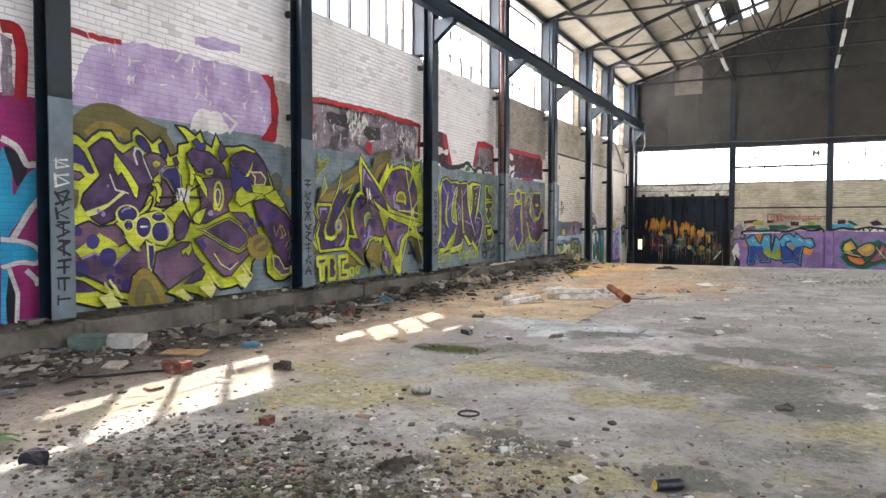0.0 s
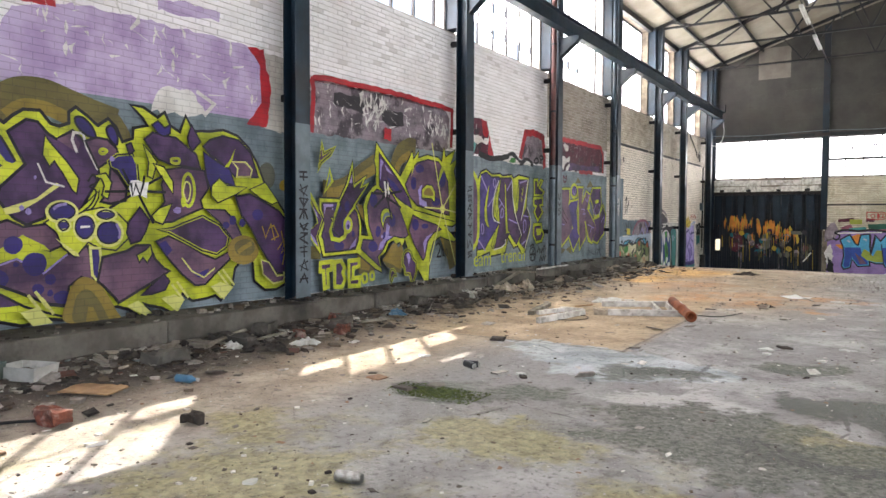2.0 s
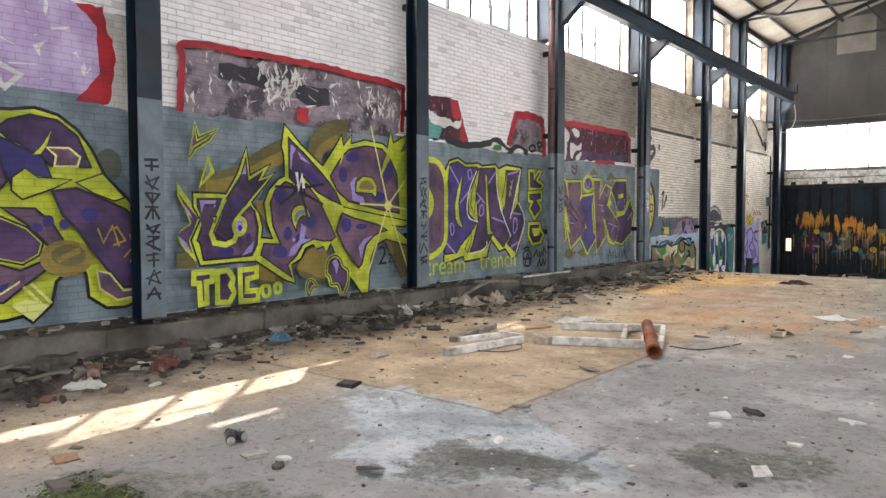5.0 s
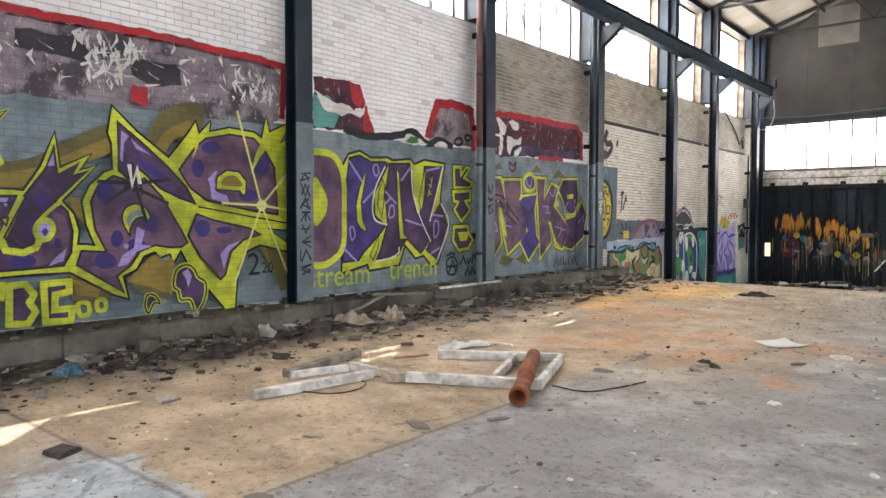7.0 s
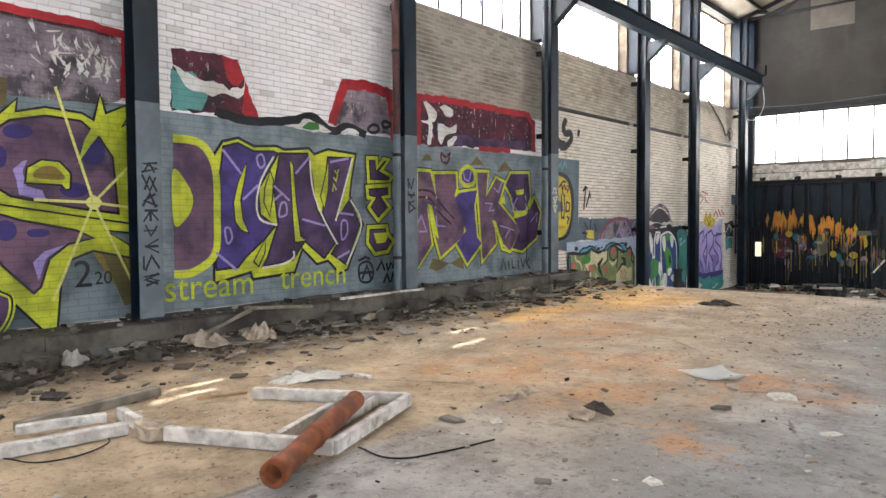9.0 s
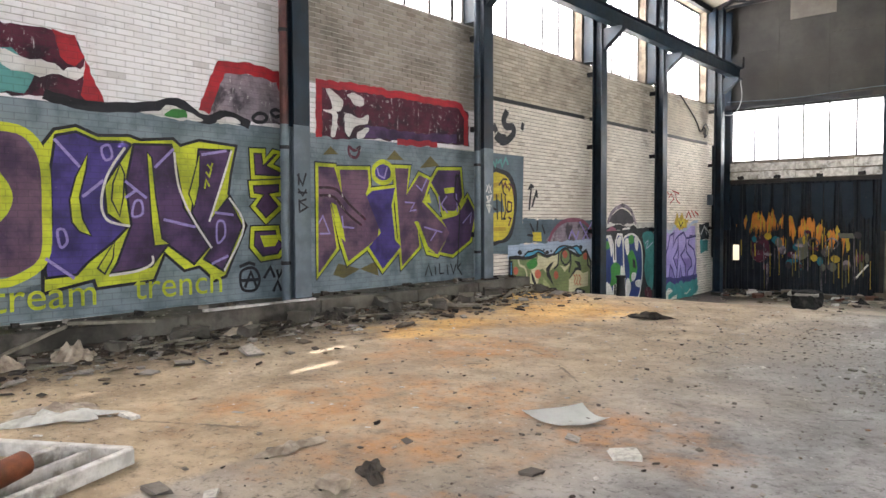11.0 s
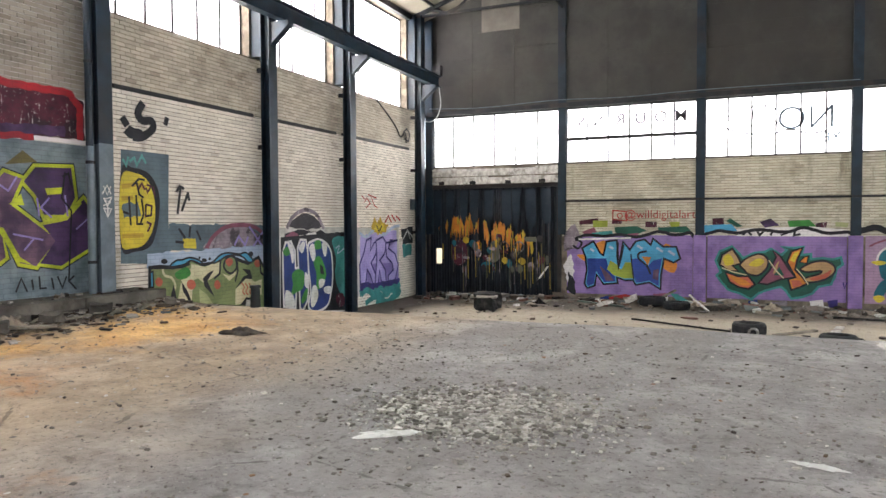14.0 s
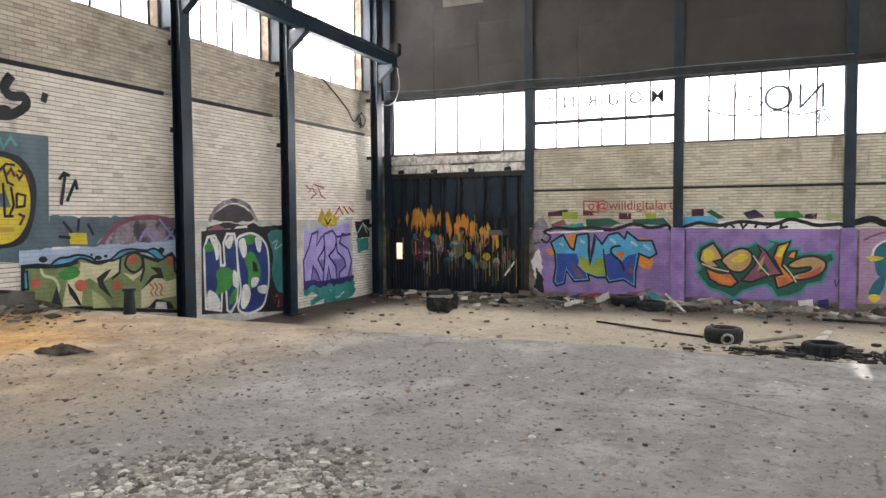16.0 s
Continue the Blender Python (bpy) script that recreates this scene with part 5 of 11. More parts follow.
M.line("letter_edge", "ink", [(7.28, 2.12), (7.51, 2.16), (7.83, 2.14), (7.89, 1.92), (7.77, 1.77), (7.8, 1.67), (7.55, 1.58), (7.36, 1.5), (7.2, 1.49), (7.08, 1.53), (7.26, 1.74), (7.22, 1.94)], 0.025, closed=True)
M.fill("accent", "yellow", [(7.08, 1.57), (7.18, 1.66), (7.36, 1.72), (7.29, 1.57), (7.23, 1.47), (7.13, 1.5)])
M.line("letter_edge", "ink", [(7.08, 1.57), (7.18, 1.66), (7.36, 1.72), (7.29, 1.57), (7.23, 1.47), (7.13, 1.5)], 0.018, closed=True)
M.line("letter_edge", "yellow", [(7.68, 1.89), (7.65, 1.75), (7.59, 1.69), (7.53, 1.75), (7.51, 1.89), (7.53, 2.03), (7.59, 2.09), (7.65, 2.03)], 0.04, smooth=True, closed=True)
M.line("letter_edge", "paleyellow", [(7.62, 1.88), (7.6, 1.79), (7.57, 1.75), (7.54, 1.79), (7.52, 1.87), (7.54, 1.96), (7.57, 1.99), (7.61, 1.96)], 0.02, smooth=True, closed=True)
M.fill("accent", "yellow", [(7.55, 1.75), (7.54, 1.7), (7.51, 1.68), (7.49, 1.7), (7.48, 1.74), (7.49, 1.79), (7.51, 1.8), (7.54, 1.79)], True)
M.fill("highlight", "paleviolet", [(7.48, 1.64), (7.47, 1.61), (7.43, 1.6), (7.39, 1.61), (7.37, 1.64), (7.39, 1.66), (7.43, 1.68), (7.47, 1.67)], True)
M.fill("letter_fill", "plum", [(7, 2.45), (7.11, 2.54), (7.29, 2.52), (7.42, 2.51), (7.53, 2.44), (7.71, 2.33), (7.77, 2.15), (7.51, 2.18), (7.33, 2.19), (7.19, 2.23), (7.11, 2.3)])
M.line("letter_edge", "ink", [(7, 2.45), (7.11, 2.54), (7.29, 2.52), (7.42, 2.51), (7.53, 2.44), (7.71, 2.33), (7.77, 2.15), (7.51, 2.18), (7.33, 2.19), (7.19, 2.23), (7.11, 2.3)], 0.025, closed=True)
M.line("letter_edge", "yellow", [(7.47, 2.24), (7.45, 2.21), (7.41, 2.2), (7.36, 2.21), (7.35, 2.23), (7.36, 2.25), (7.41, 2.26), (7.45, 2.26)], 0.035, smooth=True, closed=True)
M.fill("letter_fill", "indigo", [(7.1, 2.63), (7.18, 2.68), (7.27, 2.61), (7.35, 2.66), (7.34, 2.55), (7.27, 2.51), (7.18, 2.53)])
M.line("letter_edge", "ink", [(7.1, 2.63), (7.18, 2.68), (7.27, 2.61), (7.35, 2.66), (7.34, 2.55), (7.27, 2.51), (7.18, 2.53)], 0.02, closed=True)
M.fill("accent", "yellow", [(6.98, 2.39), (7.07, 2.31), (7.16, 2.2), (7.1, 2), (7.03, 2.03), (7.05, 2.19)])
M.line("letter_edge", "ink", [(6.98, 2.39), (7.07, 2.31), (7.16, 2.2), (7.1, 2), (7.03, 2.03), (7.05, 2.19)], 0.018, closed=True)
M.fill("accent", "yellow", [(7.11, 2.18), (7.25, 2.15), (7.37, 1.98), (7.37, 1.83), (7.26, 1.97), (7.19, 2.06)])
M.line("letter_edge", "ink", [(7.11, 2.18), (7.25, 2.15), (7.37, 1.98), (7.37, 1.83), (7.26, 1.97), (7.19, 2.06)], 0.018, closed=True)
M.fill("letter_fill", "plum", [(7.58, 2.53), (7.64, 2.69), (7.72, 2.57), (7.77, 2.49), (7.65, 2.37), (7.6, 2.43)])
M.line("letter_edge", "ink", [(7.58, 2.53), (7.64, 2.69), (7.72, 2.57), (7.77, 2.49), (7.65, 2.37), (7.6, 2.43)], 0.02, closed=True)
M.fill("letter_fill", "plum", [(7.81, 2.44), (7.91, 2.53), (8.11, 2.6), (8.37, 2.57), (8.57, 2.42), (8.7, 2.1), (8.31, 2.09), (8.15, 2.2), (8.01, 2.3), (7.91, 2.34)])
M.line("letter_edge", "ink", [(7.81, 2.44), (7.91, 2.53), (8.11, 2.6), (8.37, 2.57), (8.57, 2.42), (8.7, 2.1), (8.31, 2.09), (8.15, 2.2), (8.01, 2.3), (7.91, 2.34)], 0.025, closed=True)
M.fill("letter_fill", "indigo", [(7.81, 2.37), (8.03, 2.26), (8.22, 2.18), (8.3, 1.97), (8.09, 2.01), (7.92, 1.89), (7.85, 2.06)])
M.line("letter_edge", "ink", [(7.81, 2.37), (8.03, 2.26), (8.22, 2.18), (8.3, 1.97), (8.09, 2.01), (7.92, 1.89), (7.85, 2.06)], 0.02, closed=True)
M.fill("letter_fill", "purple", [(8.26, 2.28), (8.48, 2.29), (8.59, 2.2), (8.56, 2.1), (8.33, 2.09), (8.35, 2.2)])
M.line("letter_edge", "paleyellow", [(8.26, 2.28), (8.48, 2.29), (8.59, 2.2), (8.56, 2.1), (8.33, 2.09), (8.35, 2.2)], 0.022, closed=True)
M.fill("accent", "yellow", [(8.13, 2.2), (8.22, 2.3), (8.31, 2.46), (8.26, 2.3), (8.2, 2.21)])
M.fill("accent", "yellow", [(7.93, 1.96), (8.05, 2.06), (8.17, 1.97), (8.5, 1.96), (8.32, 1.86), (8.02, 1.74), (7.92, 1.83)])
M.line("letter_edge", "ink", [(7.93, 1.96), (8.05, 2.06), (8.17, 1.97), (8.5, 1.96), (8.32, 1.86), (8.02, 1.74), (7.92, 1.83)], 0.018, closed=True)
M.fill("accent", "yellow", [(8.54, 1.93), (8.82, 2.04), (9.06, 1.78), (8.94, 1.74), (8.72, 1.82)])
M.line("letter_edge", "ink", [(8.54, 1.93), (8.82, 2.04), (9.06, 1.78), (8.94, 1.74), (8.72, 1.82)], 0.018, closed=True)
M.fill("letter_fill", "purple", [(7.82, 1.66), (8.13, 1.65), (8.29, 1.5), (8.42, 1.28), (8.29, 1.21), (8.19, 1.34), (8.04, 1.5)])
M.line("letter_edge", "ink", [(7.82, 1.66), (8.13, 1.65), (8.29, 1.5), (8.42, 1.28), (8.29, 1.21), (8.19, 1.34), (8.04, 1.5)], 0.025, closed=True)
M.fill("accent", "indigo", [(8.2, 1.46), (8.18, 1.42), (8.14, 1.41), (8.11, 1.42), (8.09, 1.46), (8.11, 1.49), (8.14, 1.5), (8.18, 1.49)], True)
M.fill("accent", "indigo", [(8.31, 1.52), (8.29, 1.47), (8.25, 1.46), (8.21, 1.47), (8.2, 1.52), (8.21, 1.57), (8.25, 1.58), (8.29, 1.57)], True)
M.fill("accent", "indigo", [(8.47, 1.49), (8.45, 1.45), (8.41, 1.43), (8.37, 1.45), (8.36, 1.49), (8.38, 1.53), (8.41, 1.54), (8.45, 1.53)], True)
M.fill("letter_fill", "plum", [(8.3, 1.83), (8.54, 1.87), (8.77, 1.78), (9.06, 1.65), (9.24, 1.48), (9.33, 1.3), (9.3, 0.92), (9.15, 0.77), (9.02, 0.78), (8.85, 0.98), (8.69, 1.2), (8.56, 1.41), (8.4, 1.58)])
M.line("letter_edge", "ink", [(8.3, 1.83), (8.54, 1.87), (8.77, 1.78), (9.06, 1.65), (9.24, 1.48), (9.33, 1.3), (9.3, 0.92), (9.15, 0.77), (9.02, 0.78), (8.85, 0.98), (8.69, 1.2), (8.56, 1.41), (8.4, 1.58)], 0.03, closed=True)
M.fill("accent", "indigo", [(9.13, 1.28), (9.32, 1.32), (9.29, 0.94), (9.17, 0.84), (9.07, 0.98)])
M.fill("accent", "indigo", [(8.77, 1.6), (8.74, 1.54), (8.67, 1.52), (8.61, 1.54), (8.58, 1.6), (8.61, 1.65), (8.68, 1.67), (8.74, 1.65)], True)
M.fill("letter_fill", "purple", [(8.73, 0.98), (8.87, 0.94), (9.02, 0.74), (9.17, 0.75), (9.13, 0.66), (8.95, 0.64), (8.76, 0.78)])
M.line("letter_edge", "paleyellow", [(8.73, 0.98), (8.87, 0.94), (9.02, 0.74), (9.17, 0.75), (9.13, 0.66), (8.95, 0.64), (8.76, 0.78)], 0.022, closed=True)
M.fill("shadow", "ochre2", [(8.69, 1.12), (8.61, 0.98), (8.42, 0.93), (8.23, 1), (8.16, 1.14), (8.24, 1.27), (8.42, 1.32), (8.61, 1.26)], True)
M.fill("shadow", "olive", [(8.62, 1.15), (8.57, 1.07), (8.44, 1.05), (8.32, 1.08), (8.27, 1.17), (8.32, 1.24), (8.44, 1.27), (8.57, 1.24)], True)
M.line("shadow", "ochre2", [(8.33, 1.1), (8.44, 1.16), (8.56, 1.21)], 0.06, smooth=True)
M.line("tag", "ochre", [(8.75, 1.44), (8.81, 1.28), (8.91, 1.47), (8.98, 1.24)], 0.02)
M.line("tag", "ochre", [(8.87, 1.41), (8.96, 1.45), (9.05, 1.3), (8.91, 1.25)], 0.02)
M.line("tag", "ochre", [(9.03, 1.11), (9.18, 1.28), (9.1, 1.06), (9.33, 1.23)], 0.02)
M.line("tag", "ochre", [(9.1, 1.37), (9.17, 1.1), (9.12, 0.89)], 0.02)
M.line("drip_stroke", "paleyellow", [(5.67, 0.77), (5.79, 0.6)], 0.03)
M.line("drip_stroke", "paleyellow", [(5.74, 0.8), (5.86, 0.62)], 0.03)
M.line("drip_stroke", "paleyellow", [(5.8, 0.73), (5.92, 0.55)], 0.03)
M.line("drip_stroke", "paleyellow", [(7.32, 0.75), (7.49, 0.54)], 0.03)
M.line("drip_stroke", "paleyellow", [(7.39, 0.78), (7.55, 0.57)], 0.03)
M.line("drip_stroke", "paleyellow", [(8, 0.86), (8.19, 0.64)], 0.03)
M.line("drip_stroke", "paleyellow", [(8.07, 0.89), (8.26, 0.67)], 0.03)
M.line("drip_stroke", "paleyellow", [(9.13, 0.79), (9.36, 0.55)], 0.03)
M.line("drip_stroke", "paleyellow", [(9.22, 0.81), (9.45, 0.57)], 0.03)
M.fill("accent", "paleyellow", [(5.59, 0.6), (5.76, 0.64), (5.91, 0.46), (5.71, 0.45)])
M.fill("accent", "paleyellow", [(7.49, 0.55), (7.35, 0.63), (7.17, 0.6), (7.39, 0.41)])
M.fill("accent", "paleyellow", [(7.88, 0.68), (8.03, 0.73), (8.24, 0.65), (8.08, 0.5)])
M.fill("accent", "paleyellow", [(6.73, 0.55), (6.87, 0.6), (7.06, 0.43), (6.97, 0.41)])
M.fill("accent", "paleyellow", [(5.94, 1.34), (6.18, 1.17), (6.2, 1.13), (6.13, 1.15)])
M.line("stroke", "ink", [(6.89, 1.85), (6.49, 1.83)], 0.03)
M.line("stroke", "ink", [(6.89, 1.85), (6.54, 1.65)], 0.03)
M.line("stroke", "ink", [(6.86, 1.85), (7.21, 2.04)], 0.03)
M.line("stroke", "ink", [(6.89, 1.85), (7.25, 1.85)], 0.03)
M.line("stroke", "ink", [(6.89, 1.82), (7.08, 1.48)], 0.03)
M.line("stroke", "ink", [(6.7, 2.09), (6.83, 1.85)], 0.03)
M.line("stroke", "ink", [(6.97, 2.03), (6.93, 1.82)], 0.03)
M.fill("splash", "white", [(6.78, 1.95), (7.02, 1.96), (7, 1.78), (6.8, 1.77)])
M.line("stroke", "ink", [(6.8, 1.94), (6.82, 1.8), (6.86, 1.93), (6.91, 1.8), (6.96, 1.95)], 0.03)
M.line("stroke", "ink", [(6.3, 1.93), (6.36, 2.01), (6.4, 1.93), (6.32, 1.88), (6.39, 1.83), (6.34, 1.7), (6.24, 1.61)], 0.02, smooth=True)
M = Mural("star_mural", "purple and yellow lettering with a painted star", "W")
M.rect("background", "grey", 9.45, 13.94, 0.42, 2.88)
M.fill("patch", "greyviolet", [(9.78, 2.84), (9.81, 3.63), (11.24, 3.67), (13.47, 3.69), (13.69, 3.51), (13.63, 2.95), (13.44, 2.84), (11.31, 2.84)])
M.fill("patch", "soot", [(10.34, 3.51), (10.57, 3.52), (10.98, 3.52), (11.09, 3.42), (11.04, 3.25), (10.75, 3.31), (10.45, 3.31), (10.34, 3.32)])
M.fill("patch", "soot", [(11.53, 3.42), (11.79, 3.42), (12.14, 3.43), (12.18, 3.2), (11.78, 3.13), (11.56, 3.23)])
scratches(M, 10.85, 11.75, 2.95, 3.65, 46, 0.6, 31, spread=0.2)
scratches(M, 12.9, 13.55, 2.95, 3.5, 40, 0.5, 32, spread=0.22)
scratches(M, 9.8, 13.5, 2.95, 3.6, 60, 0.4, 33)
M.fill("patch", "red", [(11.51, 3.1), (11.71, 3.09), (11.71, 2.88), (11.5, 2.89)])
M.line("border", "red", [(9.76, 2.82), (9.8, 3.41), (9.83, 3.63), (10.52, 3.68), (11.77, 3.7), (13.45, 3.67), (13.63, 3.54), (13.61, 2.93)], 0.09, smooth=True)
M.line("shadow", "olive", [(9.99, 2), (10.24, 2), (10.54, 2.08), (10.96, 2.33), (11.28, 2.49)], 0.28, smooth=True)
M.line("shadow", "ochre2", [(10.08, 1.95), (10.3, 1.96), (10.6, 2.05), (10.95, 2.24), (11.25, 2.38)], 0.16, smooth=True)
M.line("shadow", "olive", [(11.77, 2.36), (11.93, 2.69), (12.21, 2.84), (12.42, 2.84)], 0.28, smooth=True)
M.line("shadow", "ochre2", [(11.8, 2.26), (11.94, 2.53), (12.25, 2.7)], 0.14, smooth=True)
M.fill("shadow", "olive", [(9.68, 1.15), (9.92, 1.11), (9.94, 0.93), (9.68, 0.95)])
M.fill("shadow", "olive", [(10.77, 1.01), (11.2, 0.92), (11.24, 0.65), (10.82, 0.65)])
M.fill("shadow", "ochre2", [(10.8, 0.96), (11.13, 0.87), (11.09, 0.69), (10.86, 0.73)])
M.fill("shadow", "ochre2", [(13.12, 1.36), (13.67, 1.11), (13.78, 1.44), (13.8, 0.65), (13.61, 0.58), (13.41, 0.87)])
M.fill("shadow", "olive", [(13.27, 1.3), (13.52, 1.24), (13.74, 0.61), (13.56, 0.56)])
M.fill("shadow", "ochre2", [(10.78, 1.79), (11.01, 1.75), (10.98, 1.49), (10.87, 1.59)])
M.fill("silhouette", "yellow", [(9.7, 1.97), (9.86, 1.76), (10.02, 1.55), (9.99, 1.46), (9.91, 1.29), (9.97, 1.05), (9.92, 1.02), (9.69, 1.28), (9.69, 1.36), (9.86, 1.49), (9.8, 1.64), (9.7, 1.81)])
M.fill("letter_fill", "plum", [(9.7, 1.87), (9.84, 1.69), (9.97, 1.55), (9.88, 1.35), (9.84, 1.28), (9.89, 1.11), (9.69, 1.34), (9.69, 1.36), (9.88, 1.48), (9.83, 1.63)])
M.fill("highlight", "paleviolet", [(9.77, 1.73), (9.85, 1.64), (9.89, 1.55), (9.84, 1.59)])
M.fill("highlight", "paleviolet", [(9.69, 1.35), (9.8, 1.26), (9.87, 1.14), (9.78, 1.2)])
M.line("outline", "ink", [(9.91, 1.85), (10.27, 1.85), (10.36, 1.84), (10.53, 2.1), (10.67, 2.46), (10.71, 2.09), (11.03, 2.26), (10.9, 2.07), (11.1, 2.15), (10.72, 1.75), (10.84, 1.61), (10.89, 1.43), (10.87, 1.28), (11.07, 1.26), (10.98, 1.49), (10.94, 1.75), (11.02, 1.92), (11.18, 2.07), (11.28, 2.11), (11.27, 2.41), (11.23, 2.52), (11.28, 2.81), (11.55, 2.56), (11.94, 2.28), (12.05, 2.41), (12.21, 2.61), (12.3, 2.75), (12.34, 2.6), (12.5, 2.77), (12.48, 2.64), (12.77, 2.72), (13.14, 2.7), (13.27, 2.63), (13.34, 2.92), (13.39, 2.72), (13.74, 2.9), (13.56, 2.59), (13.85, 2.76), (13.69, 2.49), (13.81, 2.18), (13.79, 1.47), (13.64, 1.41), (13.34, 1.44), (13.79, 1.14), (13.7, 1.11), (13.22, 1.22), (12.98, 1.13), (12.87, 0.9), (12.82, 0.39), (12.73, 0.36), (12.47, 0.66), (12.18, 1.01), (12.08, 1.19), (11.99, 1.05), (11.94, 1.15), (11.82, 1.11), (11.75, 1.18), (11.61, 1.13), (11.52, 0.98), (11.36, 0.91), (11.42, 0.65), (11.24, 0.72), (10.8, 0.99), (10.43, 0.99), (9.99, 0.97), (9.95, 1.08), (9.88, 1.28), (10.01, 1.53), (9.91, 1.69)], 0.05, closed=True)
M.fill("silhouette", "yellow", [(9.91, 1.85), (10.27, 1.85), (10.36, 1.84), (10.53, 2.1), (10.67, 2.46), (10.71, 2.09), (11.03, 2.26), (10.9, 2.07), (11.1, 2.15), (10.72, 1.75), (10.84, 1.61), (10.89, 1.43), (10.87, 1.28), (11.07, 1.26), (10.98, 1.49), (10.94, 1.75), (11.02, 1.92), (11.18, 2.07), (11.28, 2.11), (11.27, 2.41), (11.23, 2.52), (11.28, 2.81), (11.55, 2.56), (11.94, 2.28), (12.05, 2.41), (12.21, 2.61), (12.3, 2.75), (12.34, 2.6), (12.5, 2.77), (12.48, 2.64), (12.77, 2.72), (13.14, 2.7), (13.27, 2.63), (13.34, 2.92), (13.39, 2.72), (13.74, 2.9), (13.56, 2.59), (13.85, 2.76), (13.69, 2.49), (13.81, 2.18), (13.79, 1.47), (13.64, 1.41), (13.34, 1.44), (13.79, 1.14), (13.7, 1.11), (13.22, 1.22), (12.98, 1.13), (12.87, 0.9), (12.82, 0.39), (12.73, 0.36), (12.47, 0.66), (12.18, 1.01), (12.08, 1.19), (11.99, 1.05), (11.94, 1.15), (11.82, 1.11), (11.75, 1.18), (11.61, 1.13), (11.52, 0.98), (11.36, 0.91), (11.42, 0.65), (11.24, 0.72), (10.8, 0.99), (10.43, 0.99), (9.99, 0.97), (9.95, 1.08), (9.88, 1.28), (10.01, 1.53), (9.91, 1.69)])
M.fill("letter_fill", "plum", [(9.96, 1.78), (10.3, 1.79), (10.34, 1.76), (10.58, 2.09), (10.66, 2.33), (10.69, 2.02), (10.91, 2.16), (10.83, 2.02), (11, 2.08), (10.66, 1.75), (10.78, 1.64), (10.83, 1.43), (10.81, 1.2), (10.73, 1.06), (10.4, 1.04), (10.03, 1.03), (9.99, 1.23), (9.95, 1.28), (10.04, 1.51), (9.96, 1.69)])
M.line("letter_edge", "ink", [(9.96, 1.78), (10.3, 1.79), (10.34, 1.76), (10.58, 2.09), (10.66, 2.33), (10.69, 2.02), (10.91, 2.16), (10.83, 2.02), (11, 2.08), (10.66, 1.75), (10.78, 1.64), (10.83, 1.43), (10.81, 1.2), (10.73, 1.06), (10.4, 1.04), (10.03, 1.03), (9.99, 1.23), (9.95, 1.28), (10.04, 1.51), (9.96, 1.69)], 0.025, closed=True)
M.fill("letter_fill", "purple", [(10.62, 1.65), (10.75, 1.59), (10.8, 1.43), (10.77, 1.17), (10.52, 1.07), (10.34, 1.08), (10.34, 1.2), (10.51, 1.29), (10.62, 1.4), (10.64, 1.51)])
M.fill("letter_fill", "purple", [(9.98, 1.69), (10.24, 1.69), (10.19, 1.43), (10.14, 1.34), (10.02, 1.34)])
M.fill("highlight", "paleviolet", [(9.99, 1.77), (10.22, 1.77), (10.2, 1.73), (10.05, 1.72), (10.01, 1.61)])
M.fill("highlight", "paleviolet", [(10.64, 1.14), (10.76, 1.24), (10.73, 1.11), (10.58, 1.06)])
M.fill("highlight", "paleviolet", [(10.59, 2.11), (10.65, 2.25), (10.66, 2.12)])
M.fill("highlight", "paleviolet", [(10.21, 1.7), (10.2, 1.69), (10.19, 1.68), (10.18, 1.69), (10.18, 1.7), (10.18, 1.71), (10.19, 1.72), (10.2, 1.71)], True)
M.fill("accent", "indigo", [(10.4, 1.71), (10.37, 1.66), (10.31, 1.63), (10.24, 1.65), (10.22, 1.7), (10.24, 1.76), (10.31, 1.78), (10.37, 1.76)], True)
M.fill("accent", "indigo", [(10.59, 1.74), (10.57, 1.68), (10.53, 1.65), (10.49, 1.68), (10.47, 1.74), (10.49, 1.8), (10.53, 1.83), (10.58, 1.8)], True)
M.fill("accent", "indigo", [(10.46, 1.12), (10.42, 1.07), (10.34, 1.05), (10.26, 1.07), (10.22, 1.13), (10.26, 1.18), (10.34, 1.2), (10.43, 1.17)], True)
M.fill("accent", "indigo", [(10.71, 1.3), (10.7, 1.26), (10.68, 1.25), (10.65, 1.26), (10.64, 1.3), (10.65, 1.34), (10.68, 1.35), (10.7, 1.34)], True)
M.fill("accent", "indigo", [(10.54, 1.46), (10.52, 1.39), (10.46, 1.36), (10.41, 1.39), (10.4, 1.46), (10.42, 1.53), (10.47, 1.56), (10.52, 1.53)], True)
M.line("letter_edge", "yellow", [(10.34, 1.79), (10.26, 1.61), (10.14, 1.35), (10.18, 1.24), (10.34, 1.21), (10.46, 1.26), (10.5, 1.34), (10.47, 1.42)], 0.07)
M.line("letter_edge", "ink", [(10.38, 1.79), (10.28, 1.6), (10.17, 1.37), (10.34, 1.26), (10.45, 1.31)], 0.02)
M.fill("highlight", "paleviolet", [(10.61, 1.45), (10.59, 1.39), (10.54, 1.37), (10.5, 1.39), (10.48, 1.45), (10.5, 1.52), (10.55, 1.54), (10.59, 1.52)], True)
M.line("letter_edge", "yellow", [(10.63, 1.45), (10.6, 1.37), (10.54, 1.34), (10.48, 1.37), (10.46, 1.45), (10.49, 1.52), (10.55, 1.55), (10.61, 1.52)], 0.055, smooth=True, closed=True)
M.fill("accent", "indigo", [(10.58, 1.42), (10.57, 1.4), (10.55, 1.38), (10.53, 1.4), (10.52, 1.42), (10.53, 1.45), (10.55, 1.46), (10.57, 1.45)], True)
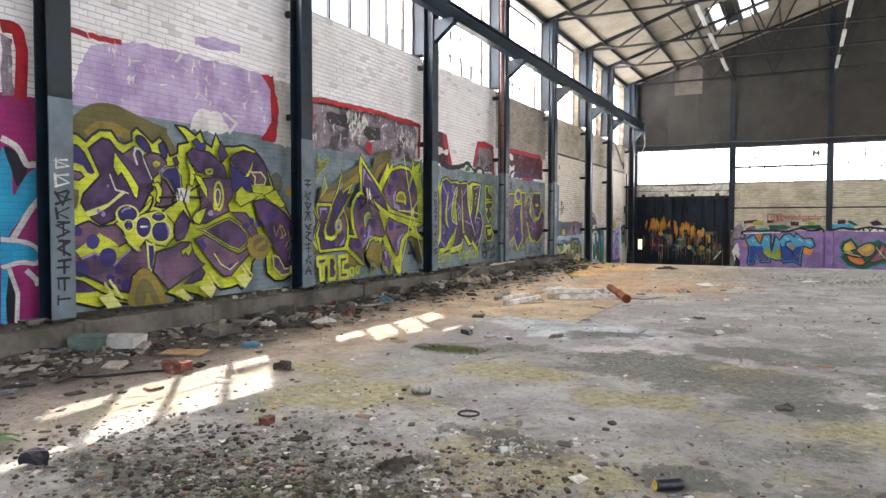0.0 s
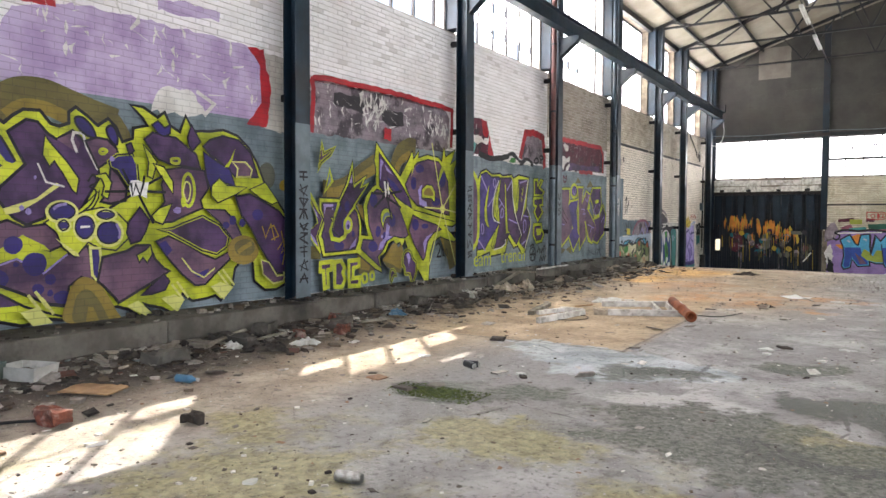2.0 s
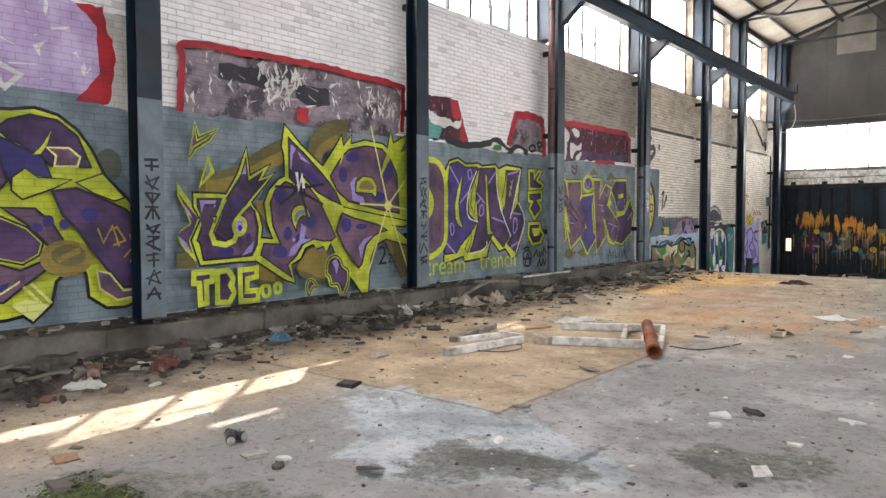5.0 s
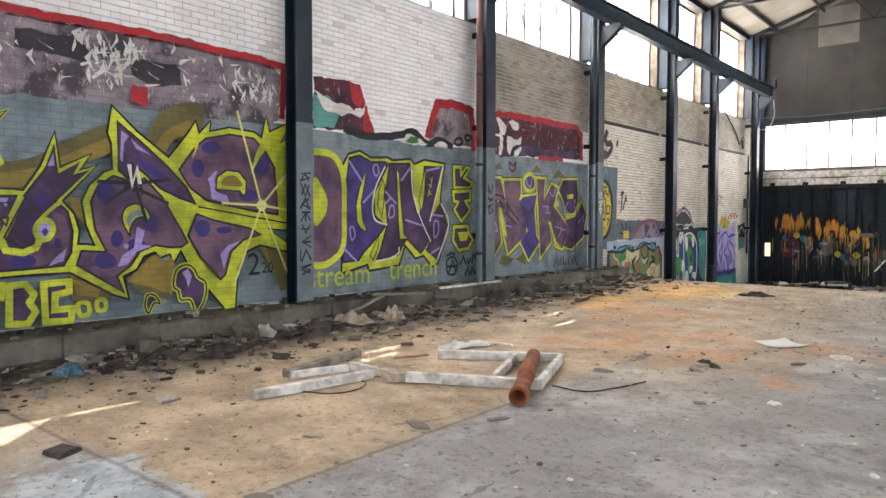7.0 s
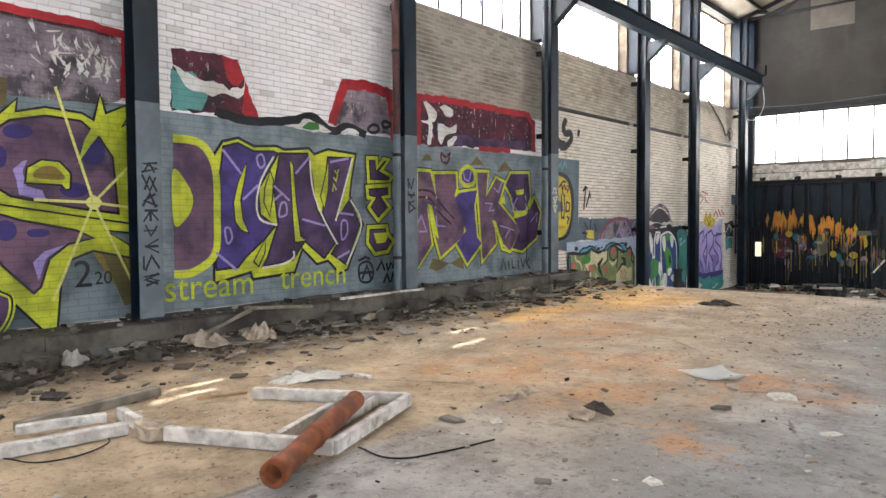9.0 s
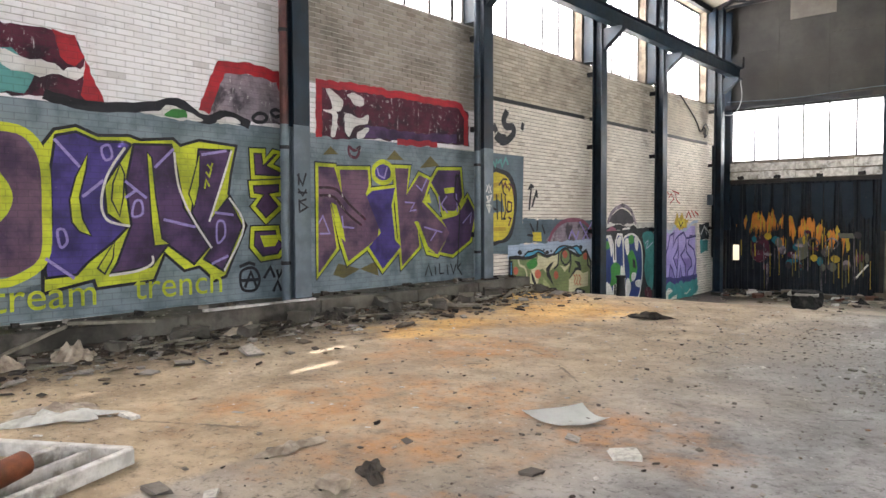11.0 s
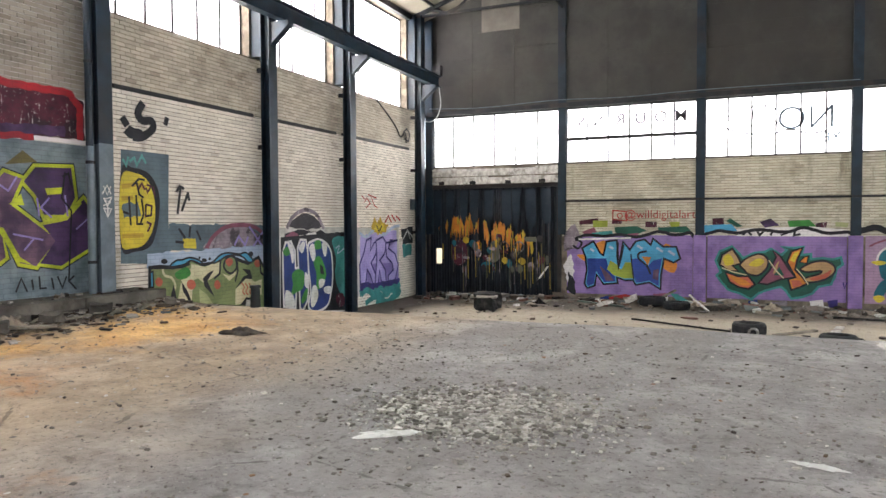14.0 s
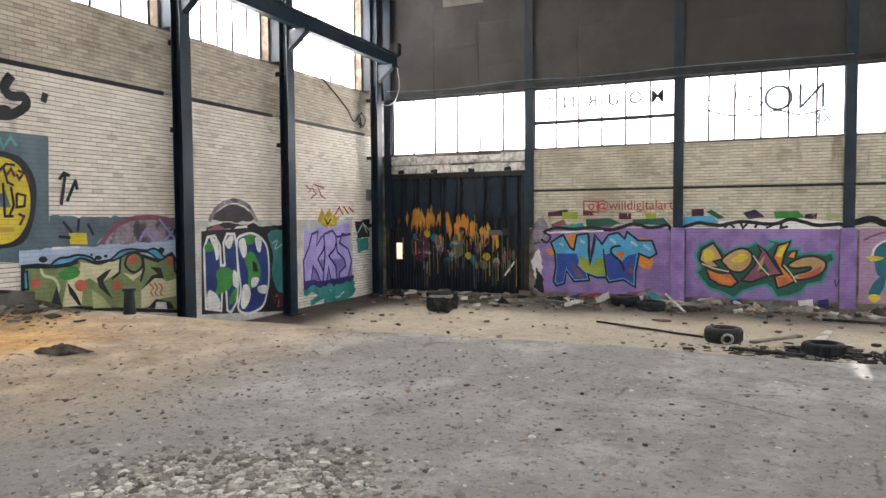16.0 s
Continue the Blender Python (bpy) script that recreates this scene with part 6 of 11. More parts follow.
M.line("letter_edge", "yellow", [(10.72, 1.75), (10.59, 1.64), (10.5, 1.54)], 0.04)
M.fill("accent", "yellow", [(10.14, 1.56), (10.21, 1.57), (10.19, 1.49)])
M.line("letter_edge", "ink", [(10.14, 1.56), (10.21, 1.57), (10.19, 1.49)], 0.02, closed=True)
M.fill("letter_fill", "plum", [(11.33, 2.65), (11.62, 2.43), (11.92, 2.18), (12.16, 1.94), (12.28, 1.74), (12.07, 1.81), (11.82, 1.92), (11.63, 2.09), (11.55, 2.15), (11.45, 2.01), (11.34, 2.1)])
M.line("letter_edge", "ink", [(11.33, 2.65), (11.62, 2.43), (11.92, 2.18), (12.16, 1.94), (12.28, 1.74), (12.07, 1.81), (11.82, 1.92), (11.63, 2.09), (11.55, 2.15), (11.45, 2.01), (11.34, 2.1)], 0.025, closed=True)
M.fill("highlight", "paleviolet", [(11.37, 2.56), (11.46, 2.5), (11.4, 2.42), (11.38, 2.2), (11.35, 2.23)])
M.fill("highlight", "paleviolet", [(11.47, 2.48), (11.71, 2.3), (11.54, 2.36)])
M.fill("accent", "indigo", [(11.54, 2.26), (11.76, 2.17), (11.93, 2.03), (11.84, 2), (11.63, 2.13)])
M.fill("letter_fill", "purple", [(11.02, 1.75), (11.1, 1.92), (11.27, 2.04), (11.39, 2.01), (11.46, 1.93), (11.63, 2.03), (11.84, 1.82), (12.07, 1.44), (12.16, 1.27), (12.08, 1.22), (11.92, 1.22), (11.75, 1.25), (11.57, 1.19), (11.45, 1.03), (11.29, 0.91), (11.37, 0.72), (10.86, 1.06), (10.91, 1.21), (11.18, 1.19), (11.06, 1.44)])
M.line("letter_edge", "ink", [(11.02, 1.75), (11.1, 1.92), (11.27, 2.04), (11.39, 2.01), (11.46, 1.93), (11.63, 2.03), (11.84, 1.82), (12.07, 1.44), (12.16, 1.27), (12.08, 1.22), (11.92, 1.22), (11.75, 1.25), (11.57, 1.19), (11.45, 1.03), (11.29, 0.91), (11.37, 0.72), (10.86, 1.06), (10.91, 1.21), (11.18, 1.19), (11.06, 1.44)], 0.025, closed=True)
M.fill("accent", "indigo", [(11.28, 1.86), (11.25, 1.77), (11.18, 1.74), (11.11, 1.77), (11.08, 1.85), (11.11, 1.94), (11.18, 1.97), (11.25, 1.94)], True)
M.fill("accent", "indigo", [(11.29, 1.08), (11.25, 1.02), (11.16, 1), (11.08, 1.03), (11.04, 1.09), (11.08, 1.16), (11.17, 1.18), (11.25, 1.15)], True)
M.fill("accent", "indigo", [(11.64, 1.24), (11.61, 1.19), (11.52, 1.16), (11.44, 1.19), (11.41, 1.25), (11.44, 1.31), (11.52, 1.33), (11.61, 1.3)], True)
M.fill("accent", "indigo", [(11.78, 1.52), (11.76, 1.44), (11.69, 1.41), (11.63, 1.44), (11.6, 1.52), (11.63, 1.6), (11.69, 1.63), (11.76, 1.6)], True)
M.fill("accent", "indigo", [(11.37, 1.33), (11.34, 1.27), (11.29, 1.24), (11.24, 1.27), (11.23, 1.33), (11.25, 1.4), (11.3, 1.43), (11.35, 1.4)], True)
M.fill("highlight", "paleviolet", [(11.53, 1.47), (11.62, 1.42), (11.58, 1.26), (11.71, 1.24), (11.52, 1.18), (11.41, 1.04), (11.3, 1.02), (11.35, 1.14), (11.49, 1.23)])
M.fill("highlight", "paleviolet", [(11.43, 1.25), (11.42, 1.23), (11.4, 1.22), (11.38, 1.23), (11.37, 1.25), (11.38, 1.27), (11.4, 1.28), (11.42, 1.27)], True)
M.fill("accent", "yellow", [(11.36, 1.54), (11.39, 1.67), (11.5, 1.73), (11.62, 1.7), (11.69, 1.59), (11.66, 1.54), (11.59, 1.58), (11.5, 1.54), (11.45, 1.44), (11.44, 1.37)], True)
M.line("letter_edge", "ink", [(11.36, 1.54), (11.39, 1.67), (11.5, 1.73), (11.62, 1.7), (11.69, 1.59), (11.66, 1.54), (11.59, 1.58), (11.5, 1.54), (11.45, 1.44), (11.44, 1.37)], 0.02, smooth=True, closed=True)
M.fill("background", "grey", [(11.41, 1.54), (11.46, 1.63), (11.56, 1.66), (11.62, 1.61), (11.5, 1.58), (11.44, 1.48)], True)
M.fill("letter_fill", "purple", [(12.06, 2.15), (12.21, 2.35), (12.3, 2.46), (12.43, 2.56), (12.77, 2.64), (13.12, 2.62), (13.31, 2.46), (13.45, 2.25), (13.5, 1.62), (13.03, 1.68), (12.42, 1.79), (12.2, 1.94)])
M.line("letter_edge", "ink", [(12.06, 2.15), (12.21, 2.35), (12.3, 2.46), (12.43, 2.56), (12.77, 2.64), (13.12, 2.62), (13.31, 2.46), (13.45, 2.25), (13.5, 1.62), (13.03, 1.68), (12.42, 1.79), (12.2, 1.94)], 0.025, closed=True)
M.fill("accent", "indigo", [(12.64, 2.46), (12.6, 2.41), (12.5, 2.38), (12.4, 2.39), (12.36, 2.44), (12.4, 2.5), (12.5, 2.53), (12.6, 2.51)], True)
M.fill("accent", "indigo", [(13.37, 2.3), (13.33, 2.2), (13.23, 2.15), (13.13, 2.19), (13.1, 2.29), (13.14, 2.39), (13.23, 2.44), (13.33, 2.4)], True)
M.fill("accent", "indigo", [(13.19, 1.88), (13.14, 1.82), (13.03, 1.79), (12.93, 1.81), (12.88, 1.87), (12.93, 1.92), (13.03, 1.95), (13.14, 1.93)], True)
M.fill("accent", "indigo", [(12.39, 2.19), (12.37, 2.1), (12.31, 2.07), (12.25, 2.1), (12.22, 2.18), (12.25, 2.26), (12.31, 2.3), (12.37, 2.27)], True)
M.fill("accent", "yellow", [(12.23, 2.29), (12.28, 2.46), (12.35, 2.55), (12.29, 2.4)])
M.fill("accent", "yellow", [(13.07, 2.15), (13.15, 2.42), (13.23, 2.56), (13.43, 2.64), (13.23, 2.39)])
M.fill("highlight", "paleviolet", [(12.47, 1.97), (12.44, 2.06), (12.53, 2.15), (12.58, 2.17), (12.53, 2.05), (12.56, 1.9), (12.71, 1.86), (12.75, 1.75), (12.49, 1.81)])
M.fill("accent", "yellow", [(12.55, 1.93), (12.57, 2.09), (12.71, 2.18), (12.89, 2.17), (13, 2.05), (12.99, 1.88), (12.94, 1.87), (12.9, 1.92)])
M.line("letter_edge", "ink", [(12.55, 1.93), (12.57, 2.09), (12.71, 2.18), (12.89, 2.17), (13, 2.05), (12.99, 1.88), (12.94, 1.87), (12.9, 1.92)], 0.02, closed=True)
M.fill("accent", "ochre2", [(12.64, 1.99), (12.67, 2.08), (12.8, 2.12), (12.9, 2.06), (12.92, 1.98)], True)
M.fill("letter_fill", "purple", [(12.28, 1.62), (12.49, 1.55), (13.03, 1.44), (13.22, 1.35), (12.95, 1.29), (12.76, 1.14), (12.67, 0.85), (12.6, 0.79), (12.32, 1.09), (12.16, 1.36)])
M.line("letter_edge", "ink", [(12.28, 1.62), (12.49, 1.55), (13.03, 1.44), (13.22, 1.35), (12.95, 1.29), (12.76, 1.14), (12.67, 0.85), (12.6, 0.79), (12.32, 1.09), (12.16, 1.36)], 0.025, closed=True)
M.fill("highlight", "paleviolet", [(12.93, 1.29), (12.73, 1.15), (12.65, 0.91), (12.6, 1.11), (12.71, 1.22)])
M.fill("accent", "indigo", [(12.77, 1.41), (12.73, 1.38), (12.66, 1.37), (12.58, 1.38), (12.55, 1.42), (12.58, 1.45), (12.66, 1.46), (12.74, 1.45)], True)
M.fill("accent", "indigo", [(12.46, 1.45), (12.43, 1.37), (12.35, 1.34), (12.28, 1.38), (12.25, 1.45), (12.28, 1.52), (12.36, 1.55), (12.43, 1.52)], True)
M.line("letter_edge", "ink", [(12.3, 1.71), (12.94, 1.61), (13.67, 1.5)], 0.02)
M.fill("shadow", "ochre2", [(11.39, 0.85), (11.52, 0.97), (11.64, 1.1), (11.76, 1.14), (11.84, 1.05), (11.95, 1.11), (11.99, 0.95), (11.94, 0.66), (11.66, 0.72)])
M.fill("shadow", "olive", [(11.41, 0.84), (11.66, 0.77), (11.94, 0.65), (11.89, 0.59), (11.51, 0.73)])
M.fill("letter_fill", "plum", [(11.99, 0.93), (12.11, 1), (12.22, 0.96), (12.29, 0.84), (12.39, 0.76), (12.37, 0.56), (12.25, 0.4), (12.18, 0.56), (12.05, 0.58), (12.02, 0.69), (11.96, 0.75)], True)
M.line("letter_edge", "yellow", [(11.99, 0.93), (12.11, 1), (12.22, 0.96), (12.29, 0.84), (12.39, 0.76), (12.37, 0.56), (12.25, 0.4), (12.18, 0.56), (12.05, 0.58), (12.02, 0.69), (11.96, 0.75)], 0.06, smooth=True, closed=True)
M.line("letter_edge", "ink", [(11.99, 0.93), (12.11, 1), (12.22, 0.96), (12.29, 0.84), (12.39, 0.76), (12.37, 0.56), (12.25, 0.4), (12.18, 0.56), (12.05, 0.58), (12.02, 0.69), (11.96, 0.75)], 0.02, smooth=True, closed=True)
M.fill("highlight", "paleviolet", [(12.07, 0.91), (12.15, 0.95), (12.2, 0.86), (12.15, 0.72), (12.12, 0.83)])
M.fill("letter_fill", "plum", [(11.6, 0.56), (11.63, 0.67), (11.72, 0.66), (11.78, 0.56), (11.71, 0.57), (11.64, 0.46)], True)
M.line("letter_edge", "yellow", [(11.6, 0.56), (11.63, 0.67), (11.72, 0.66), (11.78, 0.56), (11.71, 0.57), (11.64, 0.46)], 0.045, smooth=True, closed=True)
M.line("letter_edge", "ink", [(11.6, 0.56), (11.63, 0.67), (11.72, 0.66), (11.78, 0.56), (11.71, 0.57), (11.64, 0.46)], 0.02, smooth=True, closed=True)
M.fill("letter_fill", "purple", [(9.84, 2.27), (9.92, 2.68), (9.96, 2.52), (10.21, 2.64), (10.1, 2.51), (9.91, 2.39)])
M.line("letter_edge", "yellow", [(9.84, 2.27), (9.92, 2.68), (9.96, 2.52), (10.21, 2.64), (10.1, 2.51), (9.91, 2.39)], 0.06, closed=True)
M.line("letter_edge", "ink", [(9.84, 2.27), (9.92, 2.68), (9.96, 2.52), (10.21, 2.64), (10.1, 2.51), (9.91, 2.39)], 0.02, closed=True)
M.fill("background", "grey", [(10.08, 2.19), (10.12, 2.12), (10.03, 2.03)])
M.line("letter_edge", "yellow", [(9.98, 1.95), (10.09, 2.29), (10.15, 2.12)], 0.05, closed=True)
M.line("stroke", "ink", [(11.49, 1.97), (11.08, 1.97)], 0.04)
M.line("stroke", "ink", [(11.49, 1.96), (11.93, 2.03)], 0.04)
M.line("stroke", "ink", [(11.45, 1.93), (11.16, 1.73)], 0.04)
M.line("stroke", "ink", [(11.51, 1.91), (11.91, 1.74)], 0.04)
M.line("stroke", "ink", [(11.47, 2.2), (11.52, 1.9), (11.63, 1.53)], 0.04)
M.line("stroke", "ink", [(11.38, 1.86), (11.43, 2.06), (11.49, 1.86), (11.54, 2.07), (11.59, 1.84)], 0.04)
M.line("stroke", "white", [(11.44, 2.18), (11.47, 1.94), (11.53, 2.14), (11.56, 1.96)], 0.05)
M.line("ray", "paleyellow", [(13.22, 1.74), (12.86, 2.95)], 0.03)
M.line("ray", "paleyellow", [(13.22, 1.74), (13.86, 2.4)], 0.03)
M.line("ray", "paleyellow", [(13.22, 1.74), (13.86, 1.66)], 0.03)
M.line("ray", "paleyellow", [(13.22, 1.74), (13.72, 0.62)], 0.03)
M.line("ray", "paleyellow", [(13.22, 1.74), (12.78, 0.7)], 0.03)
M.line("ray", "paleyellow", [(13.22, 1.74), (12.62, 1.76)], 0.03)
M.fill("accent", "paleyellow", [(13.13, 1.74), (13.22, 1.82), (13.31, 1.74), (13.22, 1.66)], True)
M.fill("letter_fill", "plum", [(9.87, 0.88), (10.12, 0.89), (10.11, 0.77), (10.03, 0.76), (10.04, 0.51), (9.95, 0.49), (9.94, 0.75), (9.86, 0.76)])
M.line("letter_edge", "yellow", [(9.87, 0.88), (10.12, 0.89), (10.11, 0.77), (10.03, 0.76), (10.04, 0.51), (9.95, 0.49), (9.94, 0.75), (9.86, 0.76)], 0.07, closed=True)
M.fill("letter_fill", "plum", [(10.19, 0.88), (10.33, 0.89), (10.42, 0.78), (10.37, 0.7), (10.43, 0.6), (10.35, 0.48), (10.18, 0.5)])
M.line("letter_edge", "yellow", [(10.19, 0.88), (10.33, 0.89), (10.42, 0.78), (10.37, 0.7), (10.43, 0.6), (10.35, 0.48), (10.18, 0.5)], 0.07, closed=True)
M.fill("letter_fill", "plum", [(10.51, 0.88), (10.76, 0.89), (10.76, 0.78), (10.62, 0.76), (10.61, 0.6), (10.79, 0.6), (10.77, 0.47), (10.52, 0.48)])
M.line("letter_edge", "yellow", [(10.51, 0.88), (10.76, 0.89), (10.76, 0.78), (10.62, 0.76), (10.61, 0.6), (10.79, 0.6), (10.77, 0.47), (10.52, 0.48)], 0.07, closed=True)
M.line("letter_edge", "yellow", [(10.85, 0.64), (10.95, 0.64), (10.96, 0.53), (10.87, 0.52)], 0.05, smooth=True, closed=True)
M.line("letter_edge", "yellow", [(11.05, 0.65), (11.13, 0.66), (11.14, 0.56), (11.06, 0.55)], 0.05, smooth=True, closed=True)
M.text("2", "ink", 12.98, 0.82, 0.42)
M.text("20", "ink", 13.2, 0.84, 0.2)
M.line("stroke", "white", [(12.81, 0.37), (13.87, 0.41)], 0.06)
M = Mural("trench_mural", "purple, blue and yellow letters on grey brick", "W")
M.rect("background", "grey", 13.95, 18.21, 0.42, 2.86)
M.fill("patch", "maroon", [(14.24, 3.62), (14.75, 3.67), (15.09, 3.63), (15.23, 3.48), (15.33, 2.92), (14.23, 2.87)])
M.fill("patch", "teal", [(14.23, 3.38), (14.52, 3.38), (14.74, 3.16), (14.63, 2.91), (14.23, 2.9)])
M.fill("splash", "white", [(14.24, 3.44), (14.63, 3.31), (15.21, 3.26), (15.39, 3.39), (15.21, 3.16), (14.74, 3.12), (14.41, 3.2)])
M.fill("border", "red", [(14.91, 3.67), (15.16, 3.64), (15.26, 3.41), (15.16, 3.29), (15, 3.36), (14.95, 3.53)])
M.fill("border", "red", [(15.26, 3.38), (15.48, 2.91), (15.33, 2.86), (15.21, 2.99)])
M.fill("patch", "greyviolet", [(16.91, 3.55), (17.9, 3.57), (18.01, 2.89), (16.7, 2.94)])
M.line("border", "red", [(16.73, 2.93), (17, 3.58), (17.44, 3.63), (17.97, 3.56), (18.08, 2.83)], 0.16)
M.fill("border", "white", [(15.39, 2.88), (16.6, 2.99), (17.28, 2.83), (15.39, 2.83)])
M.line("border", "ink", [(14.82, 2.93), (15.15, 2.87), (15.51, 2.87), (16.03, 2.94), (16.38, 3.03), (16.74, 2.86), (17.06, 2.95), (17.43, 2.85)], 0.12, smooth=True)
M.fill("splash", "white", [(16.13, 2.9), (16.3, 2.98), (16.63, 2.89), (16.74, 2.83), (16.45, 2.82), (16.23, 2.85)], True)
M.fill("splash", "leaf", [(16.22, 2.9), (16.46, 2.95), (16.5, 2.86), (16.27, 2.83)], True)
M.fill("splash", "white", [(16.91, 2.85), (17.1, 2.94), (17.3, 2.85), (17.1, 2.83)], True)
M.line("border", "ink", [(17.48, 2.96), (17.6, 3.04), (17.72, 2.99), (17.63, 2.9), (17.51, 2.91)], 0.05, smooth=True, closed=True)
M.line("border", "ink", [(17.78, 3.06), (17.87, 3.12), (17.98, 3.07), (17.87, 3.01)], 0.05, smooth=True, closed=True)
M.line("outline", "ink", [(14.8, 2.37), (14.92, 2.54), (15.14, 2.6), (15.38, 2.51), (15.75, 2.54), (15.88, 2.5), (16.3, 2.55), (16.4, 2.47), (16.66, 2.56), (17.19, 2.53), (17.1, 2.16), (17.06, 1.89), (17.33, 1.46), (17.01, 0.8), (16.86, 0.75), (16.64, 0.95), (16.43, 0.91), (16.16, 1.15), (16.01, 0.81), (15.34, 0.76), (15.31, 0.86), (14.77, 0.75)], 0.075, closed=True)
M.fill("silhouette", "yellow", [(14.8, 2.37), (14.92, 2.54), (15.14, 2.6), (15.38, 2.51), (15.75, 2.54), (15.88, 2.5), (16.3, 2.55), (16.4, 2.47), (16.66, 2.56), (17.19, 2.53), (17.1, 2.16), (17.06, 1.89), (17.33, 1.46), (17.01, 0.8), (16.86, 0.75), (16.64, 0.95), (16.43, 0.91), (16.16, 1.15), (16.01, 0.81), (15.34, 0.76), (15.31, 0.86), (14.77, 0.75)])
M.fill("letter_fill", "violet", [(14.92, 2.49), (15.14, 2.55), (15.38, 2.46), (15.7, 2.48), (15.77, 2.45), (15.44, 1.95), (15.46, 1.62), (15.7, 1.45), (15.54, 1.29), (15.23, 1.05), (15.11, 0.92), (14.79, 0.9), (14.78, 1), (14.86, 1.49), (14.86, 2.11)])
M.line("letter_edge", "ink", [(14.92, 2.49), (15.14, 2.55), (15.38, 2.46), (15.7, 2.48), (15.77, 2.45), (15.44, 1.95), (15.46, 1.62), (15.7, 1.45), (15.54, 1.29), (15.23, 1.05), (15.11, 0.92), (14.79, 0.9), (14.78, 1), (14.86, 1.49), (14.86, 2.11)], 0.03, closed=True)
M.fill("letter_fill", "plum", [(15.8, 2.46), (16.28, 2.49), (16.35, 2.19), (16.43, 1.7), (16.78, 1.19), (16.56, 0.97), (16.21, 1.23), (15.99, 0.97), (15.49, 0.91), (15.57, 1.03), (15.75, 1.49), (15.69, 1.96)])
M.line("letter_edge", "ink", [(15.8, 2.46), (16.28, 2.49), (16.35, 2.19), (16.43, 1.7), (16.78, 1.19), (16.56, 0.97), (16.21, 1.23), (15.99, 0.97), (15.49, 0.91), (15.57, 1.03), (15.75, 1.49), (15.69, 1.96)], 0.03, closed=True)
M.fill("letter_fill", "plum", [(16.65, 2.46), (17.12, 2.48), (17, 2.08), (16.8, 1.54), (17.07, 1.84), (17.28, 1.46), (16.98, 0.86), (16.7, 1.03), (16.82, 1.18), (16.54, 1.63)])
M.line("letter_edge", "ink", [(16.65, 2.46), (17.12, 2.48), (17, 2.08), (16.8, 1.54), (17.07, 1.84), (17.28, 1.46), (16.98, 0.86), (16.7, 1.03), (16.82, 1.18), (16.54, 1.63)], 0.03, closed=True)
M.fill("letter_fill", "purple", [(14.23, 2.51), (14.57, 2.49), (14.76, 2.21), (14.77, 1.11), (14.46, 0.94), (14.21, 0.93)])
M.line("letter_edge", "yellow", [(14.23, 2.54), (14.6, 2.5), (14.79, 2.21), (14.81, 1.63), (14.77, 1.11), (14.46, 0.89), (14.21, 0.88)], 0.1, smooth=True)
M.fill("accent", "yellow", [(14.22, 2.15), (14.4, 2), (14.48, 1.79), (14.4, 1.58), (14.22, 1.49)], True)
M.fill("accent", "yellow", [(15.26, 2.31), (15.12, 2.03), (15.05, 1.77), (15.07, 1.52), (15.15, 1.41), (15.28, 1.36), (15.19, 1.55), (15.16, 1.81), (15.24, 2.13)])
M.line("letter_edge", "ink", [(15.26, 2.31), (15.12, 2.03), (15.05, 1.77), (15.07, 1.52), (15.15, 1.41), (15.28, 1.36), (15.19, 1.55), (15.16, 1.81), (15.24, 2.13)], 0.02, closed=True)
M.fill("accent", "yellow", [(15.63, 2.21), (15.54, 1.98), (15.52, 1.78), (15.61, 1.59), (15.66, 1.82), (15.68, 2.09)])
M.line("letter_edge", "ink", [(15.63, 2.21), (15.54, 1.98), (15.52, 1.78), (15.61, 1.59), (15.66, 1.82), (15.68, 2.09)], 0.02, closed=True)
M.fill("accent", "yellow", [(15.96, 2.38), (16.02, 2.31), (16.06, 1.83), (16.13, 1.31), (16.23, 1.24), (16.03, 1.22), (16, 1.49), (15.98, 1.9)])
M.line("letter_edge", "ink", [(15.96, 2.38), (16.02, 2.31), (16.06, 1.83), (16.13, 1.31), (16.23, 1.24), (16.03, 1.22), (16, 1.49), (15.98, 1.9)], 0.02, closed=True)
M.fill("accent", "yellow", [(16.66, 2.41), (16.6, 2.21), (16.5, 1.88), (16.57, 1.7), (16.65, 1.99)])
M.line("letter_edge", "ink", [(16.66, 2.41), (16.6, 2.21), (16.5, 1.88), (16.57, 1.7), (16.65, 1.99)], 0.02, closed=True)
M.fill("accent", "yellow", [(15.34, 0.98), (15.54, 1.29), (15.52, 1.09), (15.42, 0.91)])
M.line("letter_edge", "ink", [(15.34, 0.98), (15.54, 1.29), (15.52, 1.09), (15.42, 0.91)], 0.02, closed=True)
M.line("letter_edge", "white", [(15.69, 2.41), (15.48, 2.08), (15.4, 1.75), (15.47, 1.54), (15.73, 1.47)], 0.03, smooth=True)
M.line("letter_edge", "white", [(16.31, 2.4), (16.36, 1.98), (16.53, 1.59), (16.81, 1.17)], 0.03, smooth=True)
M.line("letter_edge", "white", [(17.13, 2.48), (16.96, 2), (16.78, 1.52)], 0.03, smooth=True)
M.line("letter_edge", "white", [(17.08, 1.84), (17.3, 1.45), (16.99, 0.86)], 0.03, smooth=True)
M.line("letter_edge", "white", [(15.47, 0.89), (15.79, 0.92), (15.99, 1), (16, 1.1)], 0.03, smooth=True)
M.line("highlight", "paleviolet", [(14.9, 2.45), (15.17, 2.15)], 0.035)
M.line("highlight", "paleviolet", [(15.19, 1.81), (15.43, 2.01)], 0.035)
M.line("highlight", "paleviolet", [(15.68, 2.01), (15.94, 1.81)], 0.035)
M.line("highlight", "paleviolet", [(15.68, 1.81), (15.82, 1.91)], 0.035)
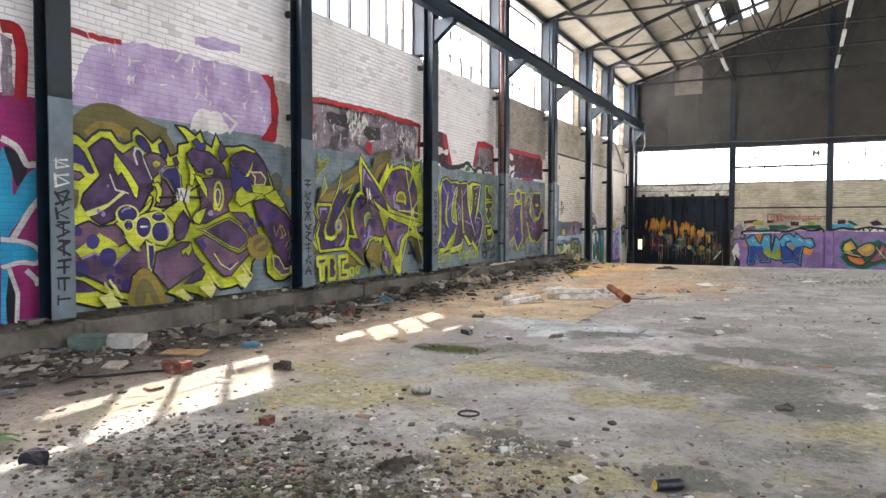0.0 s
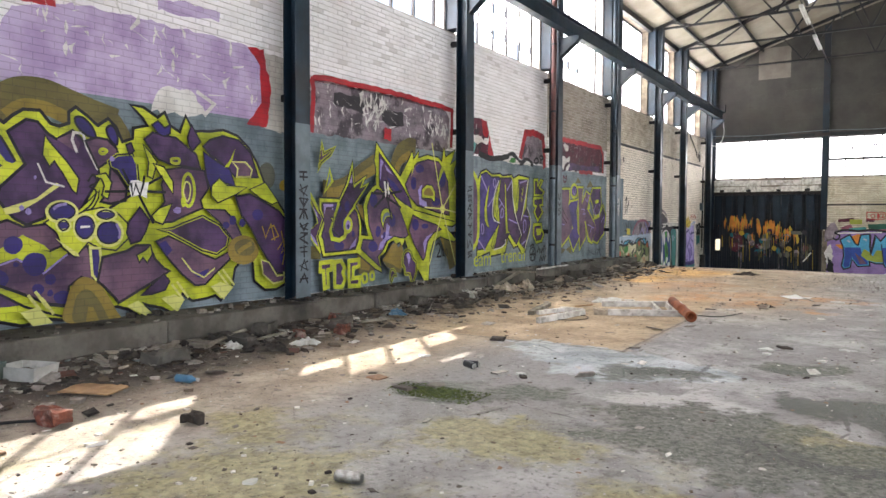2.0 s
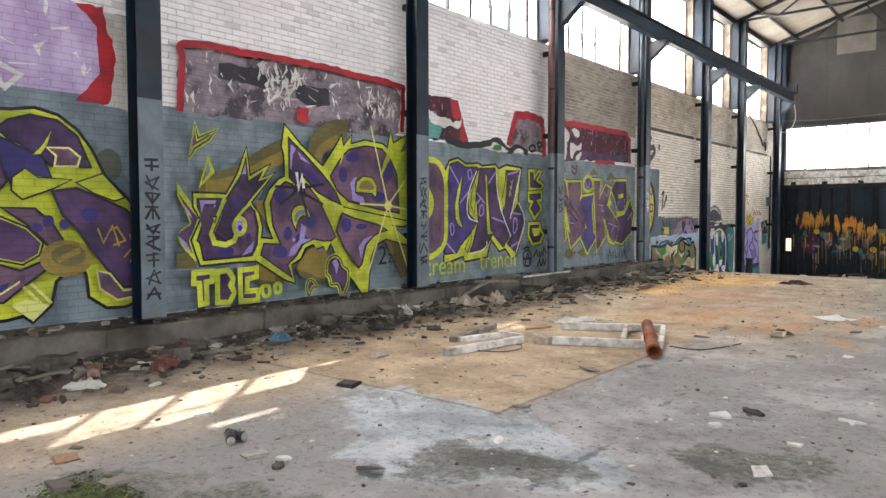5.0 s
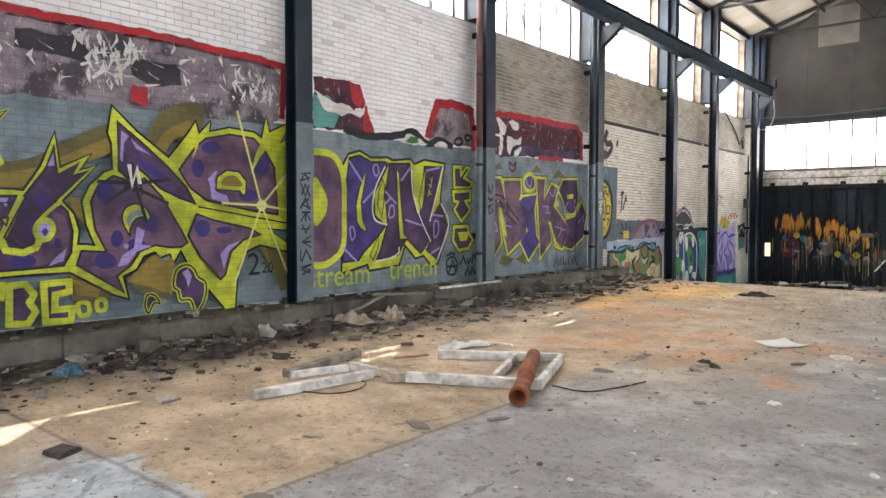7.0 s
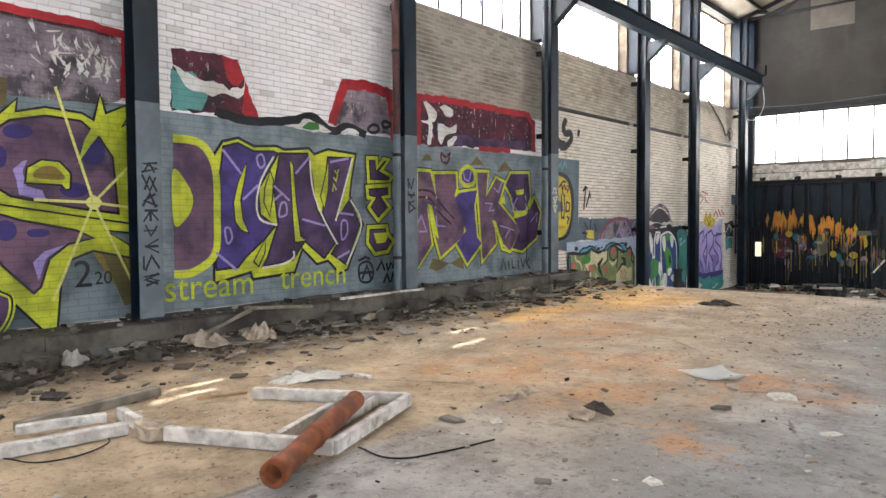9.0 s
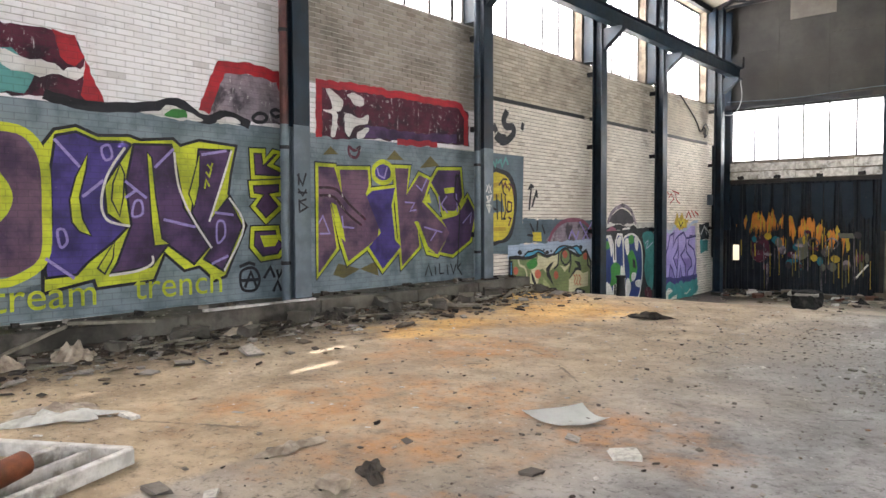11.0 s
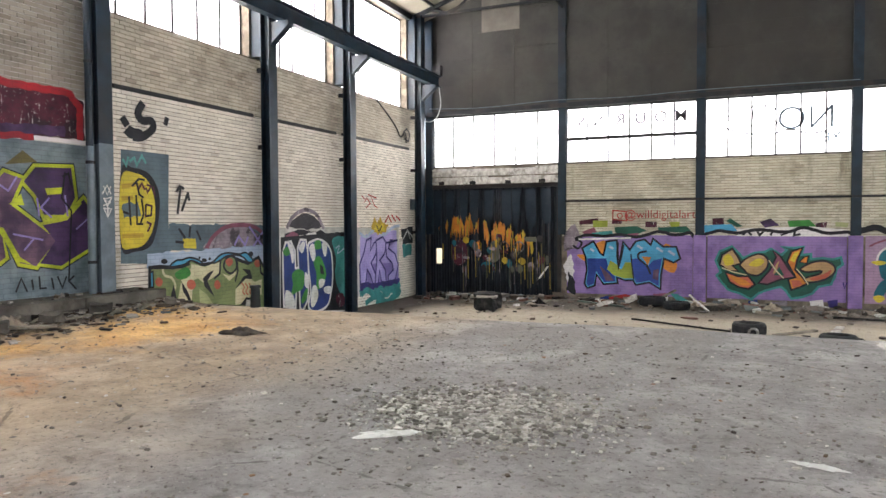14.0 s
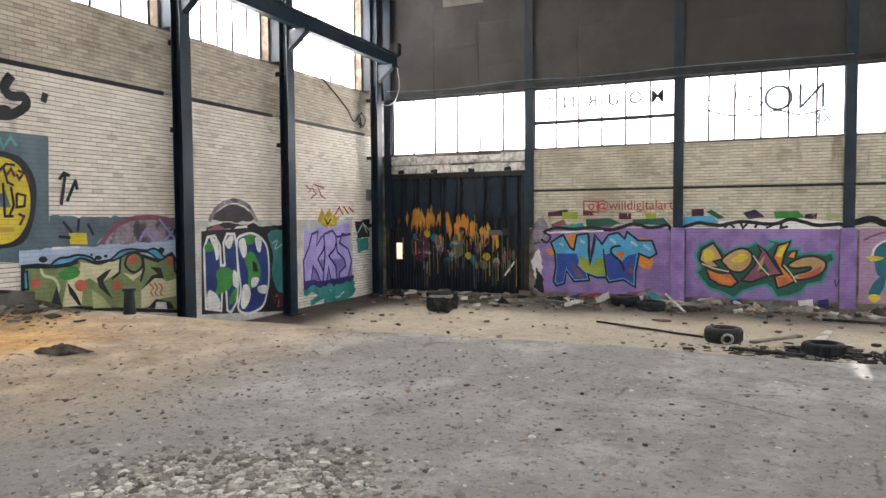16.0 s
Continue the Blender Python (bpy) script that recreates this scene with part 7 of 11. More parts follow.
M.line("highlight", "paleviolet", [(16.3, 2.44), (16.05, 2.19)], 0.035)
M.line("highlight", "paleviolet", [(16.15, 1.55), (16.58, 1.45)], 0.035)
M.line("highlight", "paleviolet", [(14.78, 1.12), (15.08, 0.88)], 0.035)
M.line("highlight", "paleviolet", [(16.86, 1.64), (17.14, 1.61)], 0.035)
M.line("highlight", "paleviolet", [(16.8, 0.96), (17.05, 1.06)], 0.035)
M.line("highlight", "paleviolet", [(16.68, 2.39), (17.05, 2.47)], 0.035)
M.line("highlight", "paleviolet", [(14.91, 1.42), (14.98, 1.43), (15.01, 1.3), (14.94, 1.24)], 0.03, smooth=True, closed=True)
M.line("highlight", "paleviolet", [(15.41, 2.38), (15.5, 2.42), (15.53, 2.29), (15.45, 2.25)], 0.03, smooth=True, closed=True)
M.line("highlight", "paleviolet", [(15.79, 1.76), (15.87, 1.77), (15.88, 1.62), (15.76, 1.59)], 0.03, smooth=True, closed=True)
M.line("highlight", "paleviolet", [(16.89, 1.5), (16.99, 1.51), (17, 1.33), (16.89, 1.24)], 0.03, smooth=True, closed=True)
M.fill("letter_fill", "plum", [(17.43, 2.5), (17.63, 2.51), (17.64, 2.36), (17.79, 2.51), (17.91, 2.5), (17.73, 2.32), (17.98, 2.23), (17.89, 2.13), (17.45, 2.13)])
M.line("letter_edge", "ink", [(17.43, 2.5), (17.63, 2.51), (17.64, 2.36), (17.79, 2.51), (17.91, 2.5), (17.73, 2.32), (17.98, 2.23), (17.89, 2.13), (17.45, 2.13)], 0.1, closed=True)
M.line("letter_edge", "yellow", [(17.43, 2.5), (17.63, 2.51), (17.64, 2.36), (17.79, 2.51), (17.91, 2.5), (17.73, 2.32), (17.98, 2.23), (17.89, 2.13), (17.45, 2.13)], 0.06, closed=True)
M.fill("letter_fill", "plum", [(17.41, 2.05), (17.91, 2.09), (17.91, 1.91), (17.76, 1.89), (17.92, 1.73), (17.65, 1.52), (17.44, 1.73), (17.56, 1.87), (17.43, 1.88)])
M.line("letter_edge", "ink", [(17.41, 2.05), (17.91, 2.09), (17.91, 1.91), (17.76, 1.89), (17.92, 1.73), (17.65, 1.52), (17.44, 1.73), (17.56, 1.87), (17.43, 1.88)], 0.1, closed=True)
M.line("letter_edge", "yellow", [(17.41, 2.05), (17.91, 2.09), (17.91, 1.91), (17.76, 1.89), (17.92, 1.73), (17.65, 1.52), (17.44, 1.73), (17.56, 1.87), (17.43, 1.88)], 0.06, closed=True)
M.fill("letter_fill", "plum", [(17.43, 1.42), (17.84, 1.43), (17.86, 1.31), (17.99, 1.18), (17.86, 1.02), (17.57, 0.99), (17.41, 1.17)])
M.line("letter_edge", "ink", [(17.43, 1.42), (17.84, 1.43), (17.86, 1.31), (17.99, 1.18), (17.86, 1.02), (17.57, 0.99), (17.41, 1.17)], 0.1, closed=True)
M.line("letter_edge", "yellow", [(17.43, 1.42), (17.84, 1.43), (17.86, 1.31), (17.99, 1.18), (17.86, 1.02), (17.57, 0.99), (17.41, 1.17)], 0.06, closed=True)
M.fill("accent", "yellow", [(17.55, 1.32), (17.9, 1.33), (17.8, 1.17), (17.61, 1.16)])
M.line("tag", "ink", [(17.26, 0.85), (17.44, 0.87), (17.53, 0.72), (17.46, 0.57), (17.27, 0.58), (17.22, 0.73)], 0.04, smooth=True, closed=True)
M.line("tag", "ink", [(17.29, 0.61), (17.39, 0.82), (17.48, 0.6)], 0.045)
M.line("tag", "ink", [(17.24, 0.71), (17.51, 0.71)], 0.045)
M.line("tag", "ink", [(17.21, 0.9), (17.36, 0.95), (17.46, 0.92)], 0.045)
M.line("tag", "ink", [(17.6, 0.72), (17.71, 0.87), (17.78, 0.72)], 0.045)
M.line("tag", "ink", [(17.82, 0.83), (17.85, 0.72), (17.93, 0.84)], 0.045)
M.line("tag", "ink", [(17.96, 0.74), (18, 0.91), (18.1, 0.79)], 0.045)
M.line("tag", "ink", [(17.75, 0.52), (17.83, 0.66), (17.89, 0.52)], 0.045)
M.line("tag", "ink", [(17.92, 0.52), (17.96, 0.66), (18.04, 0.54), (18.1, 0.67)], 0.045)
M.text("stream", "yellow", 14.05, 0.56, 0.46)
M.text("trench", "yellow", 15.75, 0.58, 0.46)
M.line("tag", "yellow", [(16.71, 1.95), (16.73, 2.07), (16.78, 1.98)], 0.025)
M.line("tag", "yellow", [(16.73, 2.17), (16.78, 2.11), (16.81, 2.22)], 0.025)
M.line("tag", "yellow", [(16.75, 2.27), (16.8, 2.22), (16.83, 2.29)], 0.025)
M = Mural("letter_mural", "purple letters with yellow edges on grey paint", "W")
M.rect("background", "grey", 18.22, 22.49, 0.42, 2.84)
M.fill("patch", "maroon", [(18.62, 3.64), (19.13, 3.67), (20.31, 3.67), (21.94, 3.69), (22.21, 3.57), (22.24, 2.94), (19.57, 2.84), (18.61, 2.79)])
M.fill("patch", "plum", [(19.58, 3.07), (20.84, 3.04), (21.86, 3.12), (21.86, 2.95), (19.58, 2.86)])
M.fill("splash", "white", [(18.75, 3.6), (18.97, 3.5), (19.13, 3.39), (19.08, 3.25), (18.98, 3.2), (19.02, 3.08), (18.96, 2.85), (18.86, 2.84), (18.91, 3.15), (18.72, 3.21), (18.91, 3.28)], True)
M.fill("splash", "white", [(19.22, 3.53), (19.47, 3.52), (19.58, 3.4), (19.46, 3.34), (19.3, 3.41)], True)
M.fill("splash", "white", [(19.18, 3.22), (19.46, 3.17), (19.65, 3.23), (19.62, 3.09), (19.35, 3.02), (19.26, 2.84), (19.15, 2.96)], True)
M.fill("splash", "white", [(19.46, 2.97), (19.67, 3.03), (19.58, 2.87), (19.4, 2.84)], True)
M.line("border", "red", [(18.64, 2.79), (18.65, 3.61), (19.58, 3.65), (21.12, 3.66), (21.98, 3.65), (22.14, 3.48), (22.14, 2.93)], 0.12)
M.line("border", "red", [(20.31, 2.86), (21.33, 2.89)], 0.1)
M.fill("shadow", "olive", [(18.7, 2.53), (18.86, 2.67), (19.01, 2.56)])
M.fill("shadow", "olive", [(20.05, 2.54), (20.24, 2.71), (20.46, 2.56)])
M.fill("shadow", "olive", [(20.86, 2.44), (21.14, 2.67), (21.38, 2.51)])
M.fill("shadow", "olive", [(18.88, 0.69), (18.99, 0.86), (19.44, 0.75), (19.1, 0.62)])
M.fill("shadow", "olive", [(19.44, 0.75), (19.8, 0.86), (19.85, 0.61)])
M.line("shadow", "maroon", [(19.23, 2.69), (19.34, 2.64), (19.46, 2.7), (19.39, 2.54), (19.25, 2.56)], 0.05, smooth=True, closed=True)
M.line("letter_edge", "ink", [(18.61, 2.35), (18.92, 2.35), (19.07, 1.95), (19.03, 2.32), (19.62, 2.35), (19.64, 2.1), (19.57, 1.96), (19.86, 1.42), (19.82, 1.23), (19.19, 0.88), (19.06, 1.21), (18.83, 1.8), (18.95, 1.1), (18.59, 0.72)], 0.15, closed=True)
M.line("letter_edge", "ink", [(19.71, 2.01), (20.24, 2.08), (20.15, 1.79), (20.23, 1.2), (20.37, 1.08), (19.94, 0.72), (19.63, 1.1), (19.9, 1.32), (19.59, 1.92)], 0.15, closed=True)
M.line("letter_edge", "ink", [(20.24, 2.41), (20.57, 2.42), (20.51, 1.96), (20.84, 2.32), (21.11, 2.24), (20.92, 1.85), (21.67, 1.31), (21.31, 0.91), (21.05, 0.97), (20.78, 1.44), (20.83, 1.07), (20.4, 0.75), (20.36, 1.18), (20.3, 1.73)], 0.15, closed=True)
M.line("letter_edge", "ink", [(21.14, 2.2), (21.33, 2.43), (21.95, 2.46), (22.01, 1.98), (21.82, 1.66), (21.49, 1.62), (21.33, 2)], 0.15, closed=True)
M.line("letter_edge", "ink", [(21.43, 1.54), (21.79, 1.6), (22.17, 1.96), (22.4, 1.67), (22.25, 1.15), (21.73, 0.89), (21.37, 0.95), (21.64, 1.29)], 0.15, closed=True)
M.line("letter_edge", "yellow", [(18.61, 2.35), (18.92, 2.35), (19.07, 1.95), (19.03, 2.32), (19.62, 2.35), (19.64, 2.1), (19.57, 1.96), (19.86, 1.42), (19.82, 1.23), (19.19, 0.88), (19.06, 1.21), (18.83, 1.8), (18.95, 1.1), (18.59, 0.72)], 0.11, closed=True)
M.line("letter_edge", "yellow", [(19.71, 2.01), (20.24, 2.08), (20.15, 1.79), (20.23, 1.2), (20.37, 1.08), (19.94, 0.72), (19.63, 1.1), (19.9, 1.32), (19.59, 1.92)], 0.11, closed=True)
M.line("letter_edge", "yellow", [(20.24, 2.41), (20.57, 2.42), (20.51, 1.96), (20.84, 2.32), (21.11, 2.24), (20.92, 1.85), (21.67, 1.31), (21.31, 0.91), (21.05, 0.97), (20.78, 1.44), (20.83, 1.07), (20.4, 0.75), (20.36, 1.18), (20.3, 1.73)], 0.11, closed=True)
M.line("letter_edge", "yellow", [(21.14, 2.2), (21.33, 2.43), (21.95, 2.46), (22.01, 1.98), (21.82, 1.66), (21.49, 1.62), (21.33, 2)], 0.11, closed=True)
M.line("letter_edge", "yellow", [(21.43, 1.54), (21.79, 1.6), (22.17, 1.96), (22.4, 1.67), (22.25, 1.15), (21.73, 0.89), (21.37, 0.95), (21.64, 1.29)], 0.11, closed=True)
M.fill("letter_fill", "purple", [(18.61, 2.35), (18.92, 2.35), (19.07, 1.95), (19.03, 2.32), (19.62, 2.35), (19.64, 2.1), (19.57, 1.96), (19.86, 1.42), (19.82, 1.23), (19.19, 0.88), (19.06, 1.21), (18.83, 1.8), (18.95, 1.1), (18.59, 0.72)])
M.fill("letter_fill", "violet", [(19.71, 2.01), (20.24, 2.08), (20.15, 1.79), (20.23, 1.2), (20.37, 1.08), (19.94, 0.72), (19.63, 1.1), (19.9, 1.32), (19.59, 1.92)])
M.fill("letter_fill", "purple", [(20.24, 2.41), (20.57, 2.42), (20.51, 1.96), (20.84, 2.32), (21.11, 2.24), (20.92, 1.85), (21.67, 1.31), (21.31, 0.91), (21.05, 0.97), (20.78, 1.44), (20.83, 1.07), (20.4, 0.75), (20.36, 1.18), (20.3, 1.73)])
M.fill("letter_fill", "plum", [(21.14, 2.2), (21.33, 2.43), (21.95, 2.46), (22.01, 1.98), (21.82, 1.66), (21.49, 1.62), (21.33, 2)])
M.fill("letter_fill", "plum", [(21.43, 1.54), (21.79, 1.6), (22.17, 1.96), (22.4, 1.67), (22.25, 1.15), (21.73, 0.89), (21.37, 0.95), (21.64, 1.29)])
M.fill("letter_fill", "violet", [(19.76, 2.4), (19.95, 2.5), (20.15, 2.42), (20.15, 2.23), (19.95, 2.15), (19.76, 2.23)], True)
M.line("letter_edge", "yellow", [(19.76, 2.4), (19.95, 2.5), (20.15, 2.42), (20.15, 2.23), (19.95, 2.15), (19.76, 2.23)], 0.08, smooth=True, closed=True)
M.fill("accent", "yellow", [(18.85, 1.81), (18.95, 1.77), (19.09, 1.38), (19.13, 1.19), (19, 1.29)])
M.fill("accent", "yellow", [(20.7, 1.51), (20.8, 1.51), (21.05, 1.06), (21.25, 0.93), (21, 1)])
M.fill("accent", "yellow", [(20.89, 1.85), (21.09, 2.01), (21.14, 1.84)])
M.fill("accent", "yellow", [(21.48, 2.11), (21.79, 2.14), (21.79, 2.04), (21.52, 2.01)])
M.fill("accent", "yellow", [(21.43, 1.7), (21.79, 1.7), (22.01, 1.9), (22.14, 1.9), (21.86, 1.62), (21.55, 1.56)])
M.line("highlight", "maroon", [(18.61, 2.03), (18.95, 2.01), (19.22, 1.78), (19.56, 1.54)], 0.04, smooth=True)
M.line("highlight", "maroon", [(18.61, 1.91), (18.9, 1.89), (19.17, 1.64), (19.47, 1.45)], 0.04, smooth=True)
M.line("highlight", "paleviolet", [(18.6, 1.49), (18.68, 1.6), (18.81, 1.33), (18.62, 1.33)], 0.03)
M.line("highlight", "paleviolet", [(19.06, 1.6), (19.08, 1.43), (19.31, 1.41)], 0.03)
M.line("highlight", "paleviolet", [(19.81, 2.4), (19.86, 2.27), (19.98, 2.23), (20.05, 2.42)], 0.03)
M.line("highlight", "paleviolet", [(20.75, 2.14), (20.89, 2.05), (21.03, 2.27)], 0.03)
M.line("highlight", "paleviolet", [(20.46, 1.84), (20.7, 1.83), (20.59, 1.69), (20.75, 1.71)], 0.03)
M.line("highlight", "paleviolet", [(20.94, 1.41), (21.43, 1.31)], 0.03)
M.line("highlight", "paleviolet", [(21.11, 1.16), (21.28, 1.34)], 0.03)
M.line("highlight", "paleviolet", [(22.01, 1.47), (22.27, 1.67), (22.23, 1.47)], 0.03)
M.line("highlight", "paleviolet", [(21.34, 1.96), (21.37, 1.68)], 0.03)
M.line("highlight", "paleviolet", [(21.55, 1.97), (21.4, 1.81), (21.58, 1.66)], 0.03)
M.line("highlight", "paleviolet", [(21.82, 2.02), (21.86, 1.68)], 0.03)
M.line("stroke", "ink", [(21.83, 2.39), (21.76, 1.97), (21.93, 1.77), (21.85, 0.62)], 0.03)
M.line("stroke", "ink", [(21.78, 2.31), (21.89, 2.37), (21.93, 2.19)], 0.03)
M.line("tag", "ink", [(20.96, 0.54), (21.05, 0.74), (21.14, 0.53)], 0.03)
M.line("tag", "ink", [(21.22, 0.71), (21.24, 0.55)], 0.03)
M.line("tag", "ink", [(21.34, 0.75), (21.35, 0.56), (21.46, 0.56)], 0.03)
M.line("tag", "ink", [(21.55, 0.71), (21.58, 0.53)], 0.03)
M.line("tag", "ink", [(21.65, 0.73), (21.73, 0.54), (21.81, 0.72)], 0.03)
M.line("tag", "ink", [(21.95, 0.72), (21.85, 0.64), (21.98, 0.5)], 0.03)
M = Mural("oval_mural", "grey block with a yellow oval face and an olive letter piece", "W")
M.fill("background", "greyblue", [(22.95, 2.86), (24.05, 2.86), (24.01, 1.51), (24.1, 1.06), (23.66, 0.82), (22.9, 0.86)])
M.fill("patch", "greyblue", [(24.01, 1.55), (27.06, 1.51), (26.97, 0.93), (24.02, 1.05)])
M.fill("silhouette", "ink", [(22.94, 2.48), (23.21, 2.55), (23.58, 2.46), (23.8, 2.09), (23.75, 1.53), (23.57, 1.15), (23.22, 1.06), (22.91, 1.15)], True)
M.fill("letter_fill", "lemon", [(22.94, 2.36), (23.26, 2.46), (23.55, 2.32), (23.69, 1.94), (23.66, 1.53), (23.46, 1.21), (23.16, 1.12), (22.91, 1.23)], True)
M.line("accent", "ochre", [(22.95, 2.21), (23.26, 2.26), (23.49, 2.21)], 0.08)
M.line("accent", "ochre", [(22.94, 2), (23.19, 2.02)], 0.08)
M.line("accent", "ochre", [(22.94, 1.34), (23.41, 1.35)], 0.08)
M.fill("patch", "greyblue", [(22.96, 1.9), (23.3, 1.95), (23.37, 1.69), (22.98, 1.67)])
M.line("stroke", "ink", [(23.27, 2.32), (23.33, 2.08), (23.43, 2.03)], 0.04)
M.line("stroke", "ink", [(23.1, 2.04), (23.13, 1.53)], 0.04)
M.line("stroke", "ink", [(23.26, 2.07), (23.27, 1.55), (23.41, 1.55)], 0.04)
M.line("stroke", "ink", [(23.38, 2.01), (23.42, 1.73), (23.34, 1.55)], 0.04)
M.line("stroke", "ink", [(22.96, 1.77), (23.09, 1.73)], 0.04)
M.line("stroke", "ink", [(23.17, 2.22), (23.32, 2.36), (23.46, 2.35)], 0.04)
M.line("tag", "maroon", [(23.31, 2.17), (23.39, 2.29), (23.45, 2.17)], 0.04)
M.line("tag", "maroon", [(23.5, 2.27), (23.6, 2.24), (23.52, 2.13), (23.48, 2.21)], 0.04)
M.line("tag", "maroon", [(23.65, 2.24), (23.69, 2.04)], 0.04)
M.line("tag", "maroon", [(23.47, 1.91), (23.61, 1.88), (23.59, 1.71), (23.46, 1.69), (23.47, 1.91)], 0.04)
M.line("tag", "maroon", [(23.48, 1.59), (23.58, 1.55), (23.5, 1.41)], 0.04)
M.line("stroke", "teal", [(22.98, 2.69), (23.05, 2.58), (23.1, 2.74)], 0.05)
M.line("stroke", "teal", [(23.12, 2.66), (23.23, 2.73), (23.28, 2.6), (23.4, 2.78), (23.49, 2.65)], 0.05)
M.fill("patch", "ink", [(23, 3.15), (23.14, 3.3), (23.41, 3.24), (23.41, 3.1), (23.18, 3.06)])
M.line("stroke", "ink", [(23.45, 3.74), (23.33, 3.54), (23.42, 3.42), (23.64, 3.43), (23.66, 3.29), (23.41, 3.12), (23.2, 3.1)], 0.15, smooth=True)
M.line("stroke", "ink", [(23.94, 3.49), (24.04, 3.46)], 0.16)
M.line("stroke", "ink", [(22.98, 3.42), (23.09, 3.28)], 0.14)
M.line("tag", "ink", [(24.21, 2.16), (24.3, 2.27), (24.41, 2.23)], 0.06)
M.line("tag", "ink", [(24.32, 2.25), (24.23, 1.74)], 0.06)
M.line("tag", "ink", [(24.52, 2.17), (24.34, 1.8)], 0.06)
M.line("tag", "ink", [(24.51, 2.15), (24.54, 2)], 0.06)
M.fill("patch", "greyviolet", [(25, 1.01), (25.16, 1.24), (25.56, 1.43), (26.14, 1.49), (26.68, 1.29), (26.97, 0.93)], True)
M.line("border", "rose", [(24.97, 1.01), (25.19, 1.29), (25.64, 1.5), (26.32, 1.51), (26.82, 1.31), (27.01, 0.95)], 0.09, smooth=True)
M.line("stroke", "paleviolet", [(26.32, 1.49), (26.85, 0.95)], 0.05)
M.line("stroke", "paleviolet", [(26.91, 1.48), (26.34, 0.95)], 0.05)
M.line("stroke", "paleviolet", [(25.83, 1.09), (25.97, 1.28), (26.17, 1.08), (26.28, 1.27)], 0.05)
M.fill("patch", "paleblue", [(23.47, 1.01), (24.71, 1.02), (27.05, 1.08), (27.04, 0.62), (24.7, 0.67), (23.46, 0.73)])
M.fill("accent", "lemon", [(24.35, 1.27), (24.69, 1.26), (24.71, 1.06), (24.37, 1.08)])
M.line("stroke", "ink", [(24.25, 1.46), (24.41, 1.27)], 0.05)
M.line("stroke", "ink", [(24.55, 1.5), (24.52, 1.29)], 0.05)
M.line("stroke", "ink", [(24.16, 1.21), (24.38, 1.19)], 0.05)
M.line("stroke", "ink", [(24.72, 1.42), (24.83, 1.22)], 0.05)
M.fill("silhouette", "olivegreen", [(23.52, 0.75), (23.75, 0.76), (24.08, 0.72), (24.45, 0.77), (24.53, 0.87), (24.86, 0.73), (25.16, 0.75), (25.35, 0.87), (25.66, 0.87), (25.88, 0.8), (26.25, 0.68), (26.61, 0.8), (26.83, 0.53), (26.84, -0.38), (23.5, 0.13)])
M.line("letter_edge", "ink", [(23.52, 0.75), (23.75, 0.76), (24.08, 0.72), (24.45, 0.77), (24.53, 0.87), (24.86, 0.73), (25.16, 0.75), (25.35, 0.87), (25.66, 0.87), (25.88, 0.8), (26.25, 0.68), (26.61, 0.8), (26.83, 0.53), (26.84, -0.38), (23.5, 0.13)], 0.07, closed=True)
M.fill("letter_fill", "cream", [(24.17, 0.03), (24.3, 0.5), (24.55, 0.69), (24.55, 0.77), (24.94, 0.68), (25.37, 0.8), (25.34, 0.52), (25.11, 0.43), (24.88, 0.37), (24.72, 0.47), (24.6, 0.43), (24.55, 0.02)])
M.fill("accent", "leaf", [(24.13, 0.61), (24.43, 0.71), (24.54, 0.58), (24.42, 0.49), (24.21, 0.49)], True)
M.fill("letter_fill", "sage", [(24.76, 0.26), (24.97, 0.13), (25.16, -0.1), (24.77, -0.06)])
M.line("highlight", "cream", [(23.82, 0.71), (23.87, 0.59), (24.05, 0.52), (24.13, 0.37), (24.09, 0.27)], 0.05, smooth=True)
M.fill("letter_fill", "cream", [(25.83, 0.15), (26.04, 0.36), (26.24, 0.39), (26.47, 0.26), (26.71, 0.3), (26.7, -0.05), (26.3, -0.06), (26.03, -0.18), (25.82, -0.18)])
M.fill("letter_fill", "cream", [(25.42, 0.52), (25.65, 0.45), (25.84, 0.55), (25.87, 0.48), (25.65, 0.34)])
M.fill("accent", "ink", [(23.97, 0.09), (24.09, 0.4), (24.17, 0.06)])
M.fill("accent", "ink", [(24.91, 0.29), (24.86, 0.46), (25.05, 0.57), (25.18, 0.6), (24.99, 0.39), (25.19, 0.05), (25.11, 0.12)])
M.fill("accent", "ink", [(24.28, 0.45), (24.44, 0.24), (24.55, 0.02), (24.48, 0.03), (24.32, 0.25)])
M.fill("accent", "ink", [(25.82, 0.15), (26.09, 0.41), (26.24, 0.43), (26.05, 0.58), (26.32, 0.54), (26.39, 0.33), (26.16, 0.35)])
M.fill("accent", "ink", [(25.97, -0.2), (26.18, -0.05), (26.54, -0.15), (26.64, -0.3)])
M.fill("accent", "white", [(26.18, -0.11), (26.43, -0.14), (26.45, -0.28), (26.15, -0.24)])
M.fill("letter_fill", "olivegreen", [(25.48, 0.64), (25.54, 0.81), (25.71, 0.87), (25.85, 0.78), (25.86, 0.6), (25.67, 0.5)], True)
M.line("letter_edge", "ink", [(25.48, 0.64), (25.54, 0.81), (25.71, 0.87), (25.85, 0.78), (25.86, 0.6), (25.67, 0.5)], 0.05, smooth=True, closed=True)
M.fill("accent", "coral", [(25.76, 0.74), (25.72, 0.68), (25.64, 0.65), (25.57, 0.69), (25.53, 0.75), (25.57, 0.81), (25.65, 0.83), (25.73, 0.8)], True)
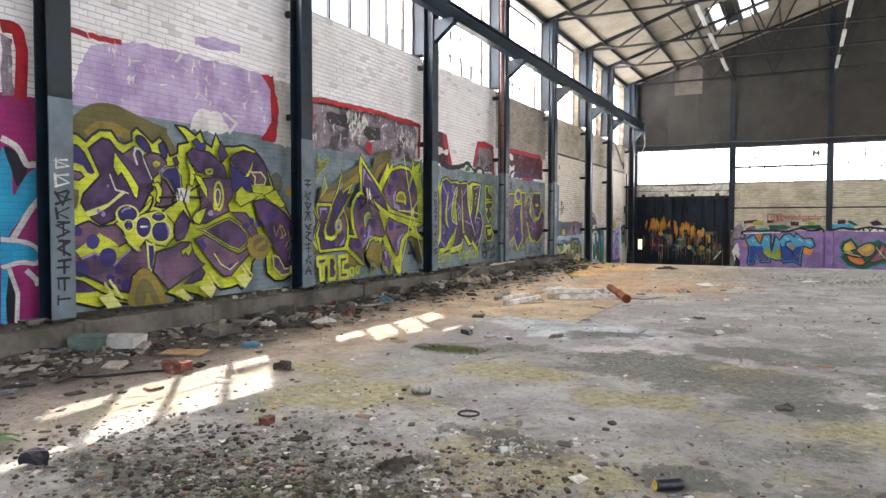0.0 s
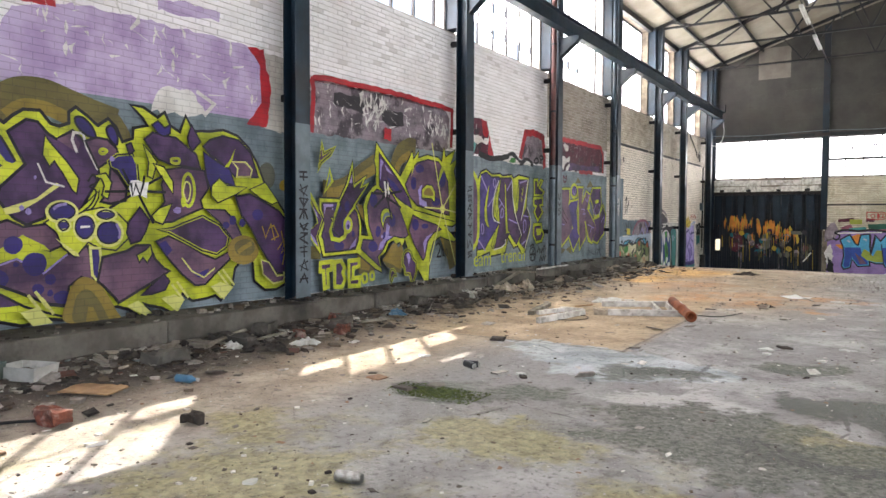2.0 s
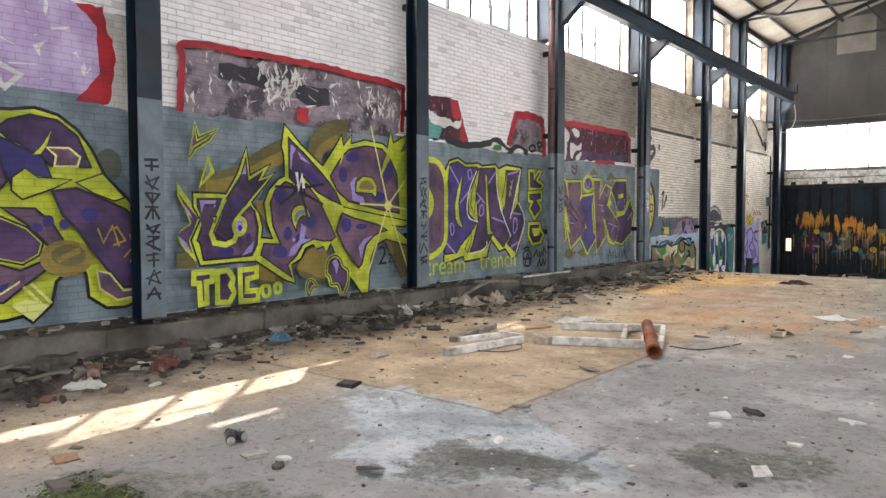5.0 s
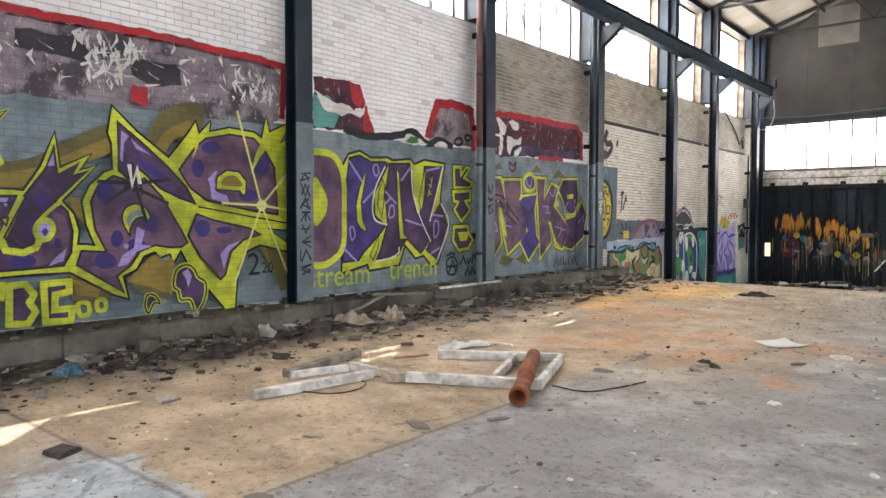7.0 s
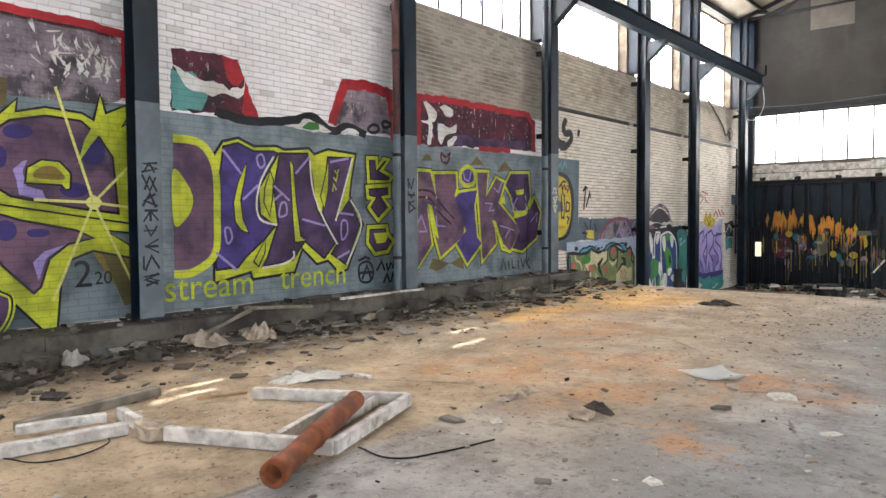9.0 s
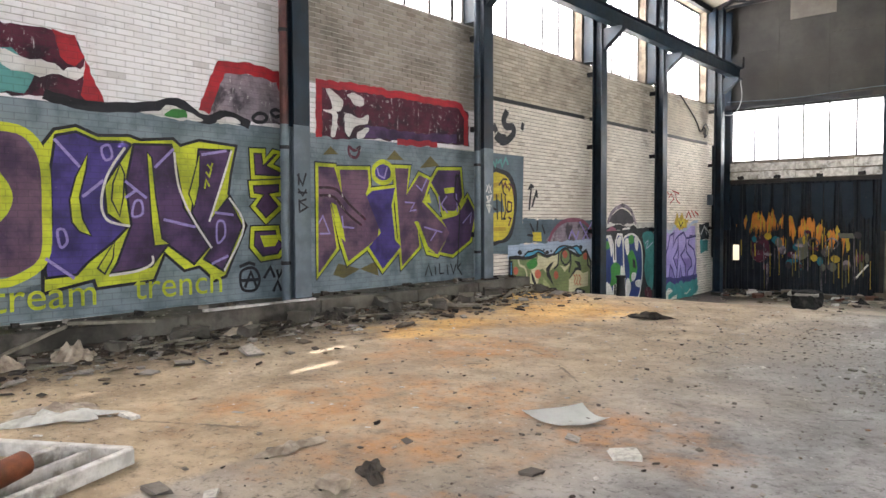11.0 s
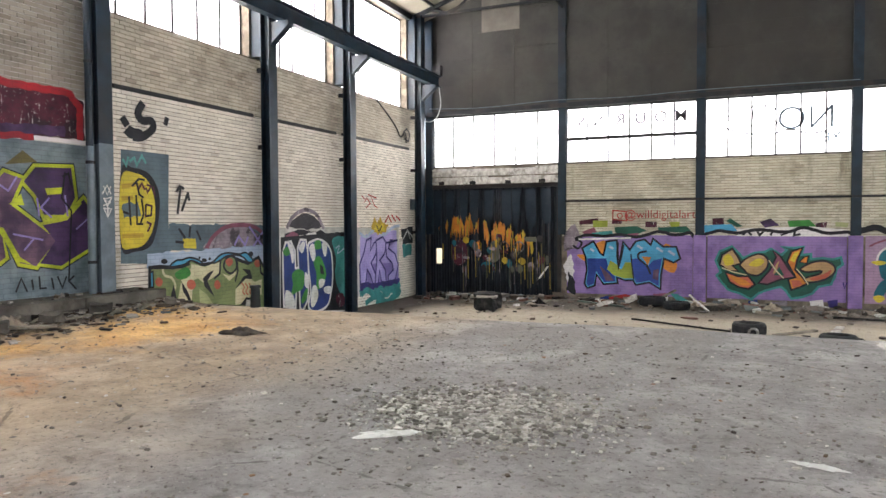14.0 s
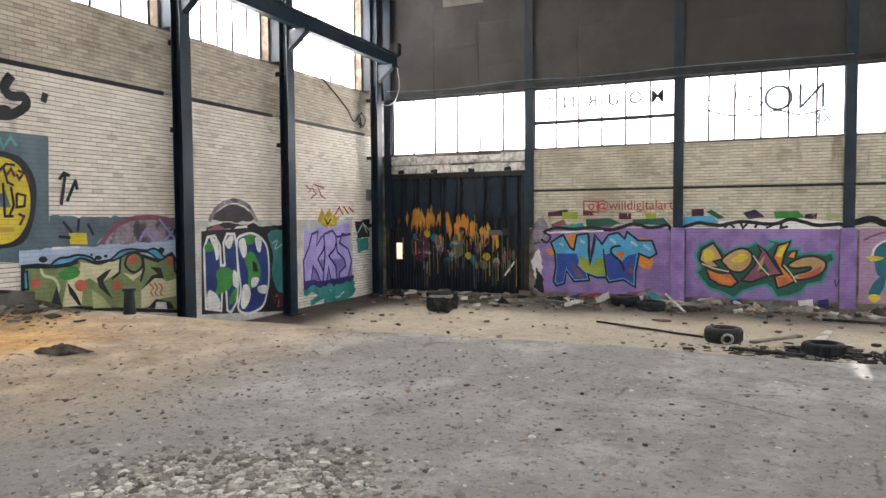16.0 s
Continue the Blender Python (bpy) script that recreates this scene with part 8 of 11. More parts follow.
M.fill("accent", "coral", [(25.37, 0.28), (25.34, 0.22), (25.27, 0.2), (25.21, 0.23), (25.18, 0.3), (25.21, 0.37), (25.28, 0.39), (25.34, 0.35)], True)
M.fill("accent", "coral", [(23.81, 0.47), (23.78, 0.41), (23.72, 0.39), (23.66, 0.42), (23.63, 0.48), (23.66, 0.54), (23.72, 0.56), (23.78, 0.53)], True)
M.fill("accent", "coral", [(26.67, 0.66), (26.64, 0.6), (26.56, 0.58), (26.48, 0.61), (26.45, 0.67), (26.48, 0.73), (26.56, 0.75), (26.64, 0.72)], True)
M.fill("accent", "coral", [(24.66, 0.35), (24.62, 0.28), (24.53, 0.26), (24.45, 0.3), (24.42, 0.37), (24.45, 0.44), (24.54, 0.46), (24.62, 0.42)], True)
M.line("accent", "coral", [(26.02, 0.27), (26.11, 0.17), (26.05, 0.09), (26.12, 0.01)], 0.03, smooth=True)
M.line("accent", "coral", [(26.13, 0.26), (26.22, 0.16), (26.15, 0.07), (26.23, -0)], 0.03, smooth=True)
M.line("accent", "coral", [(26.25, 0.25), (26.34, 0.15), (26.28, 0.06), (26.35, -0.01)], 0.03, smooth=True)
M.line("letter_edge", "ink", [(23.52, 0.75), (23.97, 0.72), (24.31, 0.72), (24.5, 0.77)], 0.05)
M.line("letter_edge", "ink", [(25.37, 0.78), (25.34, 0.52), (25.17, 0.43)], 0.05)
M.line("letter_edge", "ink", [(25.88, 0.8), (25.9, 0.54), (25.81, 0.32)], 0.05)
M.line("letter_edge", "ink", [(26.64, 0.78), (26.67, 0.45), (26.83, 0.35)], 0.05)
M.fill("letter_fill", "skyblue", [(23.99, 0.74), (24.14, 0.85), (24.31, 0.86), (24.49, 0.89), (24.73, 0.84), (24.86, 0.73), (24.55, 0.83), (24.33, 0.76)], True)
M.line("letter_edge", "ink", [(23.99, 0.74), (24.14, 0.85), (24.31, 0.86), (24.49, 0.89), (24.73, 0.84), (24.86, 0.73), (24.55, 0.83), (24.33, 0.76)], 0.04, smooth=True, closed=True)
M.fill("letter_fill", "skyblue", [(25.16, 0.75), (25.35, 0.9), (25.6, 0.94), (25.95, 0.9), (26.18, 0.92), (26.4, 0.74), (26.25, 0.71), (26, 0.86), (25.59, 0.88), (25.37, 0.8)], True)
M.line("letter_edge", "ink", [(25.16, 0.75), (25.35, 0.9), (25.6, 0.94), (25.95, 0.9), (26.18, 0.92), (26.4, 0.74), (26.25, 0.71), (26, 0.86), (25.59, 0.88), (25.37, 0.8)], 0.04, smooth=True, closed=True)
M.fill("accent", "ink", [(23.93, 0.84), (23.9, 0.81), (23.85, 0.8), (23.8, 0.82), (23.77, 0.85), (23.8, 0.89), (23.85, 0.9), (23.91, 0.88)], True)
M.fill("accent", "ink", [(24.97, 0.81), (24.95, 0.79), (24.9, 0.78), (24.84, 0.79), (24.82, 0.82), (24.84, 0.85), (24.9, 0.86), (24.95, 0.84)], True)
M.fill("accent", "ink", [(26.41, 0.88), (26.38, 0.84), (26.33, 0.83), (26.27, 0.85), (26.25, 0.89), (26.28, 0.93), (26.33, 0.94), (26.39, 0.92)], True)
M.fill("accent", "ink", [(25.09, 0.84), (25.08, 0.82), (25.05, 0.81), (25.02, 0.82), (25.01, 0.84), (25.03, 0.86), (25.05, 0.87), (25.08, 0.86)], True)
M.fill("accent", "ink", [(24.79, 0.88), (24.78, 0.86), (24.76, 0.85), (24.74, 0.86), (24.73, 0.88), (24.74, 0.9), (24.76, 0.9), (24.78, 0.89)], True)
M.fill("accent", "skyblue", [(23.51, 0.66), (23.57, 0.68), (23.58, 0.39), (23.51, 0.4)])
M.line("letter_edge", "ink", [(23.51, 0.66), (23.57, 0.68), (23.58, 0.39), (23.51, 0.4)], 0.03, closed=True)
M = Mural("camouflage_mural", "blue, green and white letters under a dark arch", "W")
M.rect("background", "whitewash", 26.9, 30.27, -0.84, 1.45)
M.fill("patch", "soot", [(27.82, 1.45), (28, 1.66), (28.42, 1.8), (28.86, 1.72), (29.14, 1.44)], True)
M.line("border", "greyviolet", [(27.7, 1.43), (27.96, 1.72), (28.45, 1.88), (28.95, 1.78), (29.28, 1.41)], 0.1, smooth=True)
M.line("border", "ink", [(27.61, 1.24), (28.3, 1.34), (28.99, 1.24), (30.37, 1.24)], 0.14)
M.fill("splash", "rose", [(27.65, 1.19), (27.86, 1.34), (28.16, 1.28), (28.29, 1.12)], True)
M.fill("splash", "white", [(28.39, 1.25), (28.94, 1.33), (28.98, 1.16), (28.43, 1.12)], True)
M.fill("splash", "ink", [(28.94, 1.33), (29.23, 1.38), (29.33, 1.15), (29.03, 1.16)], True)
M.fill("letter_fill", "ink", [(27.46, 1.23), (29.5, 1.29), (30.43, 1.16), (30.39, -0.82), (27.42, -0.52)])
M.fill("letter_fill", "navy", [(27.53, 0.86), (27.64, 1.1), (27.86, 1.12), (28.01, 0.9), (28.03, 0.47), (28.15, 0.47), (28.12, 0.96), (28.24, 1.15), (28.48, 1.14), (28.55, 0.81), (28.58, 0.15), (28.52, -0.37), (28.32, -0.59), (28.2, -0.53), (28.17, -0.01), (28.06, -0), (28.01, -0.51), (27.55, -0.41), (27.53, 0.24)])
M.line("letter_edge", "white", [(27.53, 0.86), (27.64, 1.1), (27.86, 1.12), (28.01, 0.9), (28.03, 0.47), (28.15, 0.47), (28.12, 0.96), (28.24, 1.15), (28.48, 1.14), (28.55, 0.81), (28.58, 0.15), (28.52, -0.37), (28.32, -0.59), (28.2, -0.53), (28.17, -0.01), (28.06, -0), (28.01, -0.51), (27.55, -0.41), (27.53, 0.24)], 0.06, closed=True)
M.fill("letter_fill", "navy", [(28.55, 0.94), (28.68, 1.09), (29.06, 1.14), (29.4, 1.02), (29.62, 0.76), (29.67, 0.2), (29.6, -0.21), (29.41, -0.58), (28.91, -0.69), (28.56, -0.54), (28.65, -0.12), (28.58, 0.41)], True)
M.line("letter_edge", "white", [(28.55, 0.94), (28.68, 1.09), (29.06, 1.14), (29.4, 1.02), (29.62, 0.76), (29.67, 0.2), (29.6, -0.21), (29.41, -0.58), (28.91, -0.69), (28.56, -0.54), (28.65, -0.12), (28.58, 0.41)], 0.06, smooth=True, closed=True)
M.fill("accent", "leaf", [(27.88, 0.33), (28.13, 0.44), (28.38, 0.32), (28.33, -0.03), (28.02, -0.13), (27.83, -0.17), (27.91, 0.08)], True)
M.fill("accent", "leaf", [(27.53, 0.9), (27.71, 1), (27.82, 0.84), (27.63, 0.78)], True)
M.fill("accent", "leaf", [(28.79, 0.6), (29.05, 0.72), (29.26, 0.5), (29.36, 0.22), (29.2, -0.04), (28.92, -0.12), (28.91, 0.26)], True)
M.fill("accent", "leaf", [(28.85, 1.09), (29.1, 1.11), (29.14, 0.92), (28.88, 0.9)], True)
M.fill("accent", "leaf", [(28.41, -0.1), (28.53, -0.08), (28.48, -0.3), (28.32, -0.42), (28.24, -0.34)], True)
M.fill("accent", "white", [(27.71, 1.07), (27.9, 1.02), (27.98, 0.73), (27.89, 0.59), (27.82, 0.84)], True)
M.fill("accent", "white", [(28.16, 0.95), (28.32, 1.1), (28.44, 1.05), (28.31, 0.82)], True)
M.fill("accent", "white", [(28.42, 0.34), (28.56, 0.22), (28.55, -0.05), (28.39, 0.03)], True)
M.fill("accent", "white", [(28.6, 0.94), (28.8, 1.04), (28.88, 0.73), (28.75, 0.6)], True)
M.fill("accent", "white", [(29.18, 1.05), (29.4, 0.99), (29.35, 0.7), (29.22, 0.78)], True)
M.fill("accent", "white", [(28.71, -0.06), (28.9, -0.04), (28.98, -0.29), (28.8, -0.54), (28.64, -0.49)], True)
M.fill("accent", "white", [(29.03, 0.11), (29.29, 0.09), (29.2, -0.07), (29.03, -0.09)], True)
M.fill("accent", "white", [(29.24, -0.11), (29.55, -0.1), (29.53, -0.29), (29.28, -0.24)], True)
M.fill("accent", "white", [(27.61, -0.05), (27.83, -0.11), (27.97, -0.31), (27.93, -0.46), (27.6, -0.4)], True)
M.fill("accent", "ink", [(29.06, 0.51), (29.21, 0.44), (29.25, 0.23), (29.08, 0.27)])
M.fill("letter_fill", "tealgreen", [(29.61, 1.11), (30, 1.24), (30.38, 1.09), (30.42, 0.43), (30.3, -0.43), (29.92, -0.25), (29.74, 0.19), (29.8, 0.61)], True)
M.line("letter_edge", "ink", [(29.61, 1.11), (30, 1.24), (30.38, 1.09), (30.42, 0.43), (30.3, -0.43), (29.92, -0.25), (29.74, 0.19), (29.8, 0.61)], 0.05, smooth=True, closed=True)
M.line("highlight", "paleblue", [(29.81, 0.89), (29.99, 0.94), (29.9, 0.75), (30.18, 0.85), (30.28, 0.9)], 0.04, smooth=True)
M.fill("accent", "maroon", [(29.8, -0.38), (30.15, -0.34), (30.24, -0.64), (29.91, -0.67)], True)
M = Mural("lilac_mural", "lilac letter piece with dark edges", "W")
M.rect("background", "whitewash", 30.28, 33.5, -0.5, 1.42)
M.fill("patch", "lavender", [(31.11, 1.17), (32.04, 1.28), (33.34, 1.33), (33.46, -0.28), (32.34, -0.29), (31.08, -0.28)])
M.fill("patch", "lavender2", [(31.1, 0.38), (33.47, 0.33), (33.46, -0.28), (32.34, -0.29), (31.08, -0.28)])
M.line("border", "paleblue", [(31.06, 1.29), (31.48, 1.16), (31.92, 1.34), (32.5, 1.2), (33.13, 1.43), (33.56, 1.46)], 0.09, smooth=True)
M.fill("letter_fill", "lavender", [(31.08, 0.39), (31.32, 0.71), (31.47, 1.06), (31.75, 1.13), (31.68, 0.74), (31.91, 0.97), (32.09, 1.04), (32.02, 0.65), (31.73, 0.39), (32.01, 0.02), (31.94, -0.36), (31.67, 0.05), (31.5, 0.21), (31.38, -0.31), (31.11, -0.33)])
M.line("letter_edge", "indigo", [(31.08, 0.39), (31.32, 0.71), (31.47, 1.06), (31.75, 1.13), (31.68, 0.74), (31.91, 0.97), (32.09, 1.04), (32.02, 0.65), (31.73, 0.39), (32.01, 0.02), (31.94, -0.36), (31.67, 0.05), (31.5, 0.21), (31.38, -0.31), (31.11, -0.33)], 0.06, closed=True)
M.fill("letter_fill", "lavender", [(32.03, 1.04), (32.44, 1.14), (32.68, 0.94), (32.55, 0.63), (32.25, 0.45), (32.6, 0.14), (32.65, -0.32), (32.35, -0.24), (32.24, 0.16), (32.11, -0.33), (31.94, -0.32), (32.07, 0.49)])
M.line("letter_edge", "indigo", [(32.03, 1.04), (32.44, 1.14), (32.68, 0.94), (32.55, 0.63), (32.25, 0.45), (32.6, 0.14), (32.65, -0.32), (32.35, -0.24), (32.24, 0.16), (32.11, -0.33), (31.94, -0.32), (32.07, 0.49)], 0.06, closed=True)
M.fill("letter_fill", "lavender", [(33.41, 1.02), (32.93, 1.04), (32.8, 0.78), (33.24, 0.6), (33.43, 0.25), (33.22, -0.23), (32.78, -0.23), (32.78, -0.04), (33.1, 0.11), (33.04, 0.31), (32.67, 0.54), (32.62, 0.95)])
M.line("letter_edge", "indigo", [(33.41, 1.02), (32.93, 1.04), (32.8, 0.78), (33.24, 0.6), (33.43, 0.25), (33.22, -0.23), (32.78, -0.23), (32.78, -0.04), (33.1, 0.11), (33.04, 0.31), (32.67, 0.54), (32.62, 0.95)], 0.06, closed=True)
M.fill("border", "indigo", [(31.12, -0.14), (32, -0.21), (33.48, -0.17), (33.55, -0.4), (32, -0.42), (31.11, -0.36)])
M.line("stroke", "tealgreen", [(31.06, -0.43), (31.44, -0.36), (31.85, -0.51), (32, -0.45), (32.43, -0.65), (32.65, -0.43), (33.22, -0.53), (33.55, -0.35)], 0.2, smooth=True)
M.line("stroke", "tealgreen", [(31.99, -0.76), (32.58, -0.91), (33.05, -0.72), (33.47, -0.68)], 0.2, smooth=True)
M.line("border", "indigo", [(31.08, -0.31), (32.01, -0.26), (32.85, -0.3), (33.53, -0.22)], 0.12, smooth=True)
M.line("stroke", "tealgreen", [(31.14, -0.49), (31.5, -0.36), (31.88, -0.58), (32.27, -0.38), (32.67, -0.62), (33.16, -0.4), (33.6, -0.65)], 0.16, smooth=True)
M.line("stroke", "tealgreen", [(31.37, -0.75), (32, -0.62), (32.67, -0.83), (33.52, -0.64)], 0.16, smooth=True)
M.fill("patch", "ink", [(33.63, 1.36), (34.48, 1.42), (34.47, 0.91), (33.77, 0.86)])
M.line("stroke", "white", [(33.78, 1.04), (34.09, 1.32), (34.31, 1.03)], 0.04)
M.line("stroke", "white", [(34.16, 1.28), (34.47, 1.09)], 0.04)
M.fill("patch", "tealgreen", [(33.7, 0.86), (34.39, 0.88), (34.38, 0.52), (33.77, 0.47)])
M.fill("splash", "ochre", [(31.73, 1.41), (31.93, 1.74), (32.11, 1.54), (32.31, 1.77), (32.44, 1.54), (32.78, 1.54), (32.64, 1.27), (32.17, 1.21)])
M.fill("splash", "lemon", [(31.92, 1.38), (32.05, 1.61), (32.24, 1.47), (32.44, 1.57), (32.57, 1.3)])
M.line("stroke", "ink", [(32.05, 1.48), (32.21, 1.31), (32.38, 1.47)], 0.05)
M.line("tag", "red2", [(31.32, 2.14), (31.5, 2.27), (31.68, 2.12), (31.43, 1.99)], 0.04)
M.line("tag", "red2", [(31.75, 2.31), (31.93, 2.06)], 0.04)
M.line("tag", "red2", [(31.56, 2.37), (32.06, 2.29)], 0.04)
M.line("tag", "red2", [(31.2, 2.33), (31.38, 2.24)], 0.04)
M.line("tag", "red2", [(31.87, 2.09), (32.12, 2)], 0.04)
M.line("tag", "red2", [(32.58, 1.57), (32.79, 1.77), (32.99, 1.57)], 0.06)
M.line("tag", "red2", [(32.99, 1.81), (33.27, 1.6)], 0.06)
M.line("tag", "red2", [(33.28, 1.78), (33.57, 1.64)], 0.06)
M.line("tag", "ink", [(33.84, 4.42), (34.07, 4.55), (34.3, 4.4), (34.18, 4.17), (33.91, 4.22), (33.84, 4.42)], 0.05)
M = Mural("blue_letter_mural", "blue and green lettering on lilac wall paint", "N")
M.rect("background", "lilac2", -2.72, 0.93, -0.62, 1.16)
M.fill("border", "greyviolet", [(-2.82, 1.23), (-2.48, 1.52), (-2.3, 1.09), (-2.47, 0.75), (-2.82, 0.66)])
M.fill("accent", "maroon", [(-2.34, 1.6), (-1.79, 1.67), (-1.73, 1.5), (-2.34, 1.48)])
M.fill("accent", "lime", [(-1.93, 1.6), (-1.49, 1.6), (-1.49, 1.4), (-1.93, 1.4)])
M.fill("accent", "maroon", [(-1.36, 1.63), (-1.06, 1.63), (-1.06, 1.5), (-1.36, 1.5)])
M.fill("accent", "maroon", [(-0.39, 1.56), (-0.07, 1.55), (-0.07, 1.39), (-0.39, 1.39)])
M.fill("accent", "lime", [(0.27, 1.55), (0.58, 1.55), (0.55, 1.39), (0.34, 1.36)])
M.fill("accent", "forest", [(-1.29, 1.4), (-0.64, 1.43), (-0.35, 1.3), (-0.67, 1.17), (-1.26, 1.23)])
M.fill("accent", "forest", [(-0.04, 1.39), (0.76, 1.42), (0.92, 1.23), (-0.01, 1.26)])
M.fill("accent", "rose", [(-2.27, 1.26), (-1.89, 1.4), (-1.79, 1.23), (-2.13, 1.13)])
M.fill("accent", "rose", [(-0.9, 1.2), (-0.58, 1.23), (-0.61, 1.1), (-0.93, 1.1)])
M.fill("accent", "tealgreen", [(-1.96, 1.23), (-1.36, 1.3), (-1.29, 1.13), (-1.93, 1.09)])
M.line("border", "ink", [(-2.47, 1.03), (-2.13, 1.16), (-1.62, 1.13), (-1.13, 1.18), (-0.64, 1.11), (-0.01, 1.26), (0.46, 1.17), (0.86, 1.23), (0.95, 1.1)], 0.09, smooth=True)
M.line("border", "white", [(-2.37, 1.03), (-1.62, 1.06), (-0.8, 1.08)], 0.05, smooth=True)
M.line("border", "ink", [(-2.47, 1.03), (-2.27, 0.93), (-2.37, 0.75), (-2.54, 0.85)], 0.06, smooth=True)
M.fill("splash", "white", [(-2.82, 0.23), (-2.61, 0.58), (-2.47, 0.07), (-2.54, -0.45), (-2.75, -0.19)])
M.fill("splash", "ink", [(-2.68, 0.07), (-2.47, -0.27), (-2.47, -0.68), (-2.72, -0.54)])
M.fill("accent", "orange", [(-1.84, 0.88), (-1.56, 0.99), (-1.51, 0.59), (-1.72, 0.62)], True)
M.fill("accent", "orange", [(-0.52, 0.57), (-0.19, 0.53), (-0.31, 0.14), (-0.49, 0.32)], True)
M.fill("accent", "orange", [(0.04, 0.69), (0.19, 0.92), (0.41, 0.77), (0.26, 0.62)], True)
M.fill("accent", "orange", [(0.12, 0.43), (0.49, 0.37), (0.42, 0.08), (0.15, 0.18)], True)
M.fill("accent", "orange", [(-2.41, 0.55), (-2.12, 0.55), (-2.15, 0.36)], True)
M.fill("letter_fill", "skyblue", [(-2.22, 0.75), (-1.92, 0.94), (-1.72, 0.59), (-1.59, 0.51), (-1.5, 0.94), (-1.24, 0.98), (-1.2, 0.52), (-1.18, 0.15), (-1.08, 0.52), (-1.02, 0.92), (-0.83, 0.68), (-0.65, 0.95), (-0.42, 1.01), (-0.22, 0.83), (-0.16, 1.02), (0.11, 0.8), (0.46, 0.8), (0.56, 0.5), (0.41, 0.4), (0.12, 0.52), (0.03, -0.01), (0.03, -0.38), (-0.26, -0.2), (-0.64, -0.28), (-0.71, -0.15), (-0.96, -0.16), (-1.24, -0.07), (-1.21, -0.25), (-1.59, -0.29), (-1.82, 0.02), (-1.89, -0.35), (-2.08, -0.42), (-2.15, -0.31), (-2.08, 0.1), (-2.12, 0.5)])
M.line("letter_edge", "ink", [(-2.22, 0.75), (-1.92, 0.94), (-1.72, 0.59), (-1.59, 0.51), (-1.5, 0.94), (-1.24, 0.98), (-1.2, 0.52), (-1.18, 0.15), (-1.08, 0.52), (-1.02, 0.92), (-0.83, 0.68), (-0.65, 0.95), (-0.42, 1.01), (-0.22, 0.83), (-0.16, 1.02), (0.11, 0.8), (0.46, 0.8), (0.56, 0.5), (0.41, 0.4), (0.12, 0.52), (0.03, -0.01), (0.03, -0.38), (-0.26, -0.2), (-0.64, -0.28), (-0.71, -0.15), (-0.96, -0.16), (-1.24, -0.07), (-1.21, -0.25), (-1.59, -0.29), (-1.82, 0.02), (-1.89, -0.35), (-2.08, -0.42), (-2.15, -0.31), (-2.08, 0.1), (-2.12, 0.5)], 0.11, closed=True)
M.fill("letter_fill", "skyblue", [(-2.22, 0.75), (-1.92, 0.94), (-1.72, 0.59), (-1.59, 0.51), (-1.5, 0.94), (-1.24, 0.98), (-1.2, 0.52), (-1.18, 0.15), (-1.08, 0.52), (-1.02, 0.92), (-0.83, 0.68), (-0.65, 0.95), (-0.42, 1.01), (-0.22, 0.83), (-0.16, 1.02), (0.11, 0.8), (0.46, 0.8), (0.56, 0.5), (0.41, 0.4), (0.12, 0.52), (0.03, -0.01), (0.03, -0.38), (-0.26, -0.2), (-0.64, -0.28), (-0.71, -0.15), (-0.96, -0.16), (-1.24, -0.07), (-1.21, -0.25), (-1.59, -0.29), (-1.82, 0.02), (-1.89, -0.35), (-2.08, -0.42), (-2.15, -0.31), (-2.08, 0.1), (-2.12, 0.5)])
M.fill("accent", "royal", [(-2.1, 0.45), (-1.53, 0.46), (-1.43, 0.11), (-1.27, -0.07), (-1.24, -0.22), (-1.59, -0.26), (-1.82, 0.07), (-1.9, -0.32), (-2.07, -0.39), (-2.12, -0.29), (-2.07, 0.1)])
M.fill("accent", "royal", [(-0.8, 0.44), (-0.62, 0.48), (-0.34, 0.22), (-0.16, 0.42), (0.09, 0.49), (-0, -0.01), (-0, -0.33), (-0.26, -0.17), (-0.64, -0.25), (-0.69, -0.11)])
M.fill("accent", "lime", [(-1.5, 0.14), (-1.4, 0.4), (-1.19, 0.28), (-1.08, 0.12), (-0.96, 0.36), (-0.77, 0.35), (-0.71, -0.12), (-0.99, -0.13), (-1.3, -0.04)])
M.fill("accent", "purple", [(-1.72, 0.24), (-1.43, -0.01), (-1.3, -0.2), (-1.53, -0.21)])
M.fill("accent", "purple", [(-0.15, 0.14), (-0, 0.18), (-0.02, -0.16), (-0.18, -0.11)])
M.fill("accent", "orange", [(-0.49, 0.54), (-0.22, 0.52), (-0.31, 0.27)])
M.line("letter_edge", "ink", [(-1.18, 0.95), (-1.2, 0.52), (-1.16, 0.15), (-1.08, 0.52), (-1.02, 0.88)], 0.06)
M.line("letter_edge", "ink", [(-0.34, 0.69), (-0.55, 0.64), (-0.58, 0.48), (-0.34, 0.26), (-0.24, 0.02)], 0.06, smooth=True)
M.line("letter_edge", "ink", [(-0.71, -0.15), (-0.77, 0.29), (-0.8, 0.6)], 0.04)
M.line("highlight", "paleblue", [(-2, 0.75), (-1.89, 0.67)], 0.07)
M.line("highlight", "paleblue", [(-1.43, 0.82), (-1.31, 0.75)], 0.07)
M.line("highlight", "paleblue", [(-0.62, 0.86), (-0.46, 0.76)], 0.07)
M.line("highlight", "paleblue", [(-0.07, 0.8), (0.11, 0.68)], 0.07)
M.line("highlight", "paleblue", [(0.26, 0.71), (0.44, 0.59)], 0.07)
M.fill("accent", "red2", [(-1.45, -0.71), (-0.96, -0.59), (-0.64, -0.68), (-0.67, -0.92), (-1.39, -0.94)])
